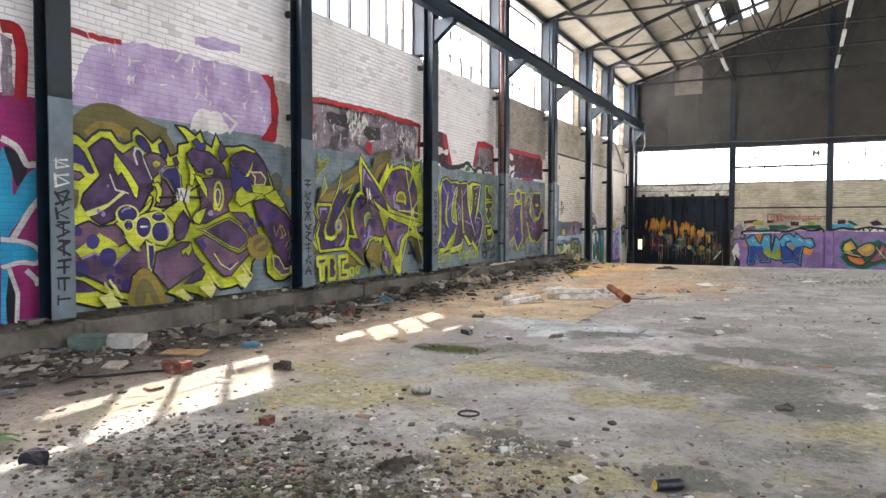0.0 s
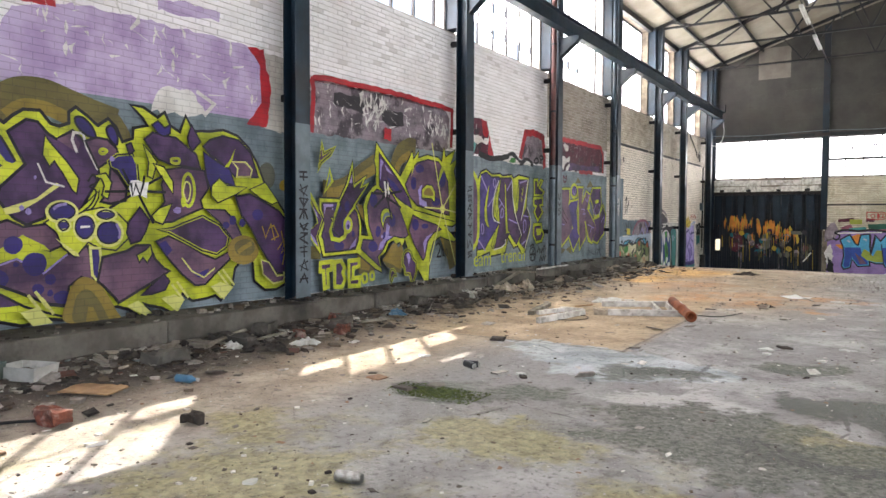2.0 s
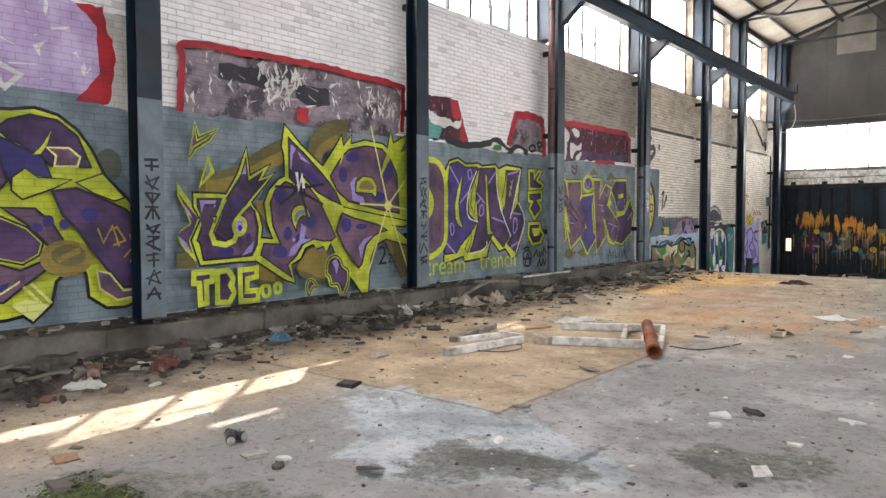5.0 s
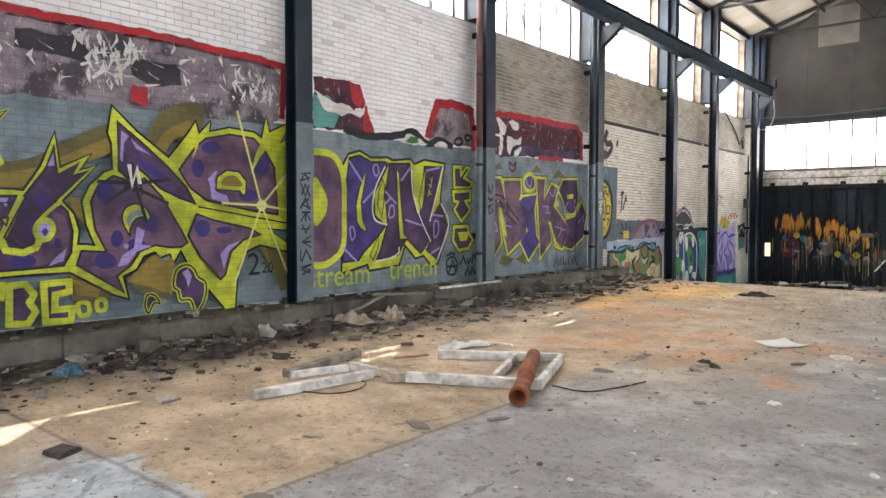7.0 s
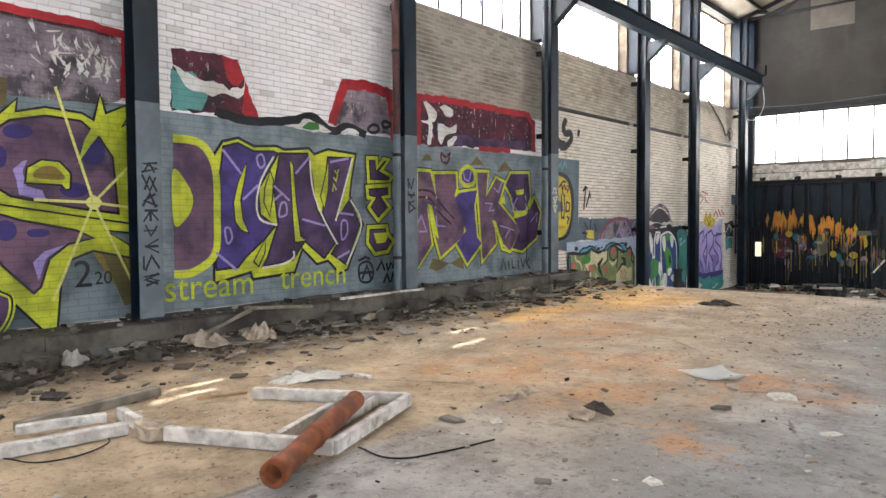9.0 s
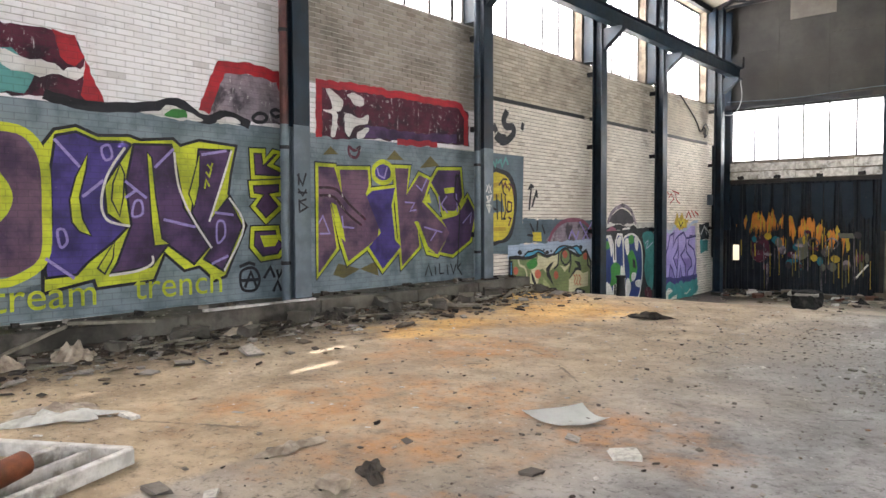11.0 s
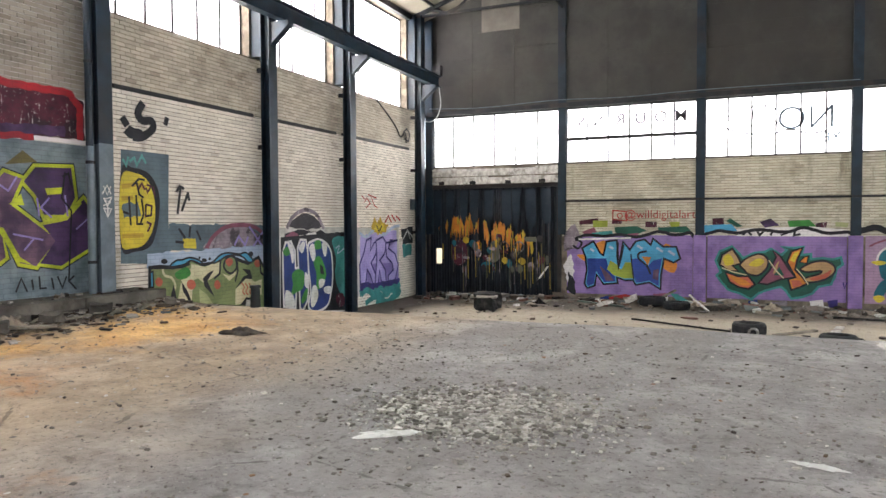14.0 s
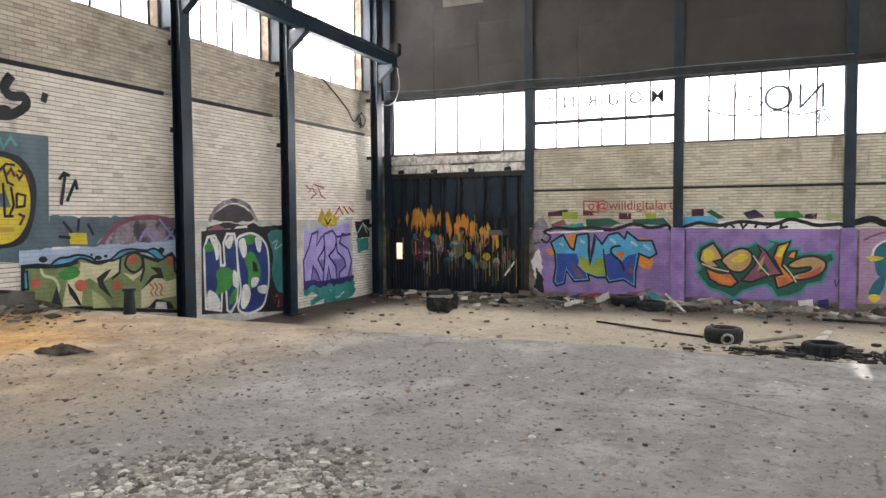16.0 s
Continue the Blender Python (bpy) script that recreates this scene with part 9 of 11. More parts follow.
M.fill("accent", "ink", [(-0.8, -0.75), (-0.15, -0.66), (0.16, -0.85), (-0.8, -0.95)])
M.fill("accent", "rose", [(-0.16, -0.56), (0.22, -0.52), (0.25, -0.74), (-0.06, -0.79)])
M.fill("accent", "tealgreen", [(0.31, -0.52), (0.53, -0.54), (0.87, -0.75), (0.62, -0.86)])
M.fill("accent", "navy", [(-1.79, -0.76), (-1.45, -0.65), (-1.42, -0.88), (-1.75, -0.93)])
M.line("tag", "red2", [(-1.33, 1.9), (-0.94, 1.86), (-0.93, 1.59), (-1.33, 1.63)], 0.035, closed=True)
M.line("tag", "red2", [(-1.2, 1.76), (-1.11, 1.81), (-1.05, 1.73), (-1.13, 1.66)], 0.03, smooth=True, closed=True)
M.text("@willdigitalart", "red2", -1.0, 1.66, 0.34)
M = Mural("orange_letter_mural", "orange and green lettering on lilac wall paint", "N")
M.rect("background", "lilac2", 1.32, 4.78, -0.62, 1.16)
M.fill("accent", "maroon", [(1.45, 1.64), (1.74, 1.65), (1.75, 1.45), (1.45, 1.45)])
M.fill("accent", "forest", [(1.8, 1.57), (1.92, 1.64), (2.24, 1.42), (2.09, 1.39)])
M.fill("accent", "skyblue", [(1.22, 1.45), (1.95, 1.48), (2.1, 1.29), (1.25, 1.23)])
M.fill("accent", "plum", [(2.66, 1.54), (2.94, 1.63), (3.16, 1.44), (2.8, 1.38)])
M.fill("accent", "leaf", [(3.35, 1.56), (3.89, 1.59), (4.05, 1.41), (3.41, 1.38)])
M.fill("accent", "maroon", [(4.03, 1.5), (4.31, 1.53), (4.29, 1.38), (4.05, 1.38)])
M.fill("accent", "white", [(2.09, 1.35), (3.89, 1.41), (4.81, 1.32), (4.81, 1.14), (2.1, 1.14)])
M.fill("accent", "sage", [(4.5, 1.53), (4.81, 1.5), (4.78, 1.38), (4.5, 1.41)])
M.line("border", "ink", [(1.19, 1.17), (1.66, 1.29), (2.1, 1.23), (2.66, 1.32), (3.36, 1.26), (3.76, 1.38), (4.29, 1.23), (4.81, 1.26), (4.91, 1.11)], 0.09, smooth=True)
M.line("stroke", "ink", [(2.24, 1.17), (2.35, 1.29), (2.47, 1.17)], 0.06)
M.line("stroke", "ink", [(2.61, 1.29), (2.67, 1.17), (2.78, 1.29)], 0.06)
M.line("stroke", "ink", [(2.94, 1.17), (3, 1.29)], 0.06)
M.line("stroke", "ink", [(3.16, 1.29), (3.36, 1.23), (3.19, 1.17)], 0.06)
M.line("stroke", "ink", [(3.54, 1.29), (3.52, 1.17), (3.68, 1.2)], 0.06)
M.fill("silhouette", "forest", [(1.54, 0.45), (1.65, 0.71), (1.96, 0.86), (2.15, 0.67), (2.26, 0.53), (2.53, 0.68), (2.8, 0.71), (2.96, 0.8), (3.22, 0.63), (3.35, 0.77), (3.22, 0.86), (3.52, 0.83), (3.76, 0.86), (3.71, 0.64), (3.94, 0.67), (3.94, 0.53), (4.22, 0.56), (4.47, 0.53), (4.64, 0.59), (4.69, 0.4), (4.55, 0.28), (4.5, 0.04), (4.42, -0.14), (4.13, -0.21), (3.98, -0.4), (3.73, -0.51), (3.47, -0.56), (3.34, -0.35), (3.21, -0.24), (2.88, -0.34), (2.65, -0.45), (2.48, -0.62), (2.2, -0.47), (1.88, -0.37), (1.69, -0.14), (1.57, 0.03), (1.68, 0.13)])
M.line("letter_edge", "tealgreen", [(1.54, 0.45), (1.65, 0.71), (1.96, 0.86), (2.15, 0.67), (2.26, 0.53), (2.53, 0.68), (2.8, 0.71), (2.96, 0.8), (3.22, 0.63), (3.35, 0.77), (3.22, 0.86), (3.52, 0.83), (3.76, 0.86), (3.71, 0.64), (3.94, 0.67), (3.94, 0.53), (4.22, 0.56), (4.47, 0.53), (4.64, 0.59), (4.69, 0.4), (4.55, 0.28), (4.5, 0.04), (4.42, -0.14), (4.13, -0.21), (3.98, -0.4), (3.73, -0.51), (3.47, -0.56), (3.34, -0.35), (3.21, -0.24), (2.88, -0.34), (2.65, -0.45), (2.48, -0.62), (2.2, -0.47), (1.88, -0.37), (1.69, -0.14), (1.57, 0.03), (1.68, 0.13)], 0.06, closed=True)
M.fill("letter_fill", "sand", [(1.65, 0.34), (1.71, 0.61), (1.98, 0.79), (2.12, 0.57), (2.21, 0.38), (1.99, 0.31), (2.13, 0.17), (1.88, 0.16)])
M.line("letter_edge", "ink", [(1.65, 0.34), (1.71, 0.61), (1.98, 0.79), (2.12, 0.57), (2.21, 0.38), (1.99, 0.31), (2.13, 0.17), (1.88, 0.16)], 0.05, closed=True)
M.fill("accent", "lemon", [(1.74, 0.52), (1.9, 0.64), (2.02, 0.4), (1.82, 0.31)], True)
M.fill("letter_fill", "coral", [(1.8, 0.13), (2.13, 0.02), (2.4, 0.03), (2.57, -0.2), (2.41, -0.33), (2.13, -0.28), (1.91, -0.14)])
M.line("letter_edge", "ink", [(1.8, 0.13), (2.13, 0.02), (2.4, 0.03), (2.57, -0.2), (2.41, -0.33), (2.13, -0.28), (1.91, -0.14)], 0.05, closed=True)
M.fill("accent", "orange", [(1.88, 0.04), (2.27, -0.06), (2.46, -0.21), (2.19, -0.22)], True)
M.fill("letter_fill", "sand", [(2.18, 0.35), (2.4, 0.56), (2.69, 0.65), (2.88, 0.51), (2.86, 0.27), (2.65, 0.06), (2.4, 0.09), (2.29, 0.2)], True)
M.line("letter_edge", "ink", [(2.18, 0.35), (2.4, 0.56), (2.69, 0.65), (2.88, 0.51), (2.86, 0.27), (2.65, 0.06), (2.4, 0.09), (2.29, 0.2)], 0.05, smooth=True, closed=True)
M.fill("accent", "lemon", [(2.4, 0.35), (2.64, 0.53), (2.8, 0.45), (2.64, 0.3)], True)
M.fill("letter_fill", "rose", [(2.65, -0.16), (2.94, 0.22), (3.09, 0.58), (3, 0.76), (3.2, 0.59), (3.4, 0.26), (3.57, 0.03), (3.2, -0.04), (2.88, -0.19)])
M.line("letter_edge", "ink", [(2.65, -0.16), (2.94, 0.22), (3.09, 0.58), (3, 0.76), (3.2, 0.59), (3.4, 0.26), (3.57, 0.03), (3.2, -0.04), (2.88, -0.19)], 0.05, closed=True)
M.fill("accent", "forest", [(3.04, 0.07), (3.17, 0.31), (3.29, 0.08)])
M.fill("accent", "sand", [(3.01, 0.1), (3.09, 0.37), (3.17, 0.48), (3.1, 0.16)])
M.fill("letter_fill", "orange", [(3.36, 0.44), (3.46, 0.73), (3.74, 0.84), (3.61, 0.52), (3.56, 0.23), (3.88, -0.12), (3.66, -0.25), (3.47, -0.32), (3.39, -0.03), (3.57, 0.03)])
M.line("letter_edge", "ink", [(3.36, 0.44), (3.46, 0.73), (3.74, 0.84), (3.61, 0.52), (3.56, 0.23), (3.88, -0.12), (3.66, -0.25), (3.47, -0.32), (3.39, -0.03), (3.57, 0.03)], 0.05, closed=True)
M.fill("accent", "lemon", [(3.43, 0.49), (3.53, 0.69), (3.66, 0.75), (3.54, 0.43)])
M.fill("accent", "coral", [(3.46, -0.06), (3.67, -0.05), (3.75, -0.16), (3.52, -0.26)])
M.fill("letter_fill", "sand", [(3.69, 0.26), (3.97, 0.44), (4.28, 0.48), (4.5, 0.34), (4.47, 0.14), (4.23, -0.03), (3.88, -0.1), (3.8, 0.01), (4.13, 0.13), (4.17, 0.22), (3.85, 0.18)], True)
M.line("letter_edge", "ink", [(3.69, 0.26), (3.97, 0.44), (4.28, 0.48), (4.5, 0.34), (4.47, 0.14), (4.23, -0.03), (3.88, -0.1), (3.8, 0.01), (4.13, 0.13), (4.17, 0.22), (3.85, 0.18)], 0.05, smooth=True, closed=True)
M.fill("accent", "coral", [(3.91, 0.01), (4.23, 0.13), (4.42, 0.25), (4.33, 0.05), (4.04, -0.05)], True)
M.fill("accent", "orange", [(3.66, 0.45), (3.77, 0.58), (3.87, 0.61), (3.84, 0.41)])
M.line("letter_edge", "ink", [(3.66, 0.45), (3.77, 0.58), (3.87, 0.61), (3.84, 0.41)], 0.03, closed=True)
M.line("highlight", "cream", [(1.71, 0.25), (1.99, 0.14), (2.35, 0.06)], 0.03)
M.line("highlight", "cream", [(2.91, 0.48), (3.1, 0.19), (3.28, -0.01)], 0.03)
M.line("highlight", "cream", [(3.59, 0.26), (3.75, 0.07), (3.88, -0.16)], 0.03)
M.line("tag", "indigo", [(4.7, -0.07), (4.73, -0.24), (4.8, -0.06)], 0.03)
M.line("tag", "indigo", [(4.83, -0.24), (4.88, -0.09), (4.93, -0.26)], 0.03)
M.fill("accent", "white", [(1.62, -0.66), (1.97, -0.61), (2, -0.86), (1.65, -0.88)])
M.fill("accent", "navy", [(2.4, -0.66), (2.63, -0.62), (2.66, -0.83), (2.4, -0.85)])
M.fill("accent", "white", [(3.92, -0.6), (4.24, -0.56), (4.26, -0.76), (3.95, -0.78)])
M.fill("accent", "indigo", [(4.34, -0.58), (4.58, -0.54), (4.58, -0.75), (4.37, -0.76)])
M.fill("accent", "greyviolet", [(2.96, -0.67), (3.38, -0.62), (3.38, -0.8), (2.99, -0.82)])
M = Mural("teal_figure_mural", "teal and yellow figure on lilac wall paint", "N")
M.rect("background", "sand2", 5.2, 8.75, -0.62, 1.16)
M.fill("letter_fill", "tealdark", [(5.52, 0.68), (5.77, 0.83), (6.18, 0.75), (6.43, 0.27), (6.2, -0.31), (5.83, -0.03), (5.56, 0.1)], True)
M.fill("letter_fill", "tealdark", [(5.56, -0.04), (5.75, 0.02), (5.66, -0.35), (5.46, -0.48), (5.41, -0.34)], True)
M.line("letter_edge", "white", [(5.45, 0.39), (5.52, 0.71), (5.79, 0.89), (6.18, 0.83), (6.5, 0.41)], 0.05, smooth=True)
M.fill("letter_fill", "lemon", [(5.39, -0.45), (5.54, -0.39), (5.66, -0.47), (5.52, -0.59)], True)
M.fill("accent", "lemon", [(5.33, 0.48), (5.53, 0.51), (5.7, 0.46), (5.5, 0.39)], True)
M.line("border", "ink", [(5.09, 1.29), (5.44, 1.38), (5.79, 1.26), (6.41, 1.37), (7.12, 1.29)], 0.16, smooth=True)
M.line("border", "rose", [(5.29, 0.88), (5.69, 1.06), (6.18, 0.98), (6.89, 1.12)], 0.05, smooth=True)

# gate: paint running down the ribs
M = Mural("gate_paint", "orange and yellow paint runs on the dark gate", "N", FY + 0.04)
g = random.Random(5)
for cx, top, w, n in ((-6.35, 1.62, 0.4, 46), (-6.0, 1.7, 0.3, 34), (-5.36, 1.5, 0.16, 18), (-4.85, 1.45, 0.3, 40), (-4.2, 1.2, 0.4, 14), (-5.6, 0.85, 0.08, 8)):
    for i in range(n):
        x = cx + g.gauss(0, w * 0.6)
        z = top + g.uniform(-0.2, 0.12)
        h = g.uniform(0.12, 0.55)
        wd = g.uniform(0.012, 0.055)
        M.fill("paint_run", g.choice(("orange", "orange", "ochre")), [(x - wd, z - 0.05), (x, z + g.uniform(0.02, 0.1)), (x + wd, z - 0.03), (x + wd * 0.5, z - h * 0.6), (x + 0.005, z - h), (x - 0.005, z - h), (x - wd * 0.6, z - h * 0.5)])
for i in range(9):
    x = -7.2 + i * 0.46 + g.uniform(-0.1, 0.1)
    M.fill("paint_patch", "tealshade", [(x, 2.6), (x + 0.3, 2.6), (x + g.uniform(0.2, 0.35), 1.6), (x + 0.15, g.uniform(1.0, 1.5)), (x + 0.02, 1.7)])
M.fill("paint_patch", "maroon", [(-6.5, 0.9), (-6.1, 0.95), (-6.0, 0.4), (-6.3, 0.15), (-6.55, 0.4)], True)
M.line("paint_ring", "greyviolet", [(-4.75, 0.95), (-4.6, 0.8), (-4.75, 0.65), (-4.9, 0.8)], 0.04, smooth=True, closed=True)
M.line("paint_ring", "greyviolet", [(-4.25, 0.95), (-4.08, 0.8), (-4.25, 0.6), (-4.42, 0.8)], 0.04, smooth=True, closed=True)
M.fill("paint_patch", "greyolive", [(-4.1, 1.1), (-3.7, 1.1), (-3.65, 0.95), (-4.05, 0.95)])
M.fill("paint_patch", "greyolive", [(-5.2, 0.9), (-4.95, 0.9), (-4.9, 0.4), (-5.2, 0.3)], True)
M.fill("paint_patch", "greyviolet", [(-3.95, 0.25), (-3.8, 0.3), (-3.75, 0.1), (-3.92, 0.0)], True)
M.line("paint_run", "white", [(-3.6, -0.2), (-3.3, 0.2)], 0.05)
for i in range(34):
    x, z = g.uniform(-6.6, -3.3), g.uniform(0.0, 1.25)
    w, h = g.uniform(0.04, 0.14), g.uniform(0.04, 0.16)
    M.fill("paint_patch", g.choice(("greyolive", "maroon", "greyviolet", "ochre", "tealdark", "soot")), [(x - w, z), (x - w * 0.3, z + h), (x + w * 0.8, z + h * 0.6), (x + w, z - h * 0.4), (x, z - h)], True)
for i in range(44):
    x, z = g.uniform(-6.9, -3.2), g.uniform(0.1, 1.1)
    M.line("paint_run", g.choice(("ochre", "greyolive", "greyviolet", "olive")), [(x, z), (x + 0.01, z - g.uniform(0.4, 1.0))], g.uniform(0.012, 0.03))

# mirrored writing on the outside of the band windows
W = Mural("window_writing", "faint grey writing on the frosted glass", "N", FY + 0.085)
for ch, x in zip("MOURNS", (0.75, 0.2, -0.4, -1.0, -1.6, -2.2)):
    W.text(ch, "soot", x, 4.46, 0.46, mirror=True, bold=0.006)
W.text("NO", "greyblue", 4.5, 4.05, 0.9, mirror=True, bold=-0.008)
W.line("stroke", "soot", [(1.7, 4.45), (2.5, 4.75), (2.42, 4.2), (1.7, 4.45)], 0.035)
W.line("stroke", "soot", [(2.75, 4.1), (2.78, 4.75), (3.05, 4.62), (2.8, 4.42), (3.1, 4.25), (2.75, 4.1)], 0.04)
W.line("stroke", "soot", [(1.6, 4.25), (2.2, 4.02), (2.9, 3.95), (3.4, 4.05), (3.9, 3.92), (4.5, 4.02)], 0.045, smooth=True)
W.text("XE", "greyblue", 4.62, 3.68, 0.36, mirror=True, bold=0.006)

# vertical tags on the grey column feet
for c, marks in ((4.92, 9), (9.2, 9), (13.7, 8), (17.97, 3), (22.25, 3)):
    C = Mural("column_tag", "scrawled black marker tags down the column foot", "W", -7.198)
    r = random.Random(int(c * 10))
    z = 2.2
    glyphs = (((-1, 1), (-1, -1)), ((-1, 1), (0, -1), (1, 1)), ((-1, -1), (0, 1), (1, -1)), ((1, 1), (-1, 0.6), (1, -0.3), (-1, -1)), ((-1, 0), (1, 0)), ((1, 1), (-1, 0), (1, -1)), ((-1, 1), (1, 1), (0, 1), (0, -1)))
    for i in range(marks):
        h = r.uniform(0.12, 0.2)
        hue = "white" if (c == 22.25 or (c == 4.92 and i < 2)) else "ink"
        for gl in r.sample(glyphs, 2):
            C.line("stroke", hue, [(c + 0.085 * px * r.uniform(0.7, 1.1), z - h / 2 + py * h / 2 * r.uniform(0.7, 1.0)) for px, py in gl], r.uniform(0.018, 0.032))
        z -= h + 0.02

# ---- things ----
CLAY = plain("terracotta_clay", "8f4f2c", "6d3a20", 9, 0.8, 0, 0.3, "5f3a26", 0.6)
RUBBER = plain("black_rubber", "26272a", "1a1b1d", 12, 0.75, 0, 0.3, "4b4743", 0.5)
RAG_PALE = plain("dusty_pale_cloth", "b7a896", "8d7f70", 8, 0.95, 0, 0.4, "6b5d4f", 0.6)
RAG_DARK = plain("dark_dirty_cloth", "4d443c", "2a2521", 9, 0.95, 0, 0.4)
SHEET = plain("grey_white_board", "cdcdc8", "b4b4ae", 3, 0.6, 0, 0.1, "7c7a72", 0.7)
BOARD_WHITE = plain("chalky_white_board", "e2e2de", "cfcfca", 3, 0.55, 0, 0.1, "a5a39b", 0.5)
PLASTIC_WHITE = plain("dirty_white_plastic", "c4c2bb", "a9a69e", 7, 0.5, 0, 0.05, "79756c", 0.6)
PLASTIC_GREEN = plain("dull_green_plastic", "5d6a62", "4d5952", 7, 0.5)
PLASTIC_BLUE = plain("blue_plastic", "4c7896", "3d6480", 8, 0.35)
CARD = plain("brown_cardboard", "ab8a66", "8d7052", 7, 0.9, 0, 0.2)
TIN = plain("scuffed_tin", "a7a6a3", "7d7a76", 20, 0.4, 0.8, 0.2, "5a4c40", 0.5)
TIN_YELLOW = plain("yellow_tin_end", "c6a62c", "a88c24", 18, 0.4, 0.3)
TIN_DARK = plain("dark_tin_side", "35363b", "26272b", 18, 0.35, 0.5)
FOLIAGE = plain("green_leaf", "5c7f3c", "456530", 14, 0.6)
MOSS = plain("wet_moss", "57602c", "3d4722", 18, 0.95, 0, 0.6)
CABLE = plain("black_cable", "1b1a1a", "121212", 20, 0.6)
BRICK_RED = plain("broken_red_brick", "7a4636", "55342b", 14, 0.9, 0, 0.4, "b5aaa0", 0.4)
TUBE_WHITE = plain("white_lamp_tube", "cfd0cc", "bdbdb8", 5, 0.3)
CHARCOAL = plain("black_ash", "2b2a29", "1c1b1b", 10, 0.95, 0, 0.5, "5c5853", 0.4)


def rubble_material(name, hexes):
    n = Nodes(name)
    isl = n.t.nodes.new("ShaderNodeNewGeometry").outputs["Random Per Island"]
    rp = n.t.nodes.new("ShaderNodeValToRGB")
    rp.color_ramp.interpolation = "CONSTANT"
    els = rp.color_ramp.elements
    for i, h in enumerate(hexes):
        e = els[i] if i < 2 else els.new(i / len(hexes))
        e.position, e.color = i / len(hexes), lin(h)
    n.link(isl, rp.inputs[0])
    col = n.mix(n.math("MULTIPLY", n.ramp(n.noise(30, 5), 0.4, 0.7), 0.5), rp.outputs[0], lin("5d554d"))
    return n.done(col, 0.9, n.bump(n.noise(80, 4), 0.4, 0.004), 0, 0.3)


RUBBLE = rubble_material("mixed_rubble", ["756d65", "57504a", "8d857b", "3a3430", "655849", "a09890", "463a32", "2a2623"])
GRAVEL = rubble_material("grey_gravel", ["b4b0a9", "9b978f", "837f79", "a6a198", "cbc7be", "6d6963"])
CRUMBS = rubble_material("grey_crumbs", ["9a958e", "7b7670", "b4afa7", "625d58", "a19c95", "6d6862"])
FLAKES = rubble_material("pale_flakes", ["c9c4bb", "a8a198", "7a736b", "d8d4cc", "5c554e", "8f6f58"])
LITTER = rubble_material("mixed_litter", ["c8c5be", "3d3934", "5f564c", "8a8178", "2b2826", "9b8f80", "6a6f70", "6b4a40"])


def floor_at(x, y):
    return ground_z(x, y) if y < EDGE else LOW + 0.03 * noise.noise((x, y, 1)) + 0.10 * max(0, (y - 34.2))


def scatter(name, label, category, count, where, size, flat, material, seed, sink=0.25):
    """Loose bits as one mesh: each an uneven six-sided lump."""
    r = np.random.RandomState(seed)
    base = np.array([(x, y, z) for x in (-.5, .5) for y in (-.5, .5) for z in (-.5, .5)])
    quads = np.array([(0, 1, 3, 2), (4, 6, 7, 5), (0, 4, 5, 1), (2, 3, 7, 6), (0, 2, 6, 4), (1, 5, 7, 3)])
    vs, fs = [], []
    for i in range(count):
        x, y, k = where(r)
        s = (size[0] + (size[1] - size[0]) * r.rand() ** 5) * k
        d = base * (1 + 0.55 * (r.rand(8, 3) - 0.5)) * np.array((s, s * r.uniform(0.35, 1), s * r.uniform(*flat)))
        a, b = r.uniform(0, 6.283), r.normal(0, 0.18)
        c, sn, cb, sb = math.cos(a), math.sin(a), math.cos(b), math.sin(b)
        d = d @ np.array(((1, 0, 0), (0, cb, -sb), (0, sb, cb))) @ np.array(((c, -sn, 0), (sn, c, 0), (0, 0, 1)))
        d += np.array((x, y, floor_at(x, y) - d[:, 2].min() * (1 - sink)))
        vs.append(d)
        fs.append(quads + 8 * i)
    me = bpy.data.meshes.new(name)
    me.from_pydata(np.concatenate(vs).tolist(), [], np.concatenate(fs).tolist())
    me.materials.append(material)
    return tagged(new(name, me), label, category, kind="stuff")


def along_wall(r):
    y = r.uniform(1.0, 23.2)
    x = -6.86 + abs(r.normal(0, 0.42)) + (abs(r.normal(0, 0.6)) if r.rand() < 0.12 else 0)
    return x, y, 1.0 + 0.35 * max(0, 1 - (x + 6.9) / 0.8)


def on_kerb(r):
    return r.uniform(-7.5, -7.0), r.uniform(1.0, 23.0), 1.0


def open_floor(r):
    y = r.uniform(1.2, 23.2)
    return r.uniform(-6.4, 7.5), y, 0.6 + 0.6 * r.rand()


scatter("rubble", "broken masonry and dirt heaped along the kerb", "rubble", 6500, along_wall, (0.012, 0.10), (0.15, 0.4), RUBBLE, 1)
scatter("litter", "paper, plastic and rag scraps along the kerb", "litter", 420, along_wall, (0.04, 0.15), (0.04, 0.25), LITTER, 2)
scatter("flakes", "pale paint flakes and chips strewn over the slab", "debris", 7000, open_floor, (0.006, 0.04), (0.08, 0.3), FLAKES, 3)
scatter("grit", "dark grit strewn over the slab", "debris", 7000, open_floor, (0.006, 0.034), (0.2, 0.5), RUBBLE, 4)
scatter("near_chips", "broken chips and moss crumbs near the damp concrete", "debris", 900, lambda r: (r.uniform(-4.6, 1.5), r.uniform(1.3, 5.0), 1.0), (0.008, 0.05), (0.1, 0.4), RUBBLE, 5)
_kerb_floor = floor_at


def floor_at(x, y):
    return 0.416 if x < -6.95 and y < EDGE else _kerb_floor(x, y)


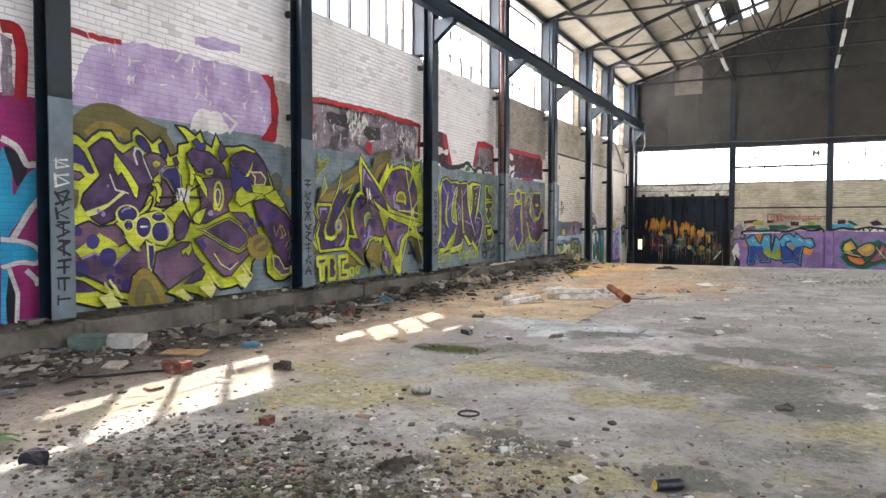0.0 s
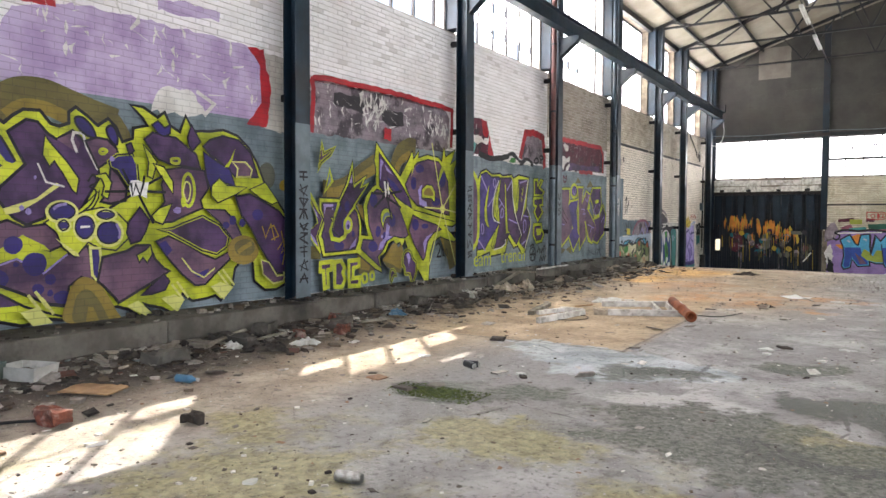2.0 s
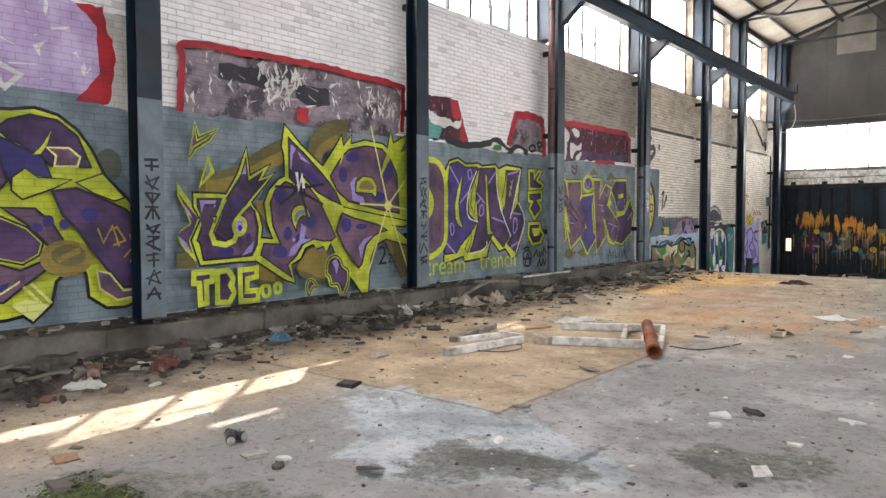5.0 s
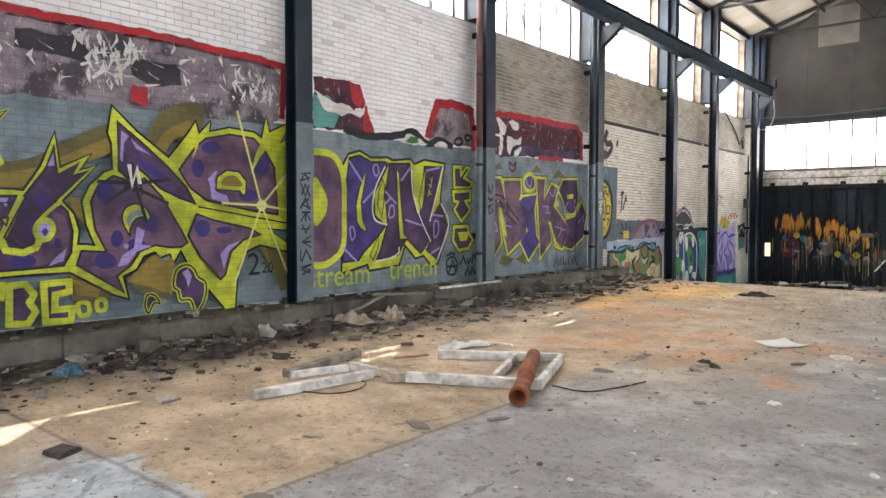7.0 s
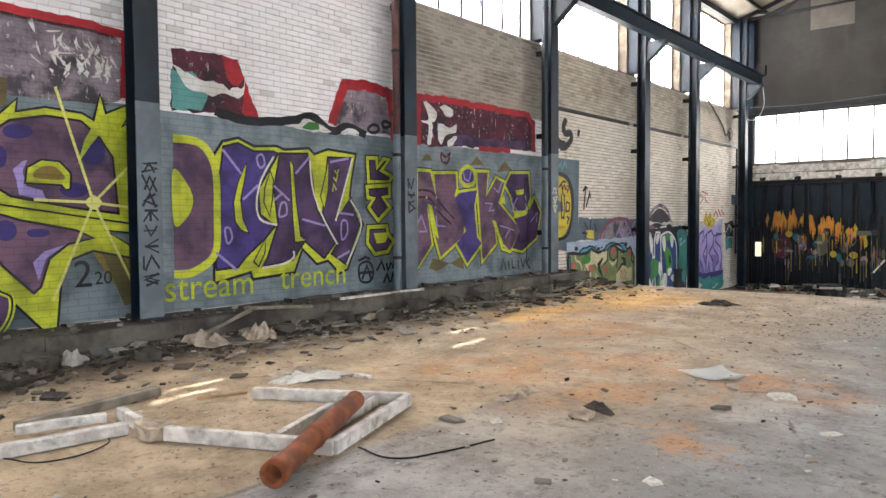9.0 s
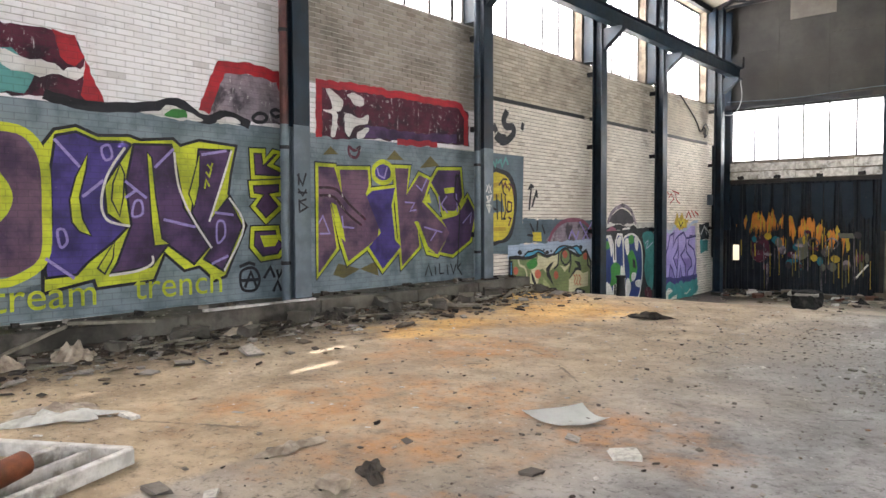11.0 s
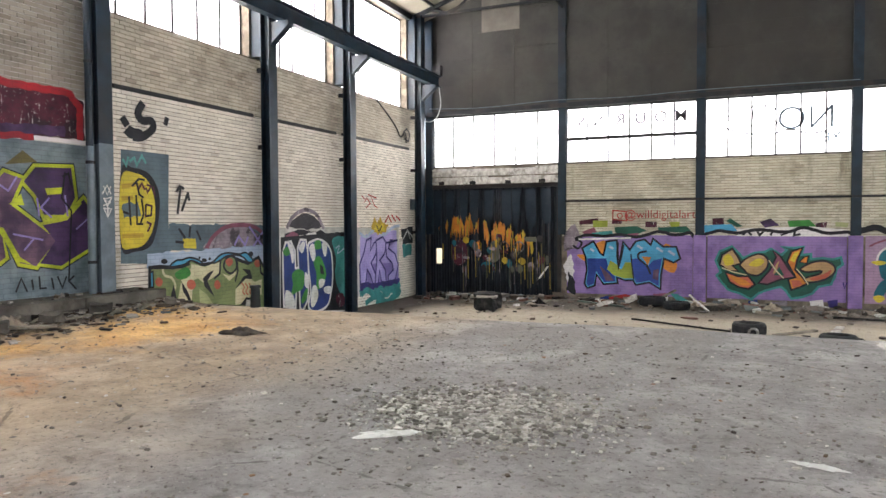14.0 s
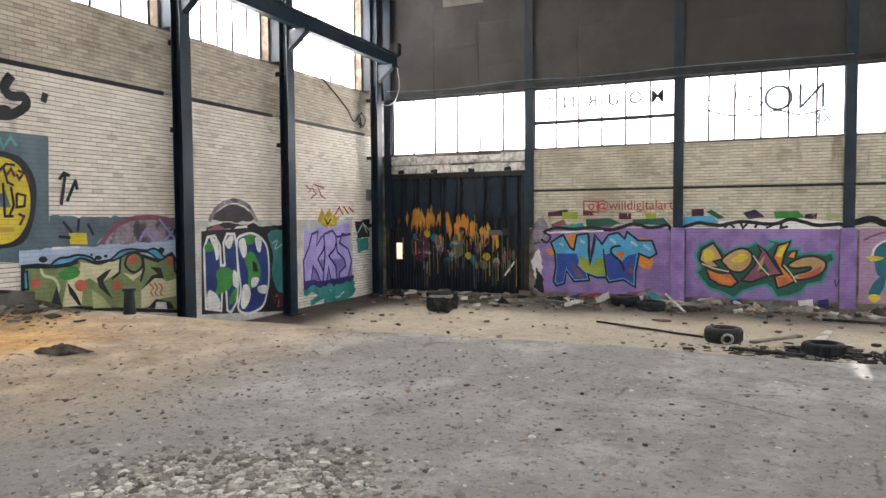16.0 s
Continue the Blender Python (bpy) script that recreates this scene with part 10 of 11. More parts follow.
scatter("kerb_crumbs", "crumbs and dirt lying on the kerb", "rubble", 700, on_kerb, (0.02, 0.12), (0.2, 0.6), RUBBLE, 6)
scatter("plaster_shards", "flat pale plaster shards strewn over the slab", "debris", 420, lambda r: (r.uniform(-5.6, 4.5), 1.8 + 14 * r.rand() ** 1.3, 1.0), (0.025, 0.17), (0.05, 0.16), FLAKES, 21, 0.1)
scatter("dark_scraps", "dark scraps and splinters strewn along the kerb", "debris", 900, lambda r: (-6.85 + abs(r.normal(0, 0.75)), r.uniform(1.0, 23.0), 1.0), (0.04, 0.22), (0.05, 0.22), RUBBLE, 22, 0.1)
scatter("gravel_heap", "low spread heap of pale grey gravel", "gravel", 5200,
        lambda r: (0.62 + r.normal(0, 0.38), 18.75 + r.normal(0, 0.33), 1.0), (0.016, 0.06), (0.25, 0.5), GRAVEL, 7, 0.35)
scatter("gravel_spread", "thin spread of grey crumbs and chips", "gravel", 9000,
        lambda r: (0.2 + r.normal(0, 2.1), 19.9 + r.normal(0, 1.5), 0.8) if r.rand() < 0.93 else (r.uniform(-4, 5), r.uniform(16, 23), 0.9), (0.007, 0.04), (0.12, 0.4), CRUMBS, 8)
scatter("far_rubble", "rubble, sticks and litter at the foot of the gate wall", "rubble", 1100, lambda r: (r.uniform(-7.3, 12), 35.1 - abs(r.normal(0, 0.75)), 1.3), (0.03, 0.28), (0.1, 0.5), LITTER, 9)
scatter("lower_chips", "chips strewn over the lower floor", "debris", 900, lambda r: (r.uniform(-7, 10), r.uniform(24.5, 34.5), 1.0), (0.02, 0.13), (0.15, 0.5), RUBBLE, 10)
scatter("ash_spread", "black burnt ash and scraps on the lower floor", "ash", 900, lambda r: (4.6 + r.normal(0, 1.3), 29.1 + r.normal(0, 0.45), 1.0), (0.03, 0.2), (0.08, 0.3), CHARCOAL, 11)


def on_floor(x, y, lift=0.0, rx=0, ry=0, rz=0):
    return pose(x, y, floor_at(x, y) + lift, rx, ry, rz)


def crumple(name, label, category, x, y, w, d, h, material, seed, lift=0.0):
    """A crumpled sheet: folded grid with a closed underside."""
    n = 16
    bm = bmesh.new()
    rows = []
    for j in range(n + 1):
        row = []
        for i in range(n + 1):
            u, v = i / n * 2 - 1, j / n * 2 - 1
            r = math.hypot(u, v)
            k = 1 - 0.28 * abs(noise.noise((u * 1.7 + seed, v * 1.7, 1.3)))
            k *= (1 / max(1.0, r)) * (1 + 0.7 * r * noise.noise((math.cos(math.atan2(v, u)) * 1.9 + seed * 1.7, math.sin(math.atan2(v, u)) * 1.9, 2.6)))
            e = max(0.0, 1 - r * r * 0.75)
            z = h * e * (0.35 + 0.9 * abs(noise.noise((u * 2.6, v * 2.6, seed * 3.1))) + 0.3 * abs(noise.noise((u * 6, v * 6, seed))))
            row.append(bm.verts.new((u * k * w / 2, v * k * d / 2, z + 0.004)))
        rows.append(row)
    for j in range(n):
        for i in range(n):
            bm.faces.new((rows[j][i], rows[j][i + 1], rows[j + 1][i + 1], rows[j + 1][i]))
    edge = [e for e in bm.edges if e.is_boundary]
    bmesh.ops.contextual_create(bm, geom=edge)
    bmesh.ops.recalc_face_normals(bm, faces=bm.faces)
    ob = thing(name, label, category, bm, material, at=on_floor(x, y, lift, rz=seed * 47 % 360))
    return ob


def lump(name, label, category, x, y, size, material, seed, lift=0.0, rz=0.0):
    bm = bmesh.new()
    box(bm, -size[0] / 2, size[0] / 2, -size[1] / 2, size[1] / 2, 0, size[2])
    bmesh.ops.subdivide_edges(bm, edges=list(bm.edges), cuts=3, use_grid_fill=True)
    m = min(size)
    for v in bm.verts:
        v.co += 0.42 * m * noise.noise_vector(v.co / m * 0.7 + Vector((seed * 7.31, 0.37, 0.21)))
        v.co += 0.14 * m * noise.noise_vector(v.co / m * 2.3 + Vector((seed * 3.17, 0.7, 0.4)))
    lo = min(v.co.z for v in bm.verts)
    for v in bm.verts:
        v.co.z -= lo + 0.004
    return thing(name, label, category, bm, material, at=on_floor(x, y, lift, rz=rz))


def plank(name, label, a, b, w, h, material, category="plank", lift=0.0, lift2=None, wear=0.006):
    """A worn timber lying from a to b (x, y)."""
    za, zb = floor_at(*a) + h / 2 + lift, floor_at(*b) + h / 2 + (lift if lift2 is None else lift2)
    A, B = Vector((*a, za)), Vector((*b, zb))
    L = (B - A).length
    bm = bmesh.new()
    box(bm, 0, L, -w / 2, w / 2, -h / 2, h / 2)
    bmesh.ops.subdivide_edges(bm, edges=[e for e in bm.edges if e.calc_length() > L * 0.9], cuts=8)
    for v in bm.verts:
        v.co += wear * noise.noise_vector(v.co * 5 + A)
    soften(bm, min(w, h) * 0.08)
    d = B - A
    return thing(name, label, category, bm, material, at=pose(*A, 0, -math.degrees(math.asin(d.z / L)), math.degrees(math.atan2(d.y, d.x))))


# loose white timbers and the broken window frame in the middle of the floor
plank("timber", "white-painted window timber lying on the slab", (-4.41, 10.9), (-4.18, 12.0), 0.075, 0.08, WOOD_WHITE)
plank("timber", "weathered grey timber lying on the slab", (-4.84, 11.55), (-5.05, 12.65), 0.09, 0.07, WOOD_GREY)
plank("timber", "short white-painted timber leaning on another", (-4.7, 11.5), (-4.5, 12.0), 0.07, 0.06, WOOD_WHITE, lift=0.03)
plank("timber", "short white-painted offcut of timber", (-4.62, 12.15), (-4.24, 12.1), 0.06, 0.08, WOOD_WHITE)
plank("stick", "small pale stick on the slab", (-4.62, 12.75), (-4.46, 13.1), 0.03, 0.02, CARD, "stick")
fr = thing("window_frame_wreck", "broken white wooden window frame lying on the slab", "window frame", at=on_floor(-3.5, 12.9))
for a, b, w in (((-0.33, -0.82), (0.72, -0.32), 0.11), ((-0.78, 0.14), (0.28, 0.78), 0.11), ((0.72, -0.32), (0.29, 0.78), 0.10), ((0.34, -0.45), (-0.08, 0.52), 0.09), ((0.52, -0.36), (0.12, 0.62), 0.04)):
    bm = bmesh.new()
    bar(bm, (*a, 0.045), (*b, 0.045), w * 0.55, 0.09)
    soften(bm, 0.006)
    part("frame_bar", bm, WOOD_WHITE, fr)
# clay pipe resting on the frame
bm = bmesh.new()
seg = 26
rings = []
for yy, r in ((0.0, 0.074), (0.06, 0.076), (0.07, 0.067), (0.50, 0.065), (0.52, 0.072), (0.60, 0.072), (0.62, 0.065), (1.22, 0.064)):
    rings.append([bm.verts.new((r * math.cos(k * 2 * math.pi / seg), yy, r * math.sin(k * 2 * math.pi / seg))) for k in range(seg)])
for yy, r in ((1.22, 0.050), (0.0, 0.054)):
    rings.append([bm.verts.new((r * math.cos(k * 2 * math.pi / seg), yy, r * math.sin(k * 2 * math.pi / seg))) for k in range(seg)])
rings.append(rings[0])
for p, q in zip(rings, rings[1:]):
    for k in range(seg):
        bm.faces.new((p[k], p[(k + 1) % seg], q[(k + 1) % seg], q[k]))
bmesh.ops.recalc_face_normals(bm, faces=bm.faces)
for f in bm.faces:
    f.smooth = True
thing("clay_pipe", "orange-brown clay pipe lying across the broken frame", "pipe", bm, CLAY, at=on_floor(-2.62, 12.03, 0.074, 4.2, 0, 27))
crumple("paper_sack", "torn pale paper sack on the slab", "sack", -4.6, 13.8, 0.62, 0.4, 0.09, RAG_PALE, 1)
lump("rubble_lump", "crumbling pale plaster lump beside the frame", "rubble", -3.92, 12.05, (0.2, 0.16, 0.1), RAG_PALE, 2)


def wire(name, label, pts, r, material, category="wire"):
    cu = bpy.data.curves.new(name, "CURVE")
    cu.dimensions, cu.bevel_depth, cu.bevel_resolution = "3D", r, 2
    sp = cu.splines.new("BEZIER")
    sp.bezier_points.add(len(pts) - 1)
    for b, p in zip(sp.bezier_points, pts):
        b.co, b.handle_left_type, b.handle_right_type = p, "AUTO", "AUTO"
    ob = bpy.data.objects.new(name, cu)
    scene.collection.objects.link(ob)
    me = bpy.data.meshes.new_from_object(ob.evaluated_get(bpy.context.evaluated_depsgraph_get()))
    bpy.data.objects.remove(ob)
    me.materials.append(material)
    return tagged(new(name, me), label, category)


def floor_wire(name, label, pts, r, material):
    return wire(name, label, [(x, y, floor_at(x, y) + r * 1.2) for x, y in pts], r, material)


floor_wire("wire", "thin dark wire curling on the slab", [(-2.75, 12.75), (-2.45, 12.75), (-2.3, 13.0), (-2.2, 13.4)], 0.006, CABLE)
floor_wire("wire", "thin dark wire looping by the timbers", [(-4.3, 11.3), (-4.0, 11.45), (-4.05, 11.8), (-4.3, 11.9)], 0.005, CABLE)
floor_wire("wire", "long black cable trailing by the kerb", [(-6.2, 3.9), (-5.7, 4.2), (-5.4, 4.6), (-5.2, 4.75)], 0.012, CABLE)

# board sheet: an uneven four-sided offcut, its corners curling up
bm = bmesh.new()
n = 10
corner = [Vector((-0.30, -0.16)), Vector((0.13, -0.22)), Vector((0.24, 0.11)), Vector((-0.07, 0.28))]
top = []
for j in range(n):
    row = []
    for i in range(n):
        u, v = i / (n - 1), j / (n - 1)
        q = corner[0].lerp(corner[1], u).lerp(corner[3].lerp(corner[2], u), v)
        row.append(bm.verts.new((q.x, q.y, 0.02 + 0.07 * (u - 0.55) ** 2 * 2 + 0.05 * (v - 0.5) ** 2 + 0.006 * noise.noise((u * 3.3, v * 3.3, 2.2)))))
    top.append(row)
for j in range(n - 1):
    for i in range(n - 1):
        bm.faces.new((top[j][i], top[j][i + 1], top[j + 1][i + 1], top[j + 1][i]))
bmesh.ops.solidify(bm, geom=bm.faces[:], thickness=0.01)
lo = min(v.co.z for v in bm.verts)
for v in bm.verts:
    v.co.z -= lo
thing("board_sheet", "bent grey-white sheet of board on the slab", "board", bm, BOARD_WHITE, at=on_floor(-1.72, 16.03))

crumple("rag", "dirty pale rag on the rust-stained slab", "rag", -2.72, 14.42, 0.42, 0.16, 0.05, RAG_PALE, 2)
crumple("rag", "dark dirty rag on the slab", "rag", -2.05, 14.47, 0.34, 0.16, 0.07, RAG_DARK, 3)
crumple("rag", "dark crumpled rag on the slab", "rag", -3.43, 20.95, 0.5, 0.3, 0.10, RAG_DARK, 4)
crumple("plastic_bag", "torn pale plastic bag with red print", "bag", -4.45, 13.75, 0.7, 0.35, 0.08, PLASTIC_WHITE, 5)
lump("brick_bat", "broken half of a dirty brick", "brick", -2.01, 14.18, (0.12, 0.1, 0.06), RAG_PALE, 6)
plank("plank", "weathered plank leaning on the rubble by the kerb", (-7.0, 14.75), (-6.7, 15.55), 0.11, 0.035, WOOD_GREY, lift=0.03, lift2=0.22)
plank("plank", "grey plank leaning on the rubble heap", (-6.85, 14.1), (-6.6, 14.6), 0.1, 0.03, WOOD_GREY, lift=0.02, lift2=0.30)
plank("plank", "long pale batten lying on the kerb edge", (-6.99, 16.3), (-6.99, 18.0), 0.05, 0.04, WOOD_WHITE)
plank("plank", "thin dark board on the dusty slab", (-6.6, 18.3), (-6.2, 19.4), 0.14, 0.02, WOOD_GREY)
plank("plank", "pale board among the rubble", (-6.5, 19.6), (-5.9, 20.3), 0.16, 0.03, WOOD_GREY, lift=0.04)
for i, (x, y, s, m) in enumerate(((-6.6, 19.0, 0.34, CONCRETE_EDGE), (-6.55, 17.4, 0.3, CONCRETE_EDGE), (-6.6, 18.2, 0.26, CONCRETE_EDGE), (-6.4, 20.6, 0.3, CONCRETE_EDGE), (-6.6, 15.8, 0.24, CONCRETE_EDGE),
                                  (-6.5, 12.3, 0.2, CONCRETE_EDGE), (-6.6, 21.6, 0.3, CONCRETE_EDGE), (-6.7, 9.3, 0.18, BRICK_RED), (-6.05, 8.7, 0.2, BRICK_RED), (-6.2, 8.1, 0.16, BRICK_RED), (-6.3, 13.2, 0.22, CONCRETE_EDGE))):
    lump("masonry_lump", "broken dusty masonry lump by the kerb" if m is CONCRETE_EDGE else "broken red brick in the dust by the kerb", "rubble", x, y, (s, s * 0.7, s * 0.45), m, i + 10, 0.0, i * 37)
for i, (x, y, w, h, m) in enumerate(((-6.5, 13.9, 0.5, 0.2, RAG_PALE), (-6.4, 14.6, 0.5, 0.22, RAG_PALE), (-6.6, 12.6, 0.34, 0.18, PLASTIC_WHITE), (-6.3, 11.8, 0.4, 0.12, RAG_DARK), (-6.1, 11.6, 0.3, 0.06, RAG_DARK), (-6.5, 16.6, 0.45, 0.16, RAG_PALE),
                                     (-6.0, 7.5, 0.5, 0.1, RAG_DARK), (-6.3, 7.2, 0.3, 0.1, PLASTIC_WHITE), (-5.9, 7.9, 0.3, 0.1, PLASTIC_WHITE), (-6.5, 20.0, 0.6, 0.2, RAG_PALE), (-6.4, 10.3, 0.36, 0.12, PLASTIC_BLUE), (-6.6, 6.2, 0.4, 0.1, RAG_DARK), (-6.55, 17.9, 0.5, 0.16, RAG_DARK))):
    crumple("crumpled_rag", "crumpled dusty rag and paper by the kerb" if m is not PLASTIC_BLUE else "crumpled blue plastic sheet by the kerb", "rag", x, y, w, w * 0.7, h, m, i + 20)


crumple("plastic_strip", "torn white plastic strip on the slab", "plastic", 0.25, 18.0, 0.36, 0.14, 0.04, BOARD_WHITE, 81)
crumple("plastic_strip", "narrow white plastic scrap on the slab", "plastic", 2.75, 18.4, 0.3, 0.07, 0.03, BOARD_WHITE, 84)

# splintered sticks and laths in the rubble along the kerb
lath = random.Random(14)
for i in range(30):
    x, y = -6.75 + abs(lath.gauss(0, 0.35)), lath.uniform(6.5, 22.5)
    a, l = lath.uniform(0.3, 2.6), lath.uniform(0.25, 0.8)
    plank("stick", "splintered dusty lath in the rubble by the kerb", (x, y), (max(-6.85, x + l * math.cos(a) * 0.4), y + l * math.sin(a)), lath.uniform(0.03, 0.07), lath.uniform(0.015, 0.03), lath.choice((WOOD_GREY, WOOD_GREY, RAG_DARK)), "stick", lift=lath.uniform(0.0, 0.03), lift2=lath.uniform(0.02, 0.14))
for i in range(18):
    sz = lath.uniform(0.14, 0.32)
    lump("masonry_lump", "broken dusty masonry lump by the kerb", "rubble", -6.7 + abs(lath.gauss(0, 0.25)), lath.uniform(6.0, 22.8), (sz, sz * 0.7, sz * 0.4), CONCRETE_EDGE, i + 110, 0.0, i * 53)

# near floor
def can(x, y, rz, body, end, label):
    ob = thing("drink_can", label, "can", at=on_floor(x, y, 0.033, 0, 0, rz))
    bm = bmesh.new()
    for a, b, r1, r2 in ((-0.075, -0.066, 0.026, 0.033), (-0.066, 0.066, 0.033, 0.033), (0.066, 0.08, 0.033, 0.026)):
        tube(bm, (a, 0, 0), (b, 0, 0), r1, 18, r2, False)
    for v in bm.verts:
        if abs(v.co.x) < 0.05:
            v.co *= 0.97
    part("can_body", bm, body, ob)
    bm = bmesh.new()
    tube(bm, (-0.076, 0, 0), (-0.072, 0, 0), 0.027, 18)
    part("can_bottom", bm, end, ob, "yellow tin end" if end is TIN_YELLOW else "")
    bm = bmesh.new()
    tube(bm, (0.077, 0, 0), (0.081, 0, 0), 0.026, 18)
    part("can_lid", bm, TIN, ob)
    return ob


can(-2.76, 5.0, 15, TIN, TIN_DARK, "crushed silver drink can on the damp slab")
can(-0.6, 3.8, 35, TIN_DARK, TIN_YELLOW, "dark drink can with a yellow end lying in damp moss")
can(-3.72, 7.93, 10, TIN_DARK, TIN, "dark crushed can on the slab")
can(-3.7, 7.88, -30, TIN_DARK, TIN_DARK, "black burnt can beside the sunlit patch")


def tray(x, y, rz, w, d, h, material, label):
    bm = bmesh.new()
    box(bm, -w / 2, w / 2, -d / 2, d / 2, 0, h)
    bm.faces.ensure_lookup_table()
    for v in bm.verts:
        if v.co.z > 0:
            v.co.x *= 1.12
            v.co.y *= 1.12
    topf = [f for f in bm.faces if f.normal.z > 0.9]
    bmesh.ops.inset_region(bm, faces=topf, thickness=0.025)
    for v in topf[0].verts:
        v.co.z -= h * 0.8
    soften(bm, 0.005)
    return thing("plastic_tray", label, "tray", bm, material, at=on_floor(x, y, 0, 0, 0, rz))


tray(-6.6, 5.2, 20, 0.36, 0.26, 0.13, PLASTIC_WHITE, "dirty white plastic tray by the kerb")
tray(-6.72, 4.85, 40, 0.30, 0.26, 0.15, PLASTIC_GREEN, "dull green plastic tub by the kerb")
bm = bmesh.new()
box(bm, -0.22, 0.22, -0.15, 0.15, 0, 0.012)
bmesh.ops.subdivide_edges(bm, edges=list(bm.edges), cuts=4, use_grid_fill=True)
for v in bm.verts:
    v.co.z += 0.02 + 0.02 * noise.noise(v.co * 6)
thing("cardboard", "flattened piece of brown cardboard", "cardboard", bm, CARD, at=on_floor(-5.84, 5.35, 0, 0, 0, 25))
bo = thing("plastic_bottle", "crushed blue-tinted plastic bottle on the slab", "bottle", at=on_floor(-5.5, 6.0, 0.04, 0, 0, 15))
bm = bmesh.new()
for a, b, r1, r2 in ((-0.1, -0.03, 0.036, 0.034), (-0.03, 0.04, 0.034, 0.038), (0.04, 0.09, 0.038, 0.015), (0.09, 0.11, 0.015, 0.015)):
    tube(bm, (a, 0, 0), (b, 0, 0), r1, 14, r2, a < -0.09)
part("bottle_body", bm, PLASTIC_BLUE, bo)
bm = bmesh.new()
tube(bm, (0.11, 0, 0), (0.128, 0, 0), 0.017, 12)
part("cap", bm, PLASTIC_WHITE, bo)
lump("brick_bat", "dark broken brick beside the sunlit patch", "brick", -4.42, 5.25, (0.13, 0.09, 0.07), RAG_DARK, 31)
lump("brick_bat", "broken brown brick by the cable", "brick", -5.22, 4.7, (0.24, 0.14, 0.09), BRICK_RED, 32)
lump("brick_bat", "small red-brown brick crumb", "brick", -3.3, 3.75, (0.09, 0.07, 0.05), BRICK_RED, 33)
for i, (x, y, w) in enumerate(((-2.9, 3.6, 0.3), (-3.2, 4.7, 0.2), (-1.62, 4.0, 0.2), (-0.08, 5.85, 0.42), (0.57, 6.6, 0.4), (-1.44, 10.46, 0.4), (-1.3, 10.7, 0.32), (-0.69, 10.85, 0.3), (-1.4, 10.2, 0.3), (-3.1, 7.8, 0.25), (-4.4, 8.1, 0.3), (-3.16, 7.9, 0.16))):
    bm = bmesh.new()
    k = 9
    ring = [(w / 2 * (0.72 + 1.1 * noise.noise((i * 3.37 + 0.3, a * 0.77 + 0.4, 0.5))) * math.cos(a * 2 * math.pi / k), w / 3.2 * (0.75 + 0.9 * noise.noise((i * 2.1 + 0.2, a * 0.9 + 0.1, 3.3))) * math.sin(a * 2 * math.pi / k)) for a in range(k)]
    lo = [bm.verts.new((px, py, 0.0)) for px, py in ring]
    hi = [bm.verts.new((px, py, 0.012 + 0.02 * abs(noise.noise((px * 9, py * 9, i))))) for px, py in ring]
    bm.faces.new(lo)
    bm.faces.new(hi)
    for a in range(k):
        bm.faces.new((lo[a], lo[(a + 1) % k], hi[(a + 1) % k], hi[a]))
    bmesh.ops.recalc_face_normals(bm, faces=bm.faces)
    thing("paint_shard", "curled paint and plaster shard on the slab", "shard", bm, SHEET if i % 3 else RAG_DARK, at=on_floor(x, y, 0, 0, 0, i * 53) @ Matrix.Diagonal((0.62, 0.62, 1, 1)))
# ring of rubber on the slab
bm = bmesh.new()
for k in range(24):
    a0, a1 = k * math.pi / 12, (k + 1) * math.pi / 12
    tube(bm, (0.075 * math.cos(a0), 0.075 * math.sin(a0), 0), (0.075 * math.cos(a1), 0.075 * math.sin(a1), 0), 0.008, 8)
thing("rubber_ring", "small dark rubber ring on the slab", "ring", bm, RUBBER, at=on_floor(-2.15, 4.62, 0.012))
# glove-like rag and pot near the first sunlit patch
crumple("rag", "small dark rag on the damp slab", "rag", -2.1, 3.45, 0.28, 0.16, 0.05, RAG_DARK, 40)
lump("tin_pot", "dented dark tin by the sunlit patch", "tin", -3.95, 2.5, (0.09, 0.09, 0.08), TIN_DARK, 41)


def weed(x, y, n, size, seed, label):
    ob = thing("weed", label, "plant", at=on_floor(x, y))
    r = random.Random(seed)
    for i in range(n):
        a, l = r.uniform(0, 6.28), size * r.uniform(0.6, 1.2)
        bm = bmesh.new()
        prev = None
        for k in range(6):
            t = k / 5
            c = Vector((math.cos(a), math.sin(a), 0)) * l * t + Vector((0, 0, l * (0.9 * t - 0.75 * t * t)))
            wv = Vector((-math.sin(a), math.cos(a), 0)) * l * 0.24 * math.sin(math.pi * min(0.98, t + 0.06))
            row = (bm.verts.new(c - wv), bm.verts.new(c + Vector((0, 0, -l * 0.03))), bm.verts.new(c + wv))
            if prev:
                bm.faces.new((prev[0], prev[1], row[1], row[0]))
                bm.faces.new((prev[1], prev[2], row[2], row[1]))
            prev = row
        part("leaf", bm, FOLIAGE, ob)
    return ob


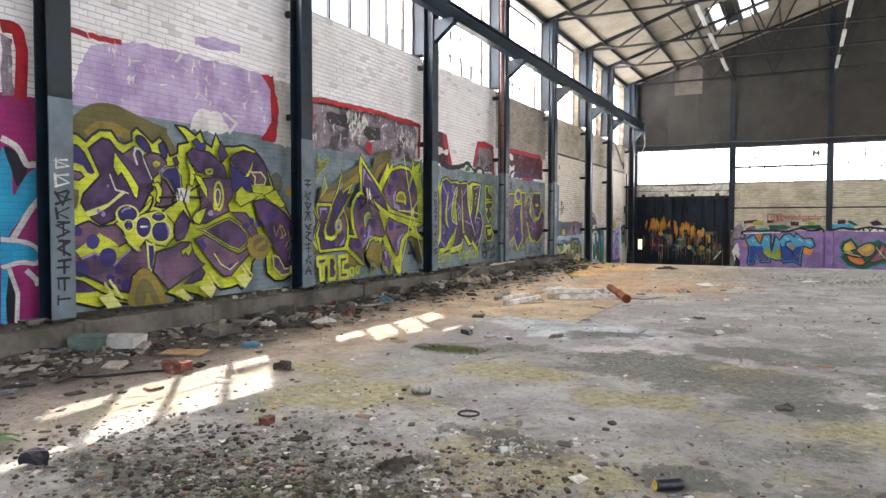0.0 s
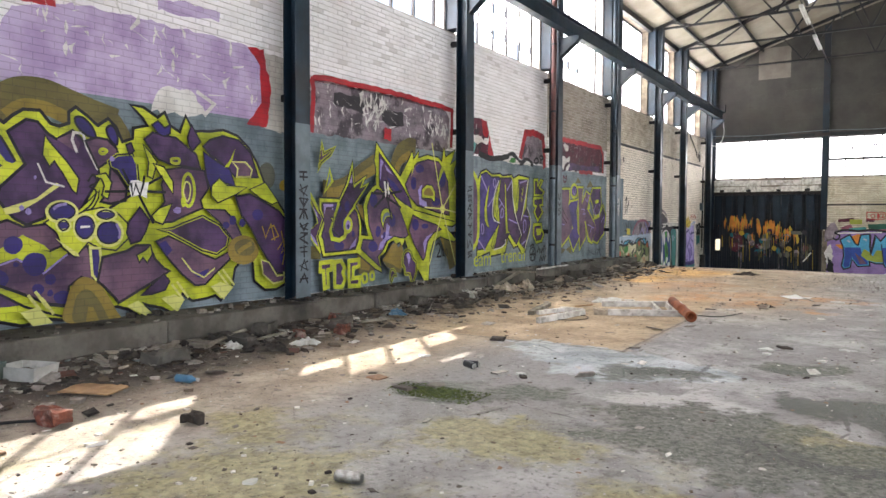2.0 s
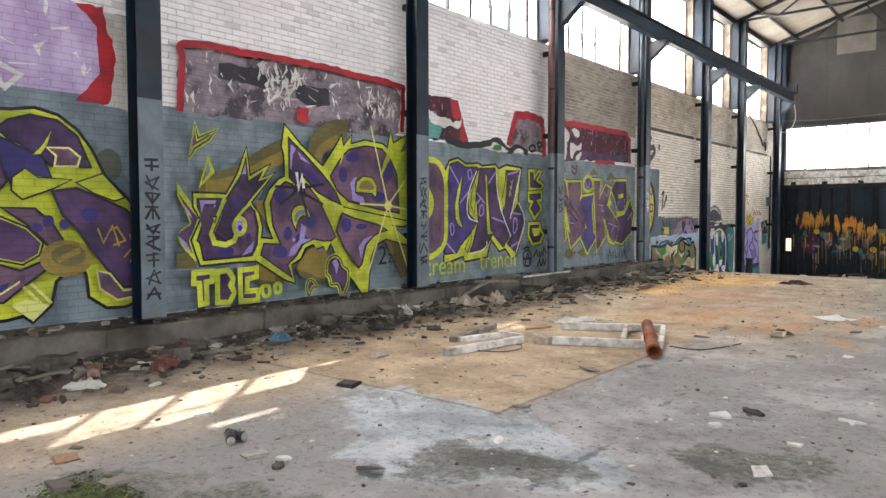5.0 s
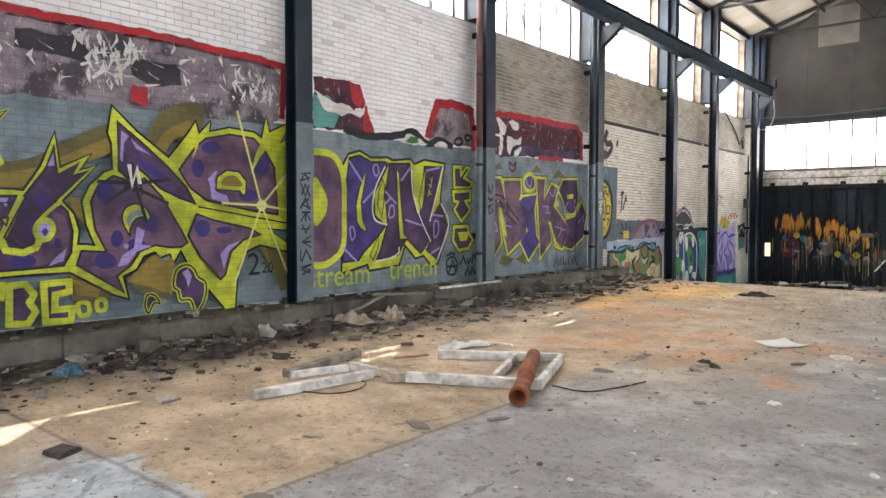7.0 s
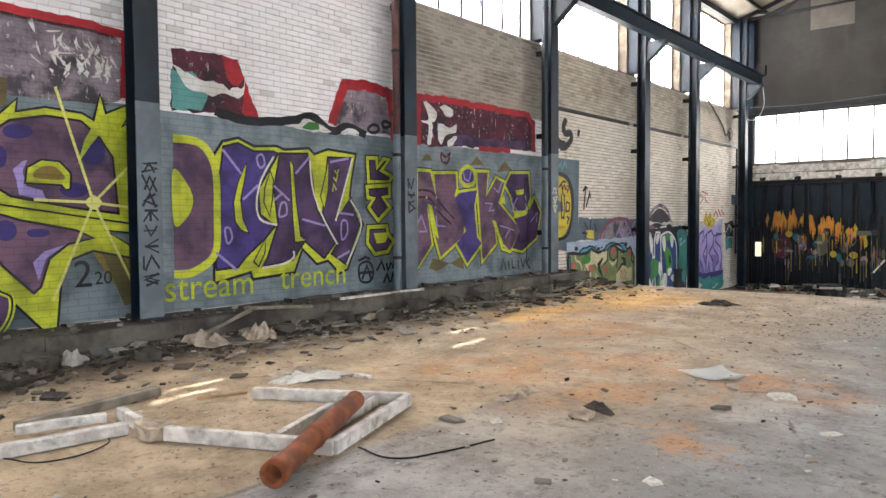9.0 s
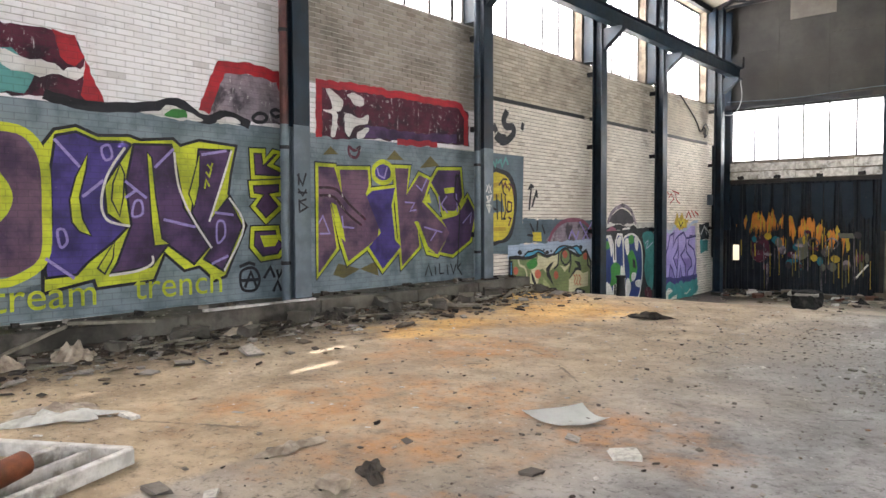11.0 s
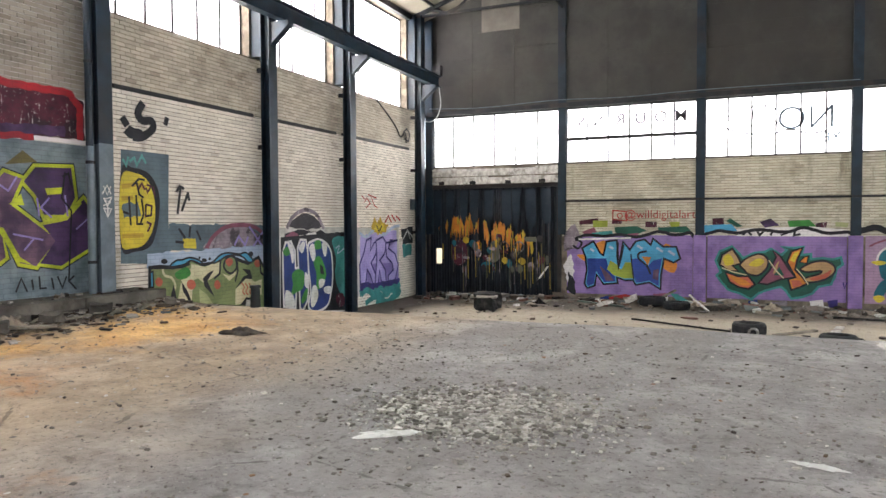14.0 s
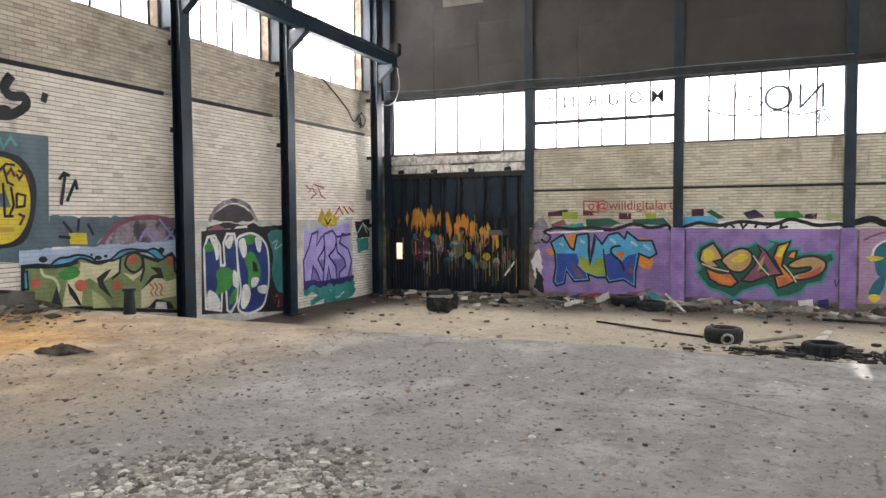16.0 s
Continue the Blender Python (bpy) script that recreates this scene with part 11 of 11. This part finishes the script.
weed(-4.55, 2.5, 14, 0.22, 1, "small green weed growing from the slab")
scatter("moss", "tufts of wet green moss on the slab", "moss", 2600, lambda r: (-3.45 + np.clip(r.normal(0, 0.2), -0.42, 0.42), 6.9 + np.clip(r.normal(0, 0.1), -0.2, 0.2), 1.0), (0.006, 0.02), (0.3, 0.6), MOSS, 12, 0.5)
scatter("wet_crumbs", "wet dark crumbs and grit on the damp near slab", "debris", 9000, lambda r: (-2.2 + r.normal(0, 1.1), 2.9 + r.normal(0, 0.45), 1.0), (0.006, 0.045), (0.15, 0.5), RUBBLE, 23, 0.2)
scatter("pale_crumbs", "pale crumbs and flakes on the damp near slab", "debris", 1500, lambda r: (-2.0 + r.normal(0, 1.2), 3.2 + r.normal(0, 0.7), 1.0), (0.008, 0.05), (0.1, 0.35), FLAKES, 24, 0.2)
scatter("moss", "moss crumbs in the damp near end of the slab", "moss", 2600, lambda r: (-1.9 + r.normal(0, 0.5), 2.85 + r.normal(0, 0.14), 1.0), (0.008, 0.026), (0.3, 0.6), MOSS, 13, 0.5)
scatter("ash_spot", "grey burnt spot of crumbs on the slab", "ash", 260, lambda r: (-1.62 + r.normal(0, 0.12), 4.05 + r.normal(0, 0.1), 1.0), (0.01, 0.04), (0.2, 0.5), GRAVEL, 14)


# lower floor
def tyre(x, y, r, w, rz=0, lift=0.0, tilt=0.0, label="worn black car tyre lying on the lower floor"):
    ob = thing("car_tyre", label, "tyre", at=on_floor(x, y, lift, tilt, 0, rz))
    seg = 32
    prof = [(0.60, 0.12), (0.72, 0.0), (0.93, 0.03), (1.0, 0.14), (1.0, 0.86), (0.93, 0.97), (0.72, 1.0), (0.60, 0.88), (0.66, 0.75), (0.9, 0.7), (0.9, 0.3), (0.66, 0.25)]
    bm = bmesh.new()
    rings = [[bm.verts.new((r * a * math.cos(k * 2 * math.pi / seg), r * a * math.sin(k * 2 * math.pi / seg), w * b)) for k in range(seg)] for a, b in prof]
    for i in range(len(prof)):
        p, q = rings[i], rings[(i + 1) % len(prof)]
        for k in range(seg):
            f = bm.faces.new((p[k], p[(k + 1) % seg], q[(k + 1) % seg], q[k]))
            f.smooth = True
    bmesh.ops.recalc_face_normals(bm, faces=bm.faces)
    part("carcass", bm, RUBBER, ob)
    bm = bmesh.new()
    for k in range(40):
        a = k * 2 * math.pi / 40
        c, s = math.cos(a), math.sin(a)
        bar(bm, (r * 0.992 * c, r * 0.992 * s, w * 0.2), (r * 0.992 * c, r * 0.992 * s, w * 0.8), 0.02, 0.03)
    part("tread", bm, RUBBER, ob)
    return ob


tyre(2.42, 30.05, 0.33, 0.28)
# added tyre form in place of the dark ash pile's middle
tyre(4.0, 29.3, 0.32, 0.2, 40, label="flat black tyre form standing in for part of the ash pile")
tyre(-0.1, 34.5, 0.36, 0.26, 10, label="worn black tyre lying by the lilac wall")
tyre(0.6, 34.1, 0.34, 0.22, 70, label="worn black tyre among the rubble")
bl = lump("masonry_block", "dark broken concrete block on the lower floor", "block", -4.15, 31.85, (0.62, 0.42, 0.4), CHARCOAL, 50)
bm = bmesh.new()
box(bm, -0.36, 0.36, -0.26, 0.26, 0, 0.07)
soften(bm, 0.012)
thing("slab_lid", "pale flat slab lying on the dark block", "slab", bm, DRAB, at=on_floor(-4.18, 31.85, 0.37, 2, 1, 8))
bm = bmesh.new()
for k in range(20):
    a0, a1 = k * math.pi / 10, (k + 1) * math.pi / 10
    tube(bm, (0.09 * math.cos(a0), 0, 0.09 * math.sin(a0)), (0.09 * math.cos(a1), 0, 0.09 * math.sin(a1)), 0.025, 8)
thing("pipe_ring", "pale metal pipe ring leaning by the tyre", "ring", bm, TIN, at=on_floor(2.5, 29.65, 0.115, 12, 0, 15))
plank("pole", "long thin dark pole on the lower floor", (-0.2, 31.4), (2.05, 30.3), 0.05, 0.04, CHARCOAL, "pole")
plank("plank", "dark plank on the lower floor", (2.9, 30.0), (3.75, 31.0), 0.12, 0.05, WOOD_GREY)
plank("plank", "pale plank on the lower floor", (3.95, 30.2), (4.3, 31.8), 0.16, 0.05, WOOD_WHITE)
plank("plank", "charred plank lying in the ash", (2.6, 29.25), (3.7, 29.0), 0.14, 0.05, CHARCOAL)
plank("plank", "charred plank in the ash", (3.6, 29.5), (4.7, 29.3), 0.1, 0.05, CHARCOAL)
plank("pole", "dark pole lying by the lilac wall", (4.3, 33.6), (6.2, 33.2), 0.07, 0.06, CHARCOAL, "pole")
plank("plank", "pale stick leaning over the rubble", (0.9, 34.5), (1.45, 33.6), 0.05, 0.04, WOOD_WHITE, lift=0.3, lift2=0.02)
plank("plank", "timber leaning on the lilac wall", (-0.2, 34.4), (0.5, 34.9), 0.08, 0.05, WOOD_GREY, lift=0.02, lift2=0.35)
plank("plank", "long dirty board before the gate", (-3.6, 34.2), (-2.2, 34.6), 0.2, 0.06, WOOD_GREY)
plank("plank", "long dark timber before the gate", (-7.0, 34.0), (-5.6, 34.7), 0.12, 0.06, CHARCOAL)
plank("plank", "dark green timber before the lilac wall", (-2.4, 34.6), (-0.8, 33.9), 0.1, 0.05, PLASTIC_GREEN)
for i, (x, y, w, m) in enumerate(((1.1, 34.6, 0.6, RAG_PALE), (0.8, 34.3, 0.5, WOOD_GREY), (-5.2, 34.3, 0.5, CHARCOAL), (-6.8, 34.6, 0.5, RAG_DARK), (3.0, 34.5, 0.5, RAG_PALE), (-3.2, 33.8, 0.4, CHARCOAL), (5.6, 34.6, 0.6, RAG_DARK))):
    crumple("crumpled_rag", "heap of rags and scraps at the gate wall", "rag", x, y, w, w * 0.7, 0.22, m, i + 60)
# low stump at the slab's edge
bm = bmesh.new()
tube(bm, (0, 0, 0), (0, 0, 0.32), 0.085, 14, 0.07)
tube(bm, (0, 0, 0.32), (0, 0, 0.36), 0.09, 14)
thing("bollard", "dark stubby metal post at the slab's edge", "post", bm, STEEL_DARK, at=on_floor(-5.0, 23.2))

# planks over the gate head
r = random.Random(9)
x = -7.45
head = thing("gate_lintel", "broken white-painted plank lintel over the gate", "lintel")
while x < -3.0:
    w = min(r.uniform(0.7, 1.5), -2.92 - x)
    for zz, h in ((2.80, 0.24), (3.06, 0.26)):
        bm = bmesh.new()
        box(bm, x, x + w - 0.01, FY - 0.05 - r.uniform(0, 0.02), FY - 0.003, zz, zz + h - r.uniform(0, 0.05))
        soften(bm, 0.006)
        part("plank", bm, WOOD_WHITE, head)
    x += w
for i, x in enumerate((-6.9, -5.8, -4.6, -3.5)):
    lump("gate_roller", "small dirty roller bracket over the gate", "bracket", 0, 0, (0.16, 0.08, 0.1), STEEL_DARK, i + 70).matrix_world = pose(x, FY - 0.1, 2.785)

# downpipes beside two columns
def downpipe(y, z0, z1, split, upper, label):
    ob = thing("downpipe", label, "pipe")
    for nm, a, b, m in (("lower_pipe", z0, split, STEEL_GREY), ("upper_pipe", split, z1, upper)):
        bm = bmesh.new()
        tube(bm, (-7.28, y, a), (-7.28, y, b), 0.06, 16)
        part(nm, bm, m, ob)
    for zz in np.arange(z0 + 0.5, z1, 1.6):
        bm = bmesh.new()
        tube(bm, (-7.28, y, zz), (-7.28, y, zz + 0.05), 0.07, 16)
        part("collar", bm, STEEL_DARK, ob)
    return ob


downpipe(17.97 - 0.24, 0.416, 8.0, 2.86, RUST_RED, "red-brown downpipe with grey foot beside a column")
downpipe(22.25 - 0.24, 0.416, 8.0, 2.8, STEEL, "dark downpipe with grey foot beside a column")

# hanging tube lamps
for x, ys in ((-2.85, (12.0, 16.5, 22.0, 25.5, 29.5)), (1.2, (12.0, 17.0, 23.0, 27.0, 31.0))):
    for y in ys:
        ob = thing("tube_lamp", "unlit twin tube lamp hung under the trusses", "lamp", group="tube lamps", at=pose(x, y, 7.85))
        bm = bmesh.new()
        box(bm, -0.06, 0.06, 0, 2.2, 0.05, 0.11)
        part("housing", bm, SHEET, ob)
        for s in (-0.035, 0.035):
            bm = bmesh.new()
            tube(bm, (s, 0.06, 0.02), (s, 2.14, 0.02), 0.018, 10)
            part("tube", bm, TUBE_WHITE, ob)
        for yy in (0.3, 1.9):
            bm = bmesh.new()
            bar(bm, (0, yy, 0.11), (0, yy, 0.27), 0.012)
            part("hanger", bm, STEEL_DARK, ob)
bm = bmesh.new()
bar(bm, (-2.85, SY, 8.06), (-2.85, FY - 0.1, 8.06), 0.03)
thing("lamp_rail", "thin steel rail carrying the tube lamps", "rail", bm, STEEL_DARK)
bm = bmesh.new()
bar(bm, (1.2, SY, 8.06), (1.2, FY - 0.1, 8.06), 0.03)
thing("lamp_rail", "thin steel rail carrying the tube lamps", "rail", bm, STEEL_DARK)

# box, conduit and cables in the corner
bm = bmesh.new()
box(bm, WX + 0.014, WX + 0.12, 34.3, 34.55, 1.98, 2.32)
soften(bm, 0.01)
thing("switch_box", "small grey switch box on the bricks", "switch box", bm, STEEL_GREY)
bm = bmesh.new()
tube(bm, (WX + 0.05, 34.7, 0.3), (WX + 0.05, 34.7, 3.9), 0.03, 10)
thing("conduit", "dark conduit running down the corner", "conduit", bm, STEEL_DARK)
wire("cable", "loose dark cable hanging on the bricks", [(WX + 0.05, 32.0, 5.2), (WX + 0.06, 32.6, 4.9), (WX + 0.06, 33.3, 4.5), (WX + 0.06, 33.6, 4.25), (WX + 0.06, 33.9, 4.4), (WX + 0.05, 34.0, 4.1)], 0.02, CABLE, "cable")
wire("cable", "pale cable strung along the far wall rail", [(-7.3, FY - 0.16, 5.3), (-5.5, FY - 0.16, 5.22), (-3.0, FY - 0.16, 5.28), (-1.0, FY - 0.16, 5.22), (1.1, FY - 0.16, 5.26), (5.0, FY - 0.16, 5.22)], 0.011, STEEL_GREY, "cable")
wire("cable", "pale cable drooping in the corner", [(-6.85, 34.85, 5.95), (-6.85, 34.88, 5.2), (-7.1, 34.8, 4.85), (-7.4, 34.6, 4.9)], 0.014, SHEET, "cable")

# lilac masonry piers under the far-wall columns
LILAC = paint("lilac_masonry_paint", "8e72aa", 0, "775f92", worn=0.4)
for x in PIERS[2:-1]:
    bm = bmesh.new()
    box(bm, x - 0.17, x + 0.17, FY - 0.12, FY - 0.001, LOW - 0.1, 1.165)
    soften(bm, 0.01)
    thing("masonry_pier", "lilac painted masonry pier under the column", "pier", bm, LILAC, "piers of the gate wall")

# ---- bricks ----
def brick_field(parent, axis, u0, u1, v0, v1, material, seed, singles=0, skip=None):
    """Courses of bricks standing proud of the mortar; the first ones are single parts."""
    r = np.random.RandomState(seed)
    face = WX if axis else FY
    out = 1 if axis else -1
    base = np.array([(a, d, b) for d in (0, 1) for a, b in ((0, 0), (1, 0), (1, 1), (0, 1))], float)
    quads = np.array([(4, 5, 6, 7), (0, 1, 5, 4), (1, 2, 6, 5), (2, 3, 7, 6), (3, 0, 4, 7)])
    me = None
    if singles:
        verts = []
        for a, d, b in base:
            q = ((a - 0.5) * (BRICK_W - 0.006), d * 0.011, (b - 0.5) * (BRICK_H - 0.012))
            verts.append((q[1], q[0], q[2]) if axis else (q[0], -q[1], q[2]))
        me = bpy.data.meshes.new("brick")
        me.from_pydata(verts, [], quads.tolist())
        me.materials.append(material)
    vs, fs, made, k = [], [], 0, 0
    row = int(math.floor(v0 / BRICK_H))
    while row * BRICK_H < v1:
        z = row * BRICK_H
        col = int(math.floor(u0 / BRICK_W)) - 1
        shift = 0.5 * (row % 2)
        while (col + shift) * BRICK_W < u1:
            a = (col + shift) * BRICK_W
            b, zt, zb = min(a + BRICK_W, u1), min(z + BRICK_H, v1), max(z, v0)
            whole = a >= u0 and a + BRICK_W <= u1 and z >= v0 and z + BRICK_H <= v1
            a = max(a, u0)
            col += 1
            if b - a < 0.04 or zt - zb < 0.03 or (skip and skip(a, z)):
                continue
            if singles and whole and made < singles:
                ob = new("brick", me)
                ob.parent = parent
                c = ((a + b) / 2, (zt + zb) / 2)
                ob.location = (face, c[0], c[1]) if axis else (c[0], face, c[1])
                made += 1
                continue
            depth = 0.011 + 0.004 * (r.rand() - 0.5) - (0.007 if r.rand() < 0.02 else 0)
            q = base * np.array((b - a - 0.006, depth, zt - zb - 0.012)) + np.array((a + 0.003, 0, zb + 0.006)) + 0.0025 * (r.rand(8, 3) - 0.5) * np.array((1, 0.3, 1))
            w = np.stack([face + q[:, 1], q[:, 0], q[:, 2]], 1) if axis else np.stack([q[:, 0], face - q[:, 1], q[:, 2]], 1)
            vs.append(w)
            fs.append((quads if axis else quads[:, ::-1]) + 8 * k)
            k += 1
        row += 1
    if vs:
        m = bpy.data.meshes.new("brickwork")
        m.from_pydata(np.concatenate(vs).tolist(), [], np.concatenate(fs).tolist())
        m.materials.append(material)
        ob = new("brickwork", m)
        ob.parent = parent
        tagged(ob, kind="stuff")


WEST = bpy.data.objects["wall_west"]
NORTH = bpy.data.objects["wall_north"]
B = [c + 0.25 for c in COLS]
brick_field(WEST, 1, 0.0, B[1], 2.86, SILL, BRICK_WHITE, 1)
brick_field(WEST, 1, B[1], B[2], 2.86, SILL, BRICK_WHITE, 2)
brick_field(WEST, 1, B[2], B[3], 2.86, SILL, BRICK_WHITE, 3)
brick_field(WEST, 1, B[3], B[4], 2.83, SILL, BRICK_WHITE, 4, singles=300)
brick_field(WEST, 1, B[4], B[5], 2.81, 3.62, BRICK_WHITE, 5)
brick_field(WEST, 1, B[4], B[5], 3.62, SILL, BRICK_GREY, 6)
brick_field(WEST, 1, B[5], B[6], LOW, 3.93, BRICK_CREAM_W, 7)
brick_field(WEST, 1, B[5], B[6], 3.94, SILL, BRICK_CREAM_D, 8)
brick_field(WEST, 1, B[6], FY - 0.02, LOW, 3.93, BRICK_CREAM_W, 9)
brick_field(WEST, 1, B[6], FY - 0.02, 3.94, SILL, BRICK_CREAM_D, 10)
brick_field(NORTH, 0, -2.88, 13.0, 1.12, 3.34, BRICK_CREAM, 11)
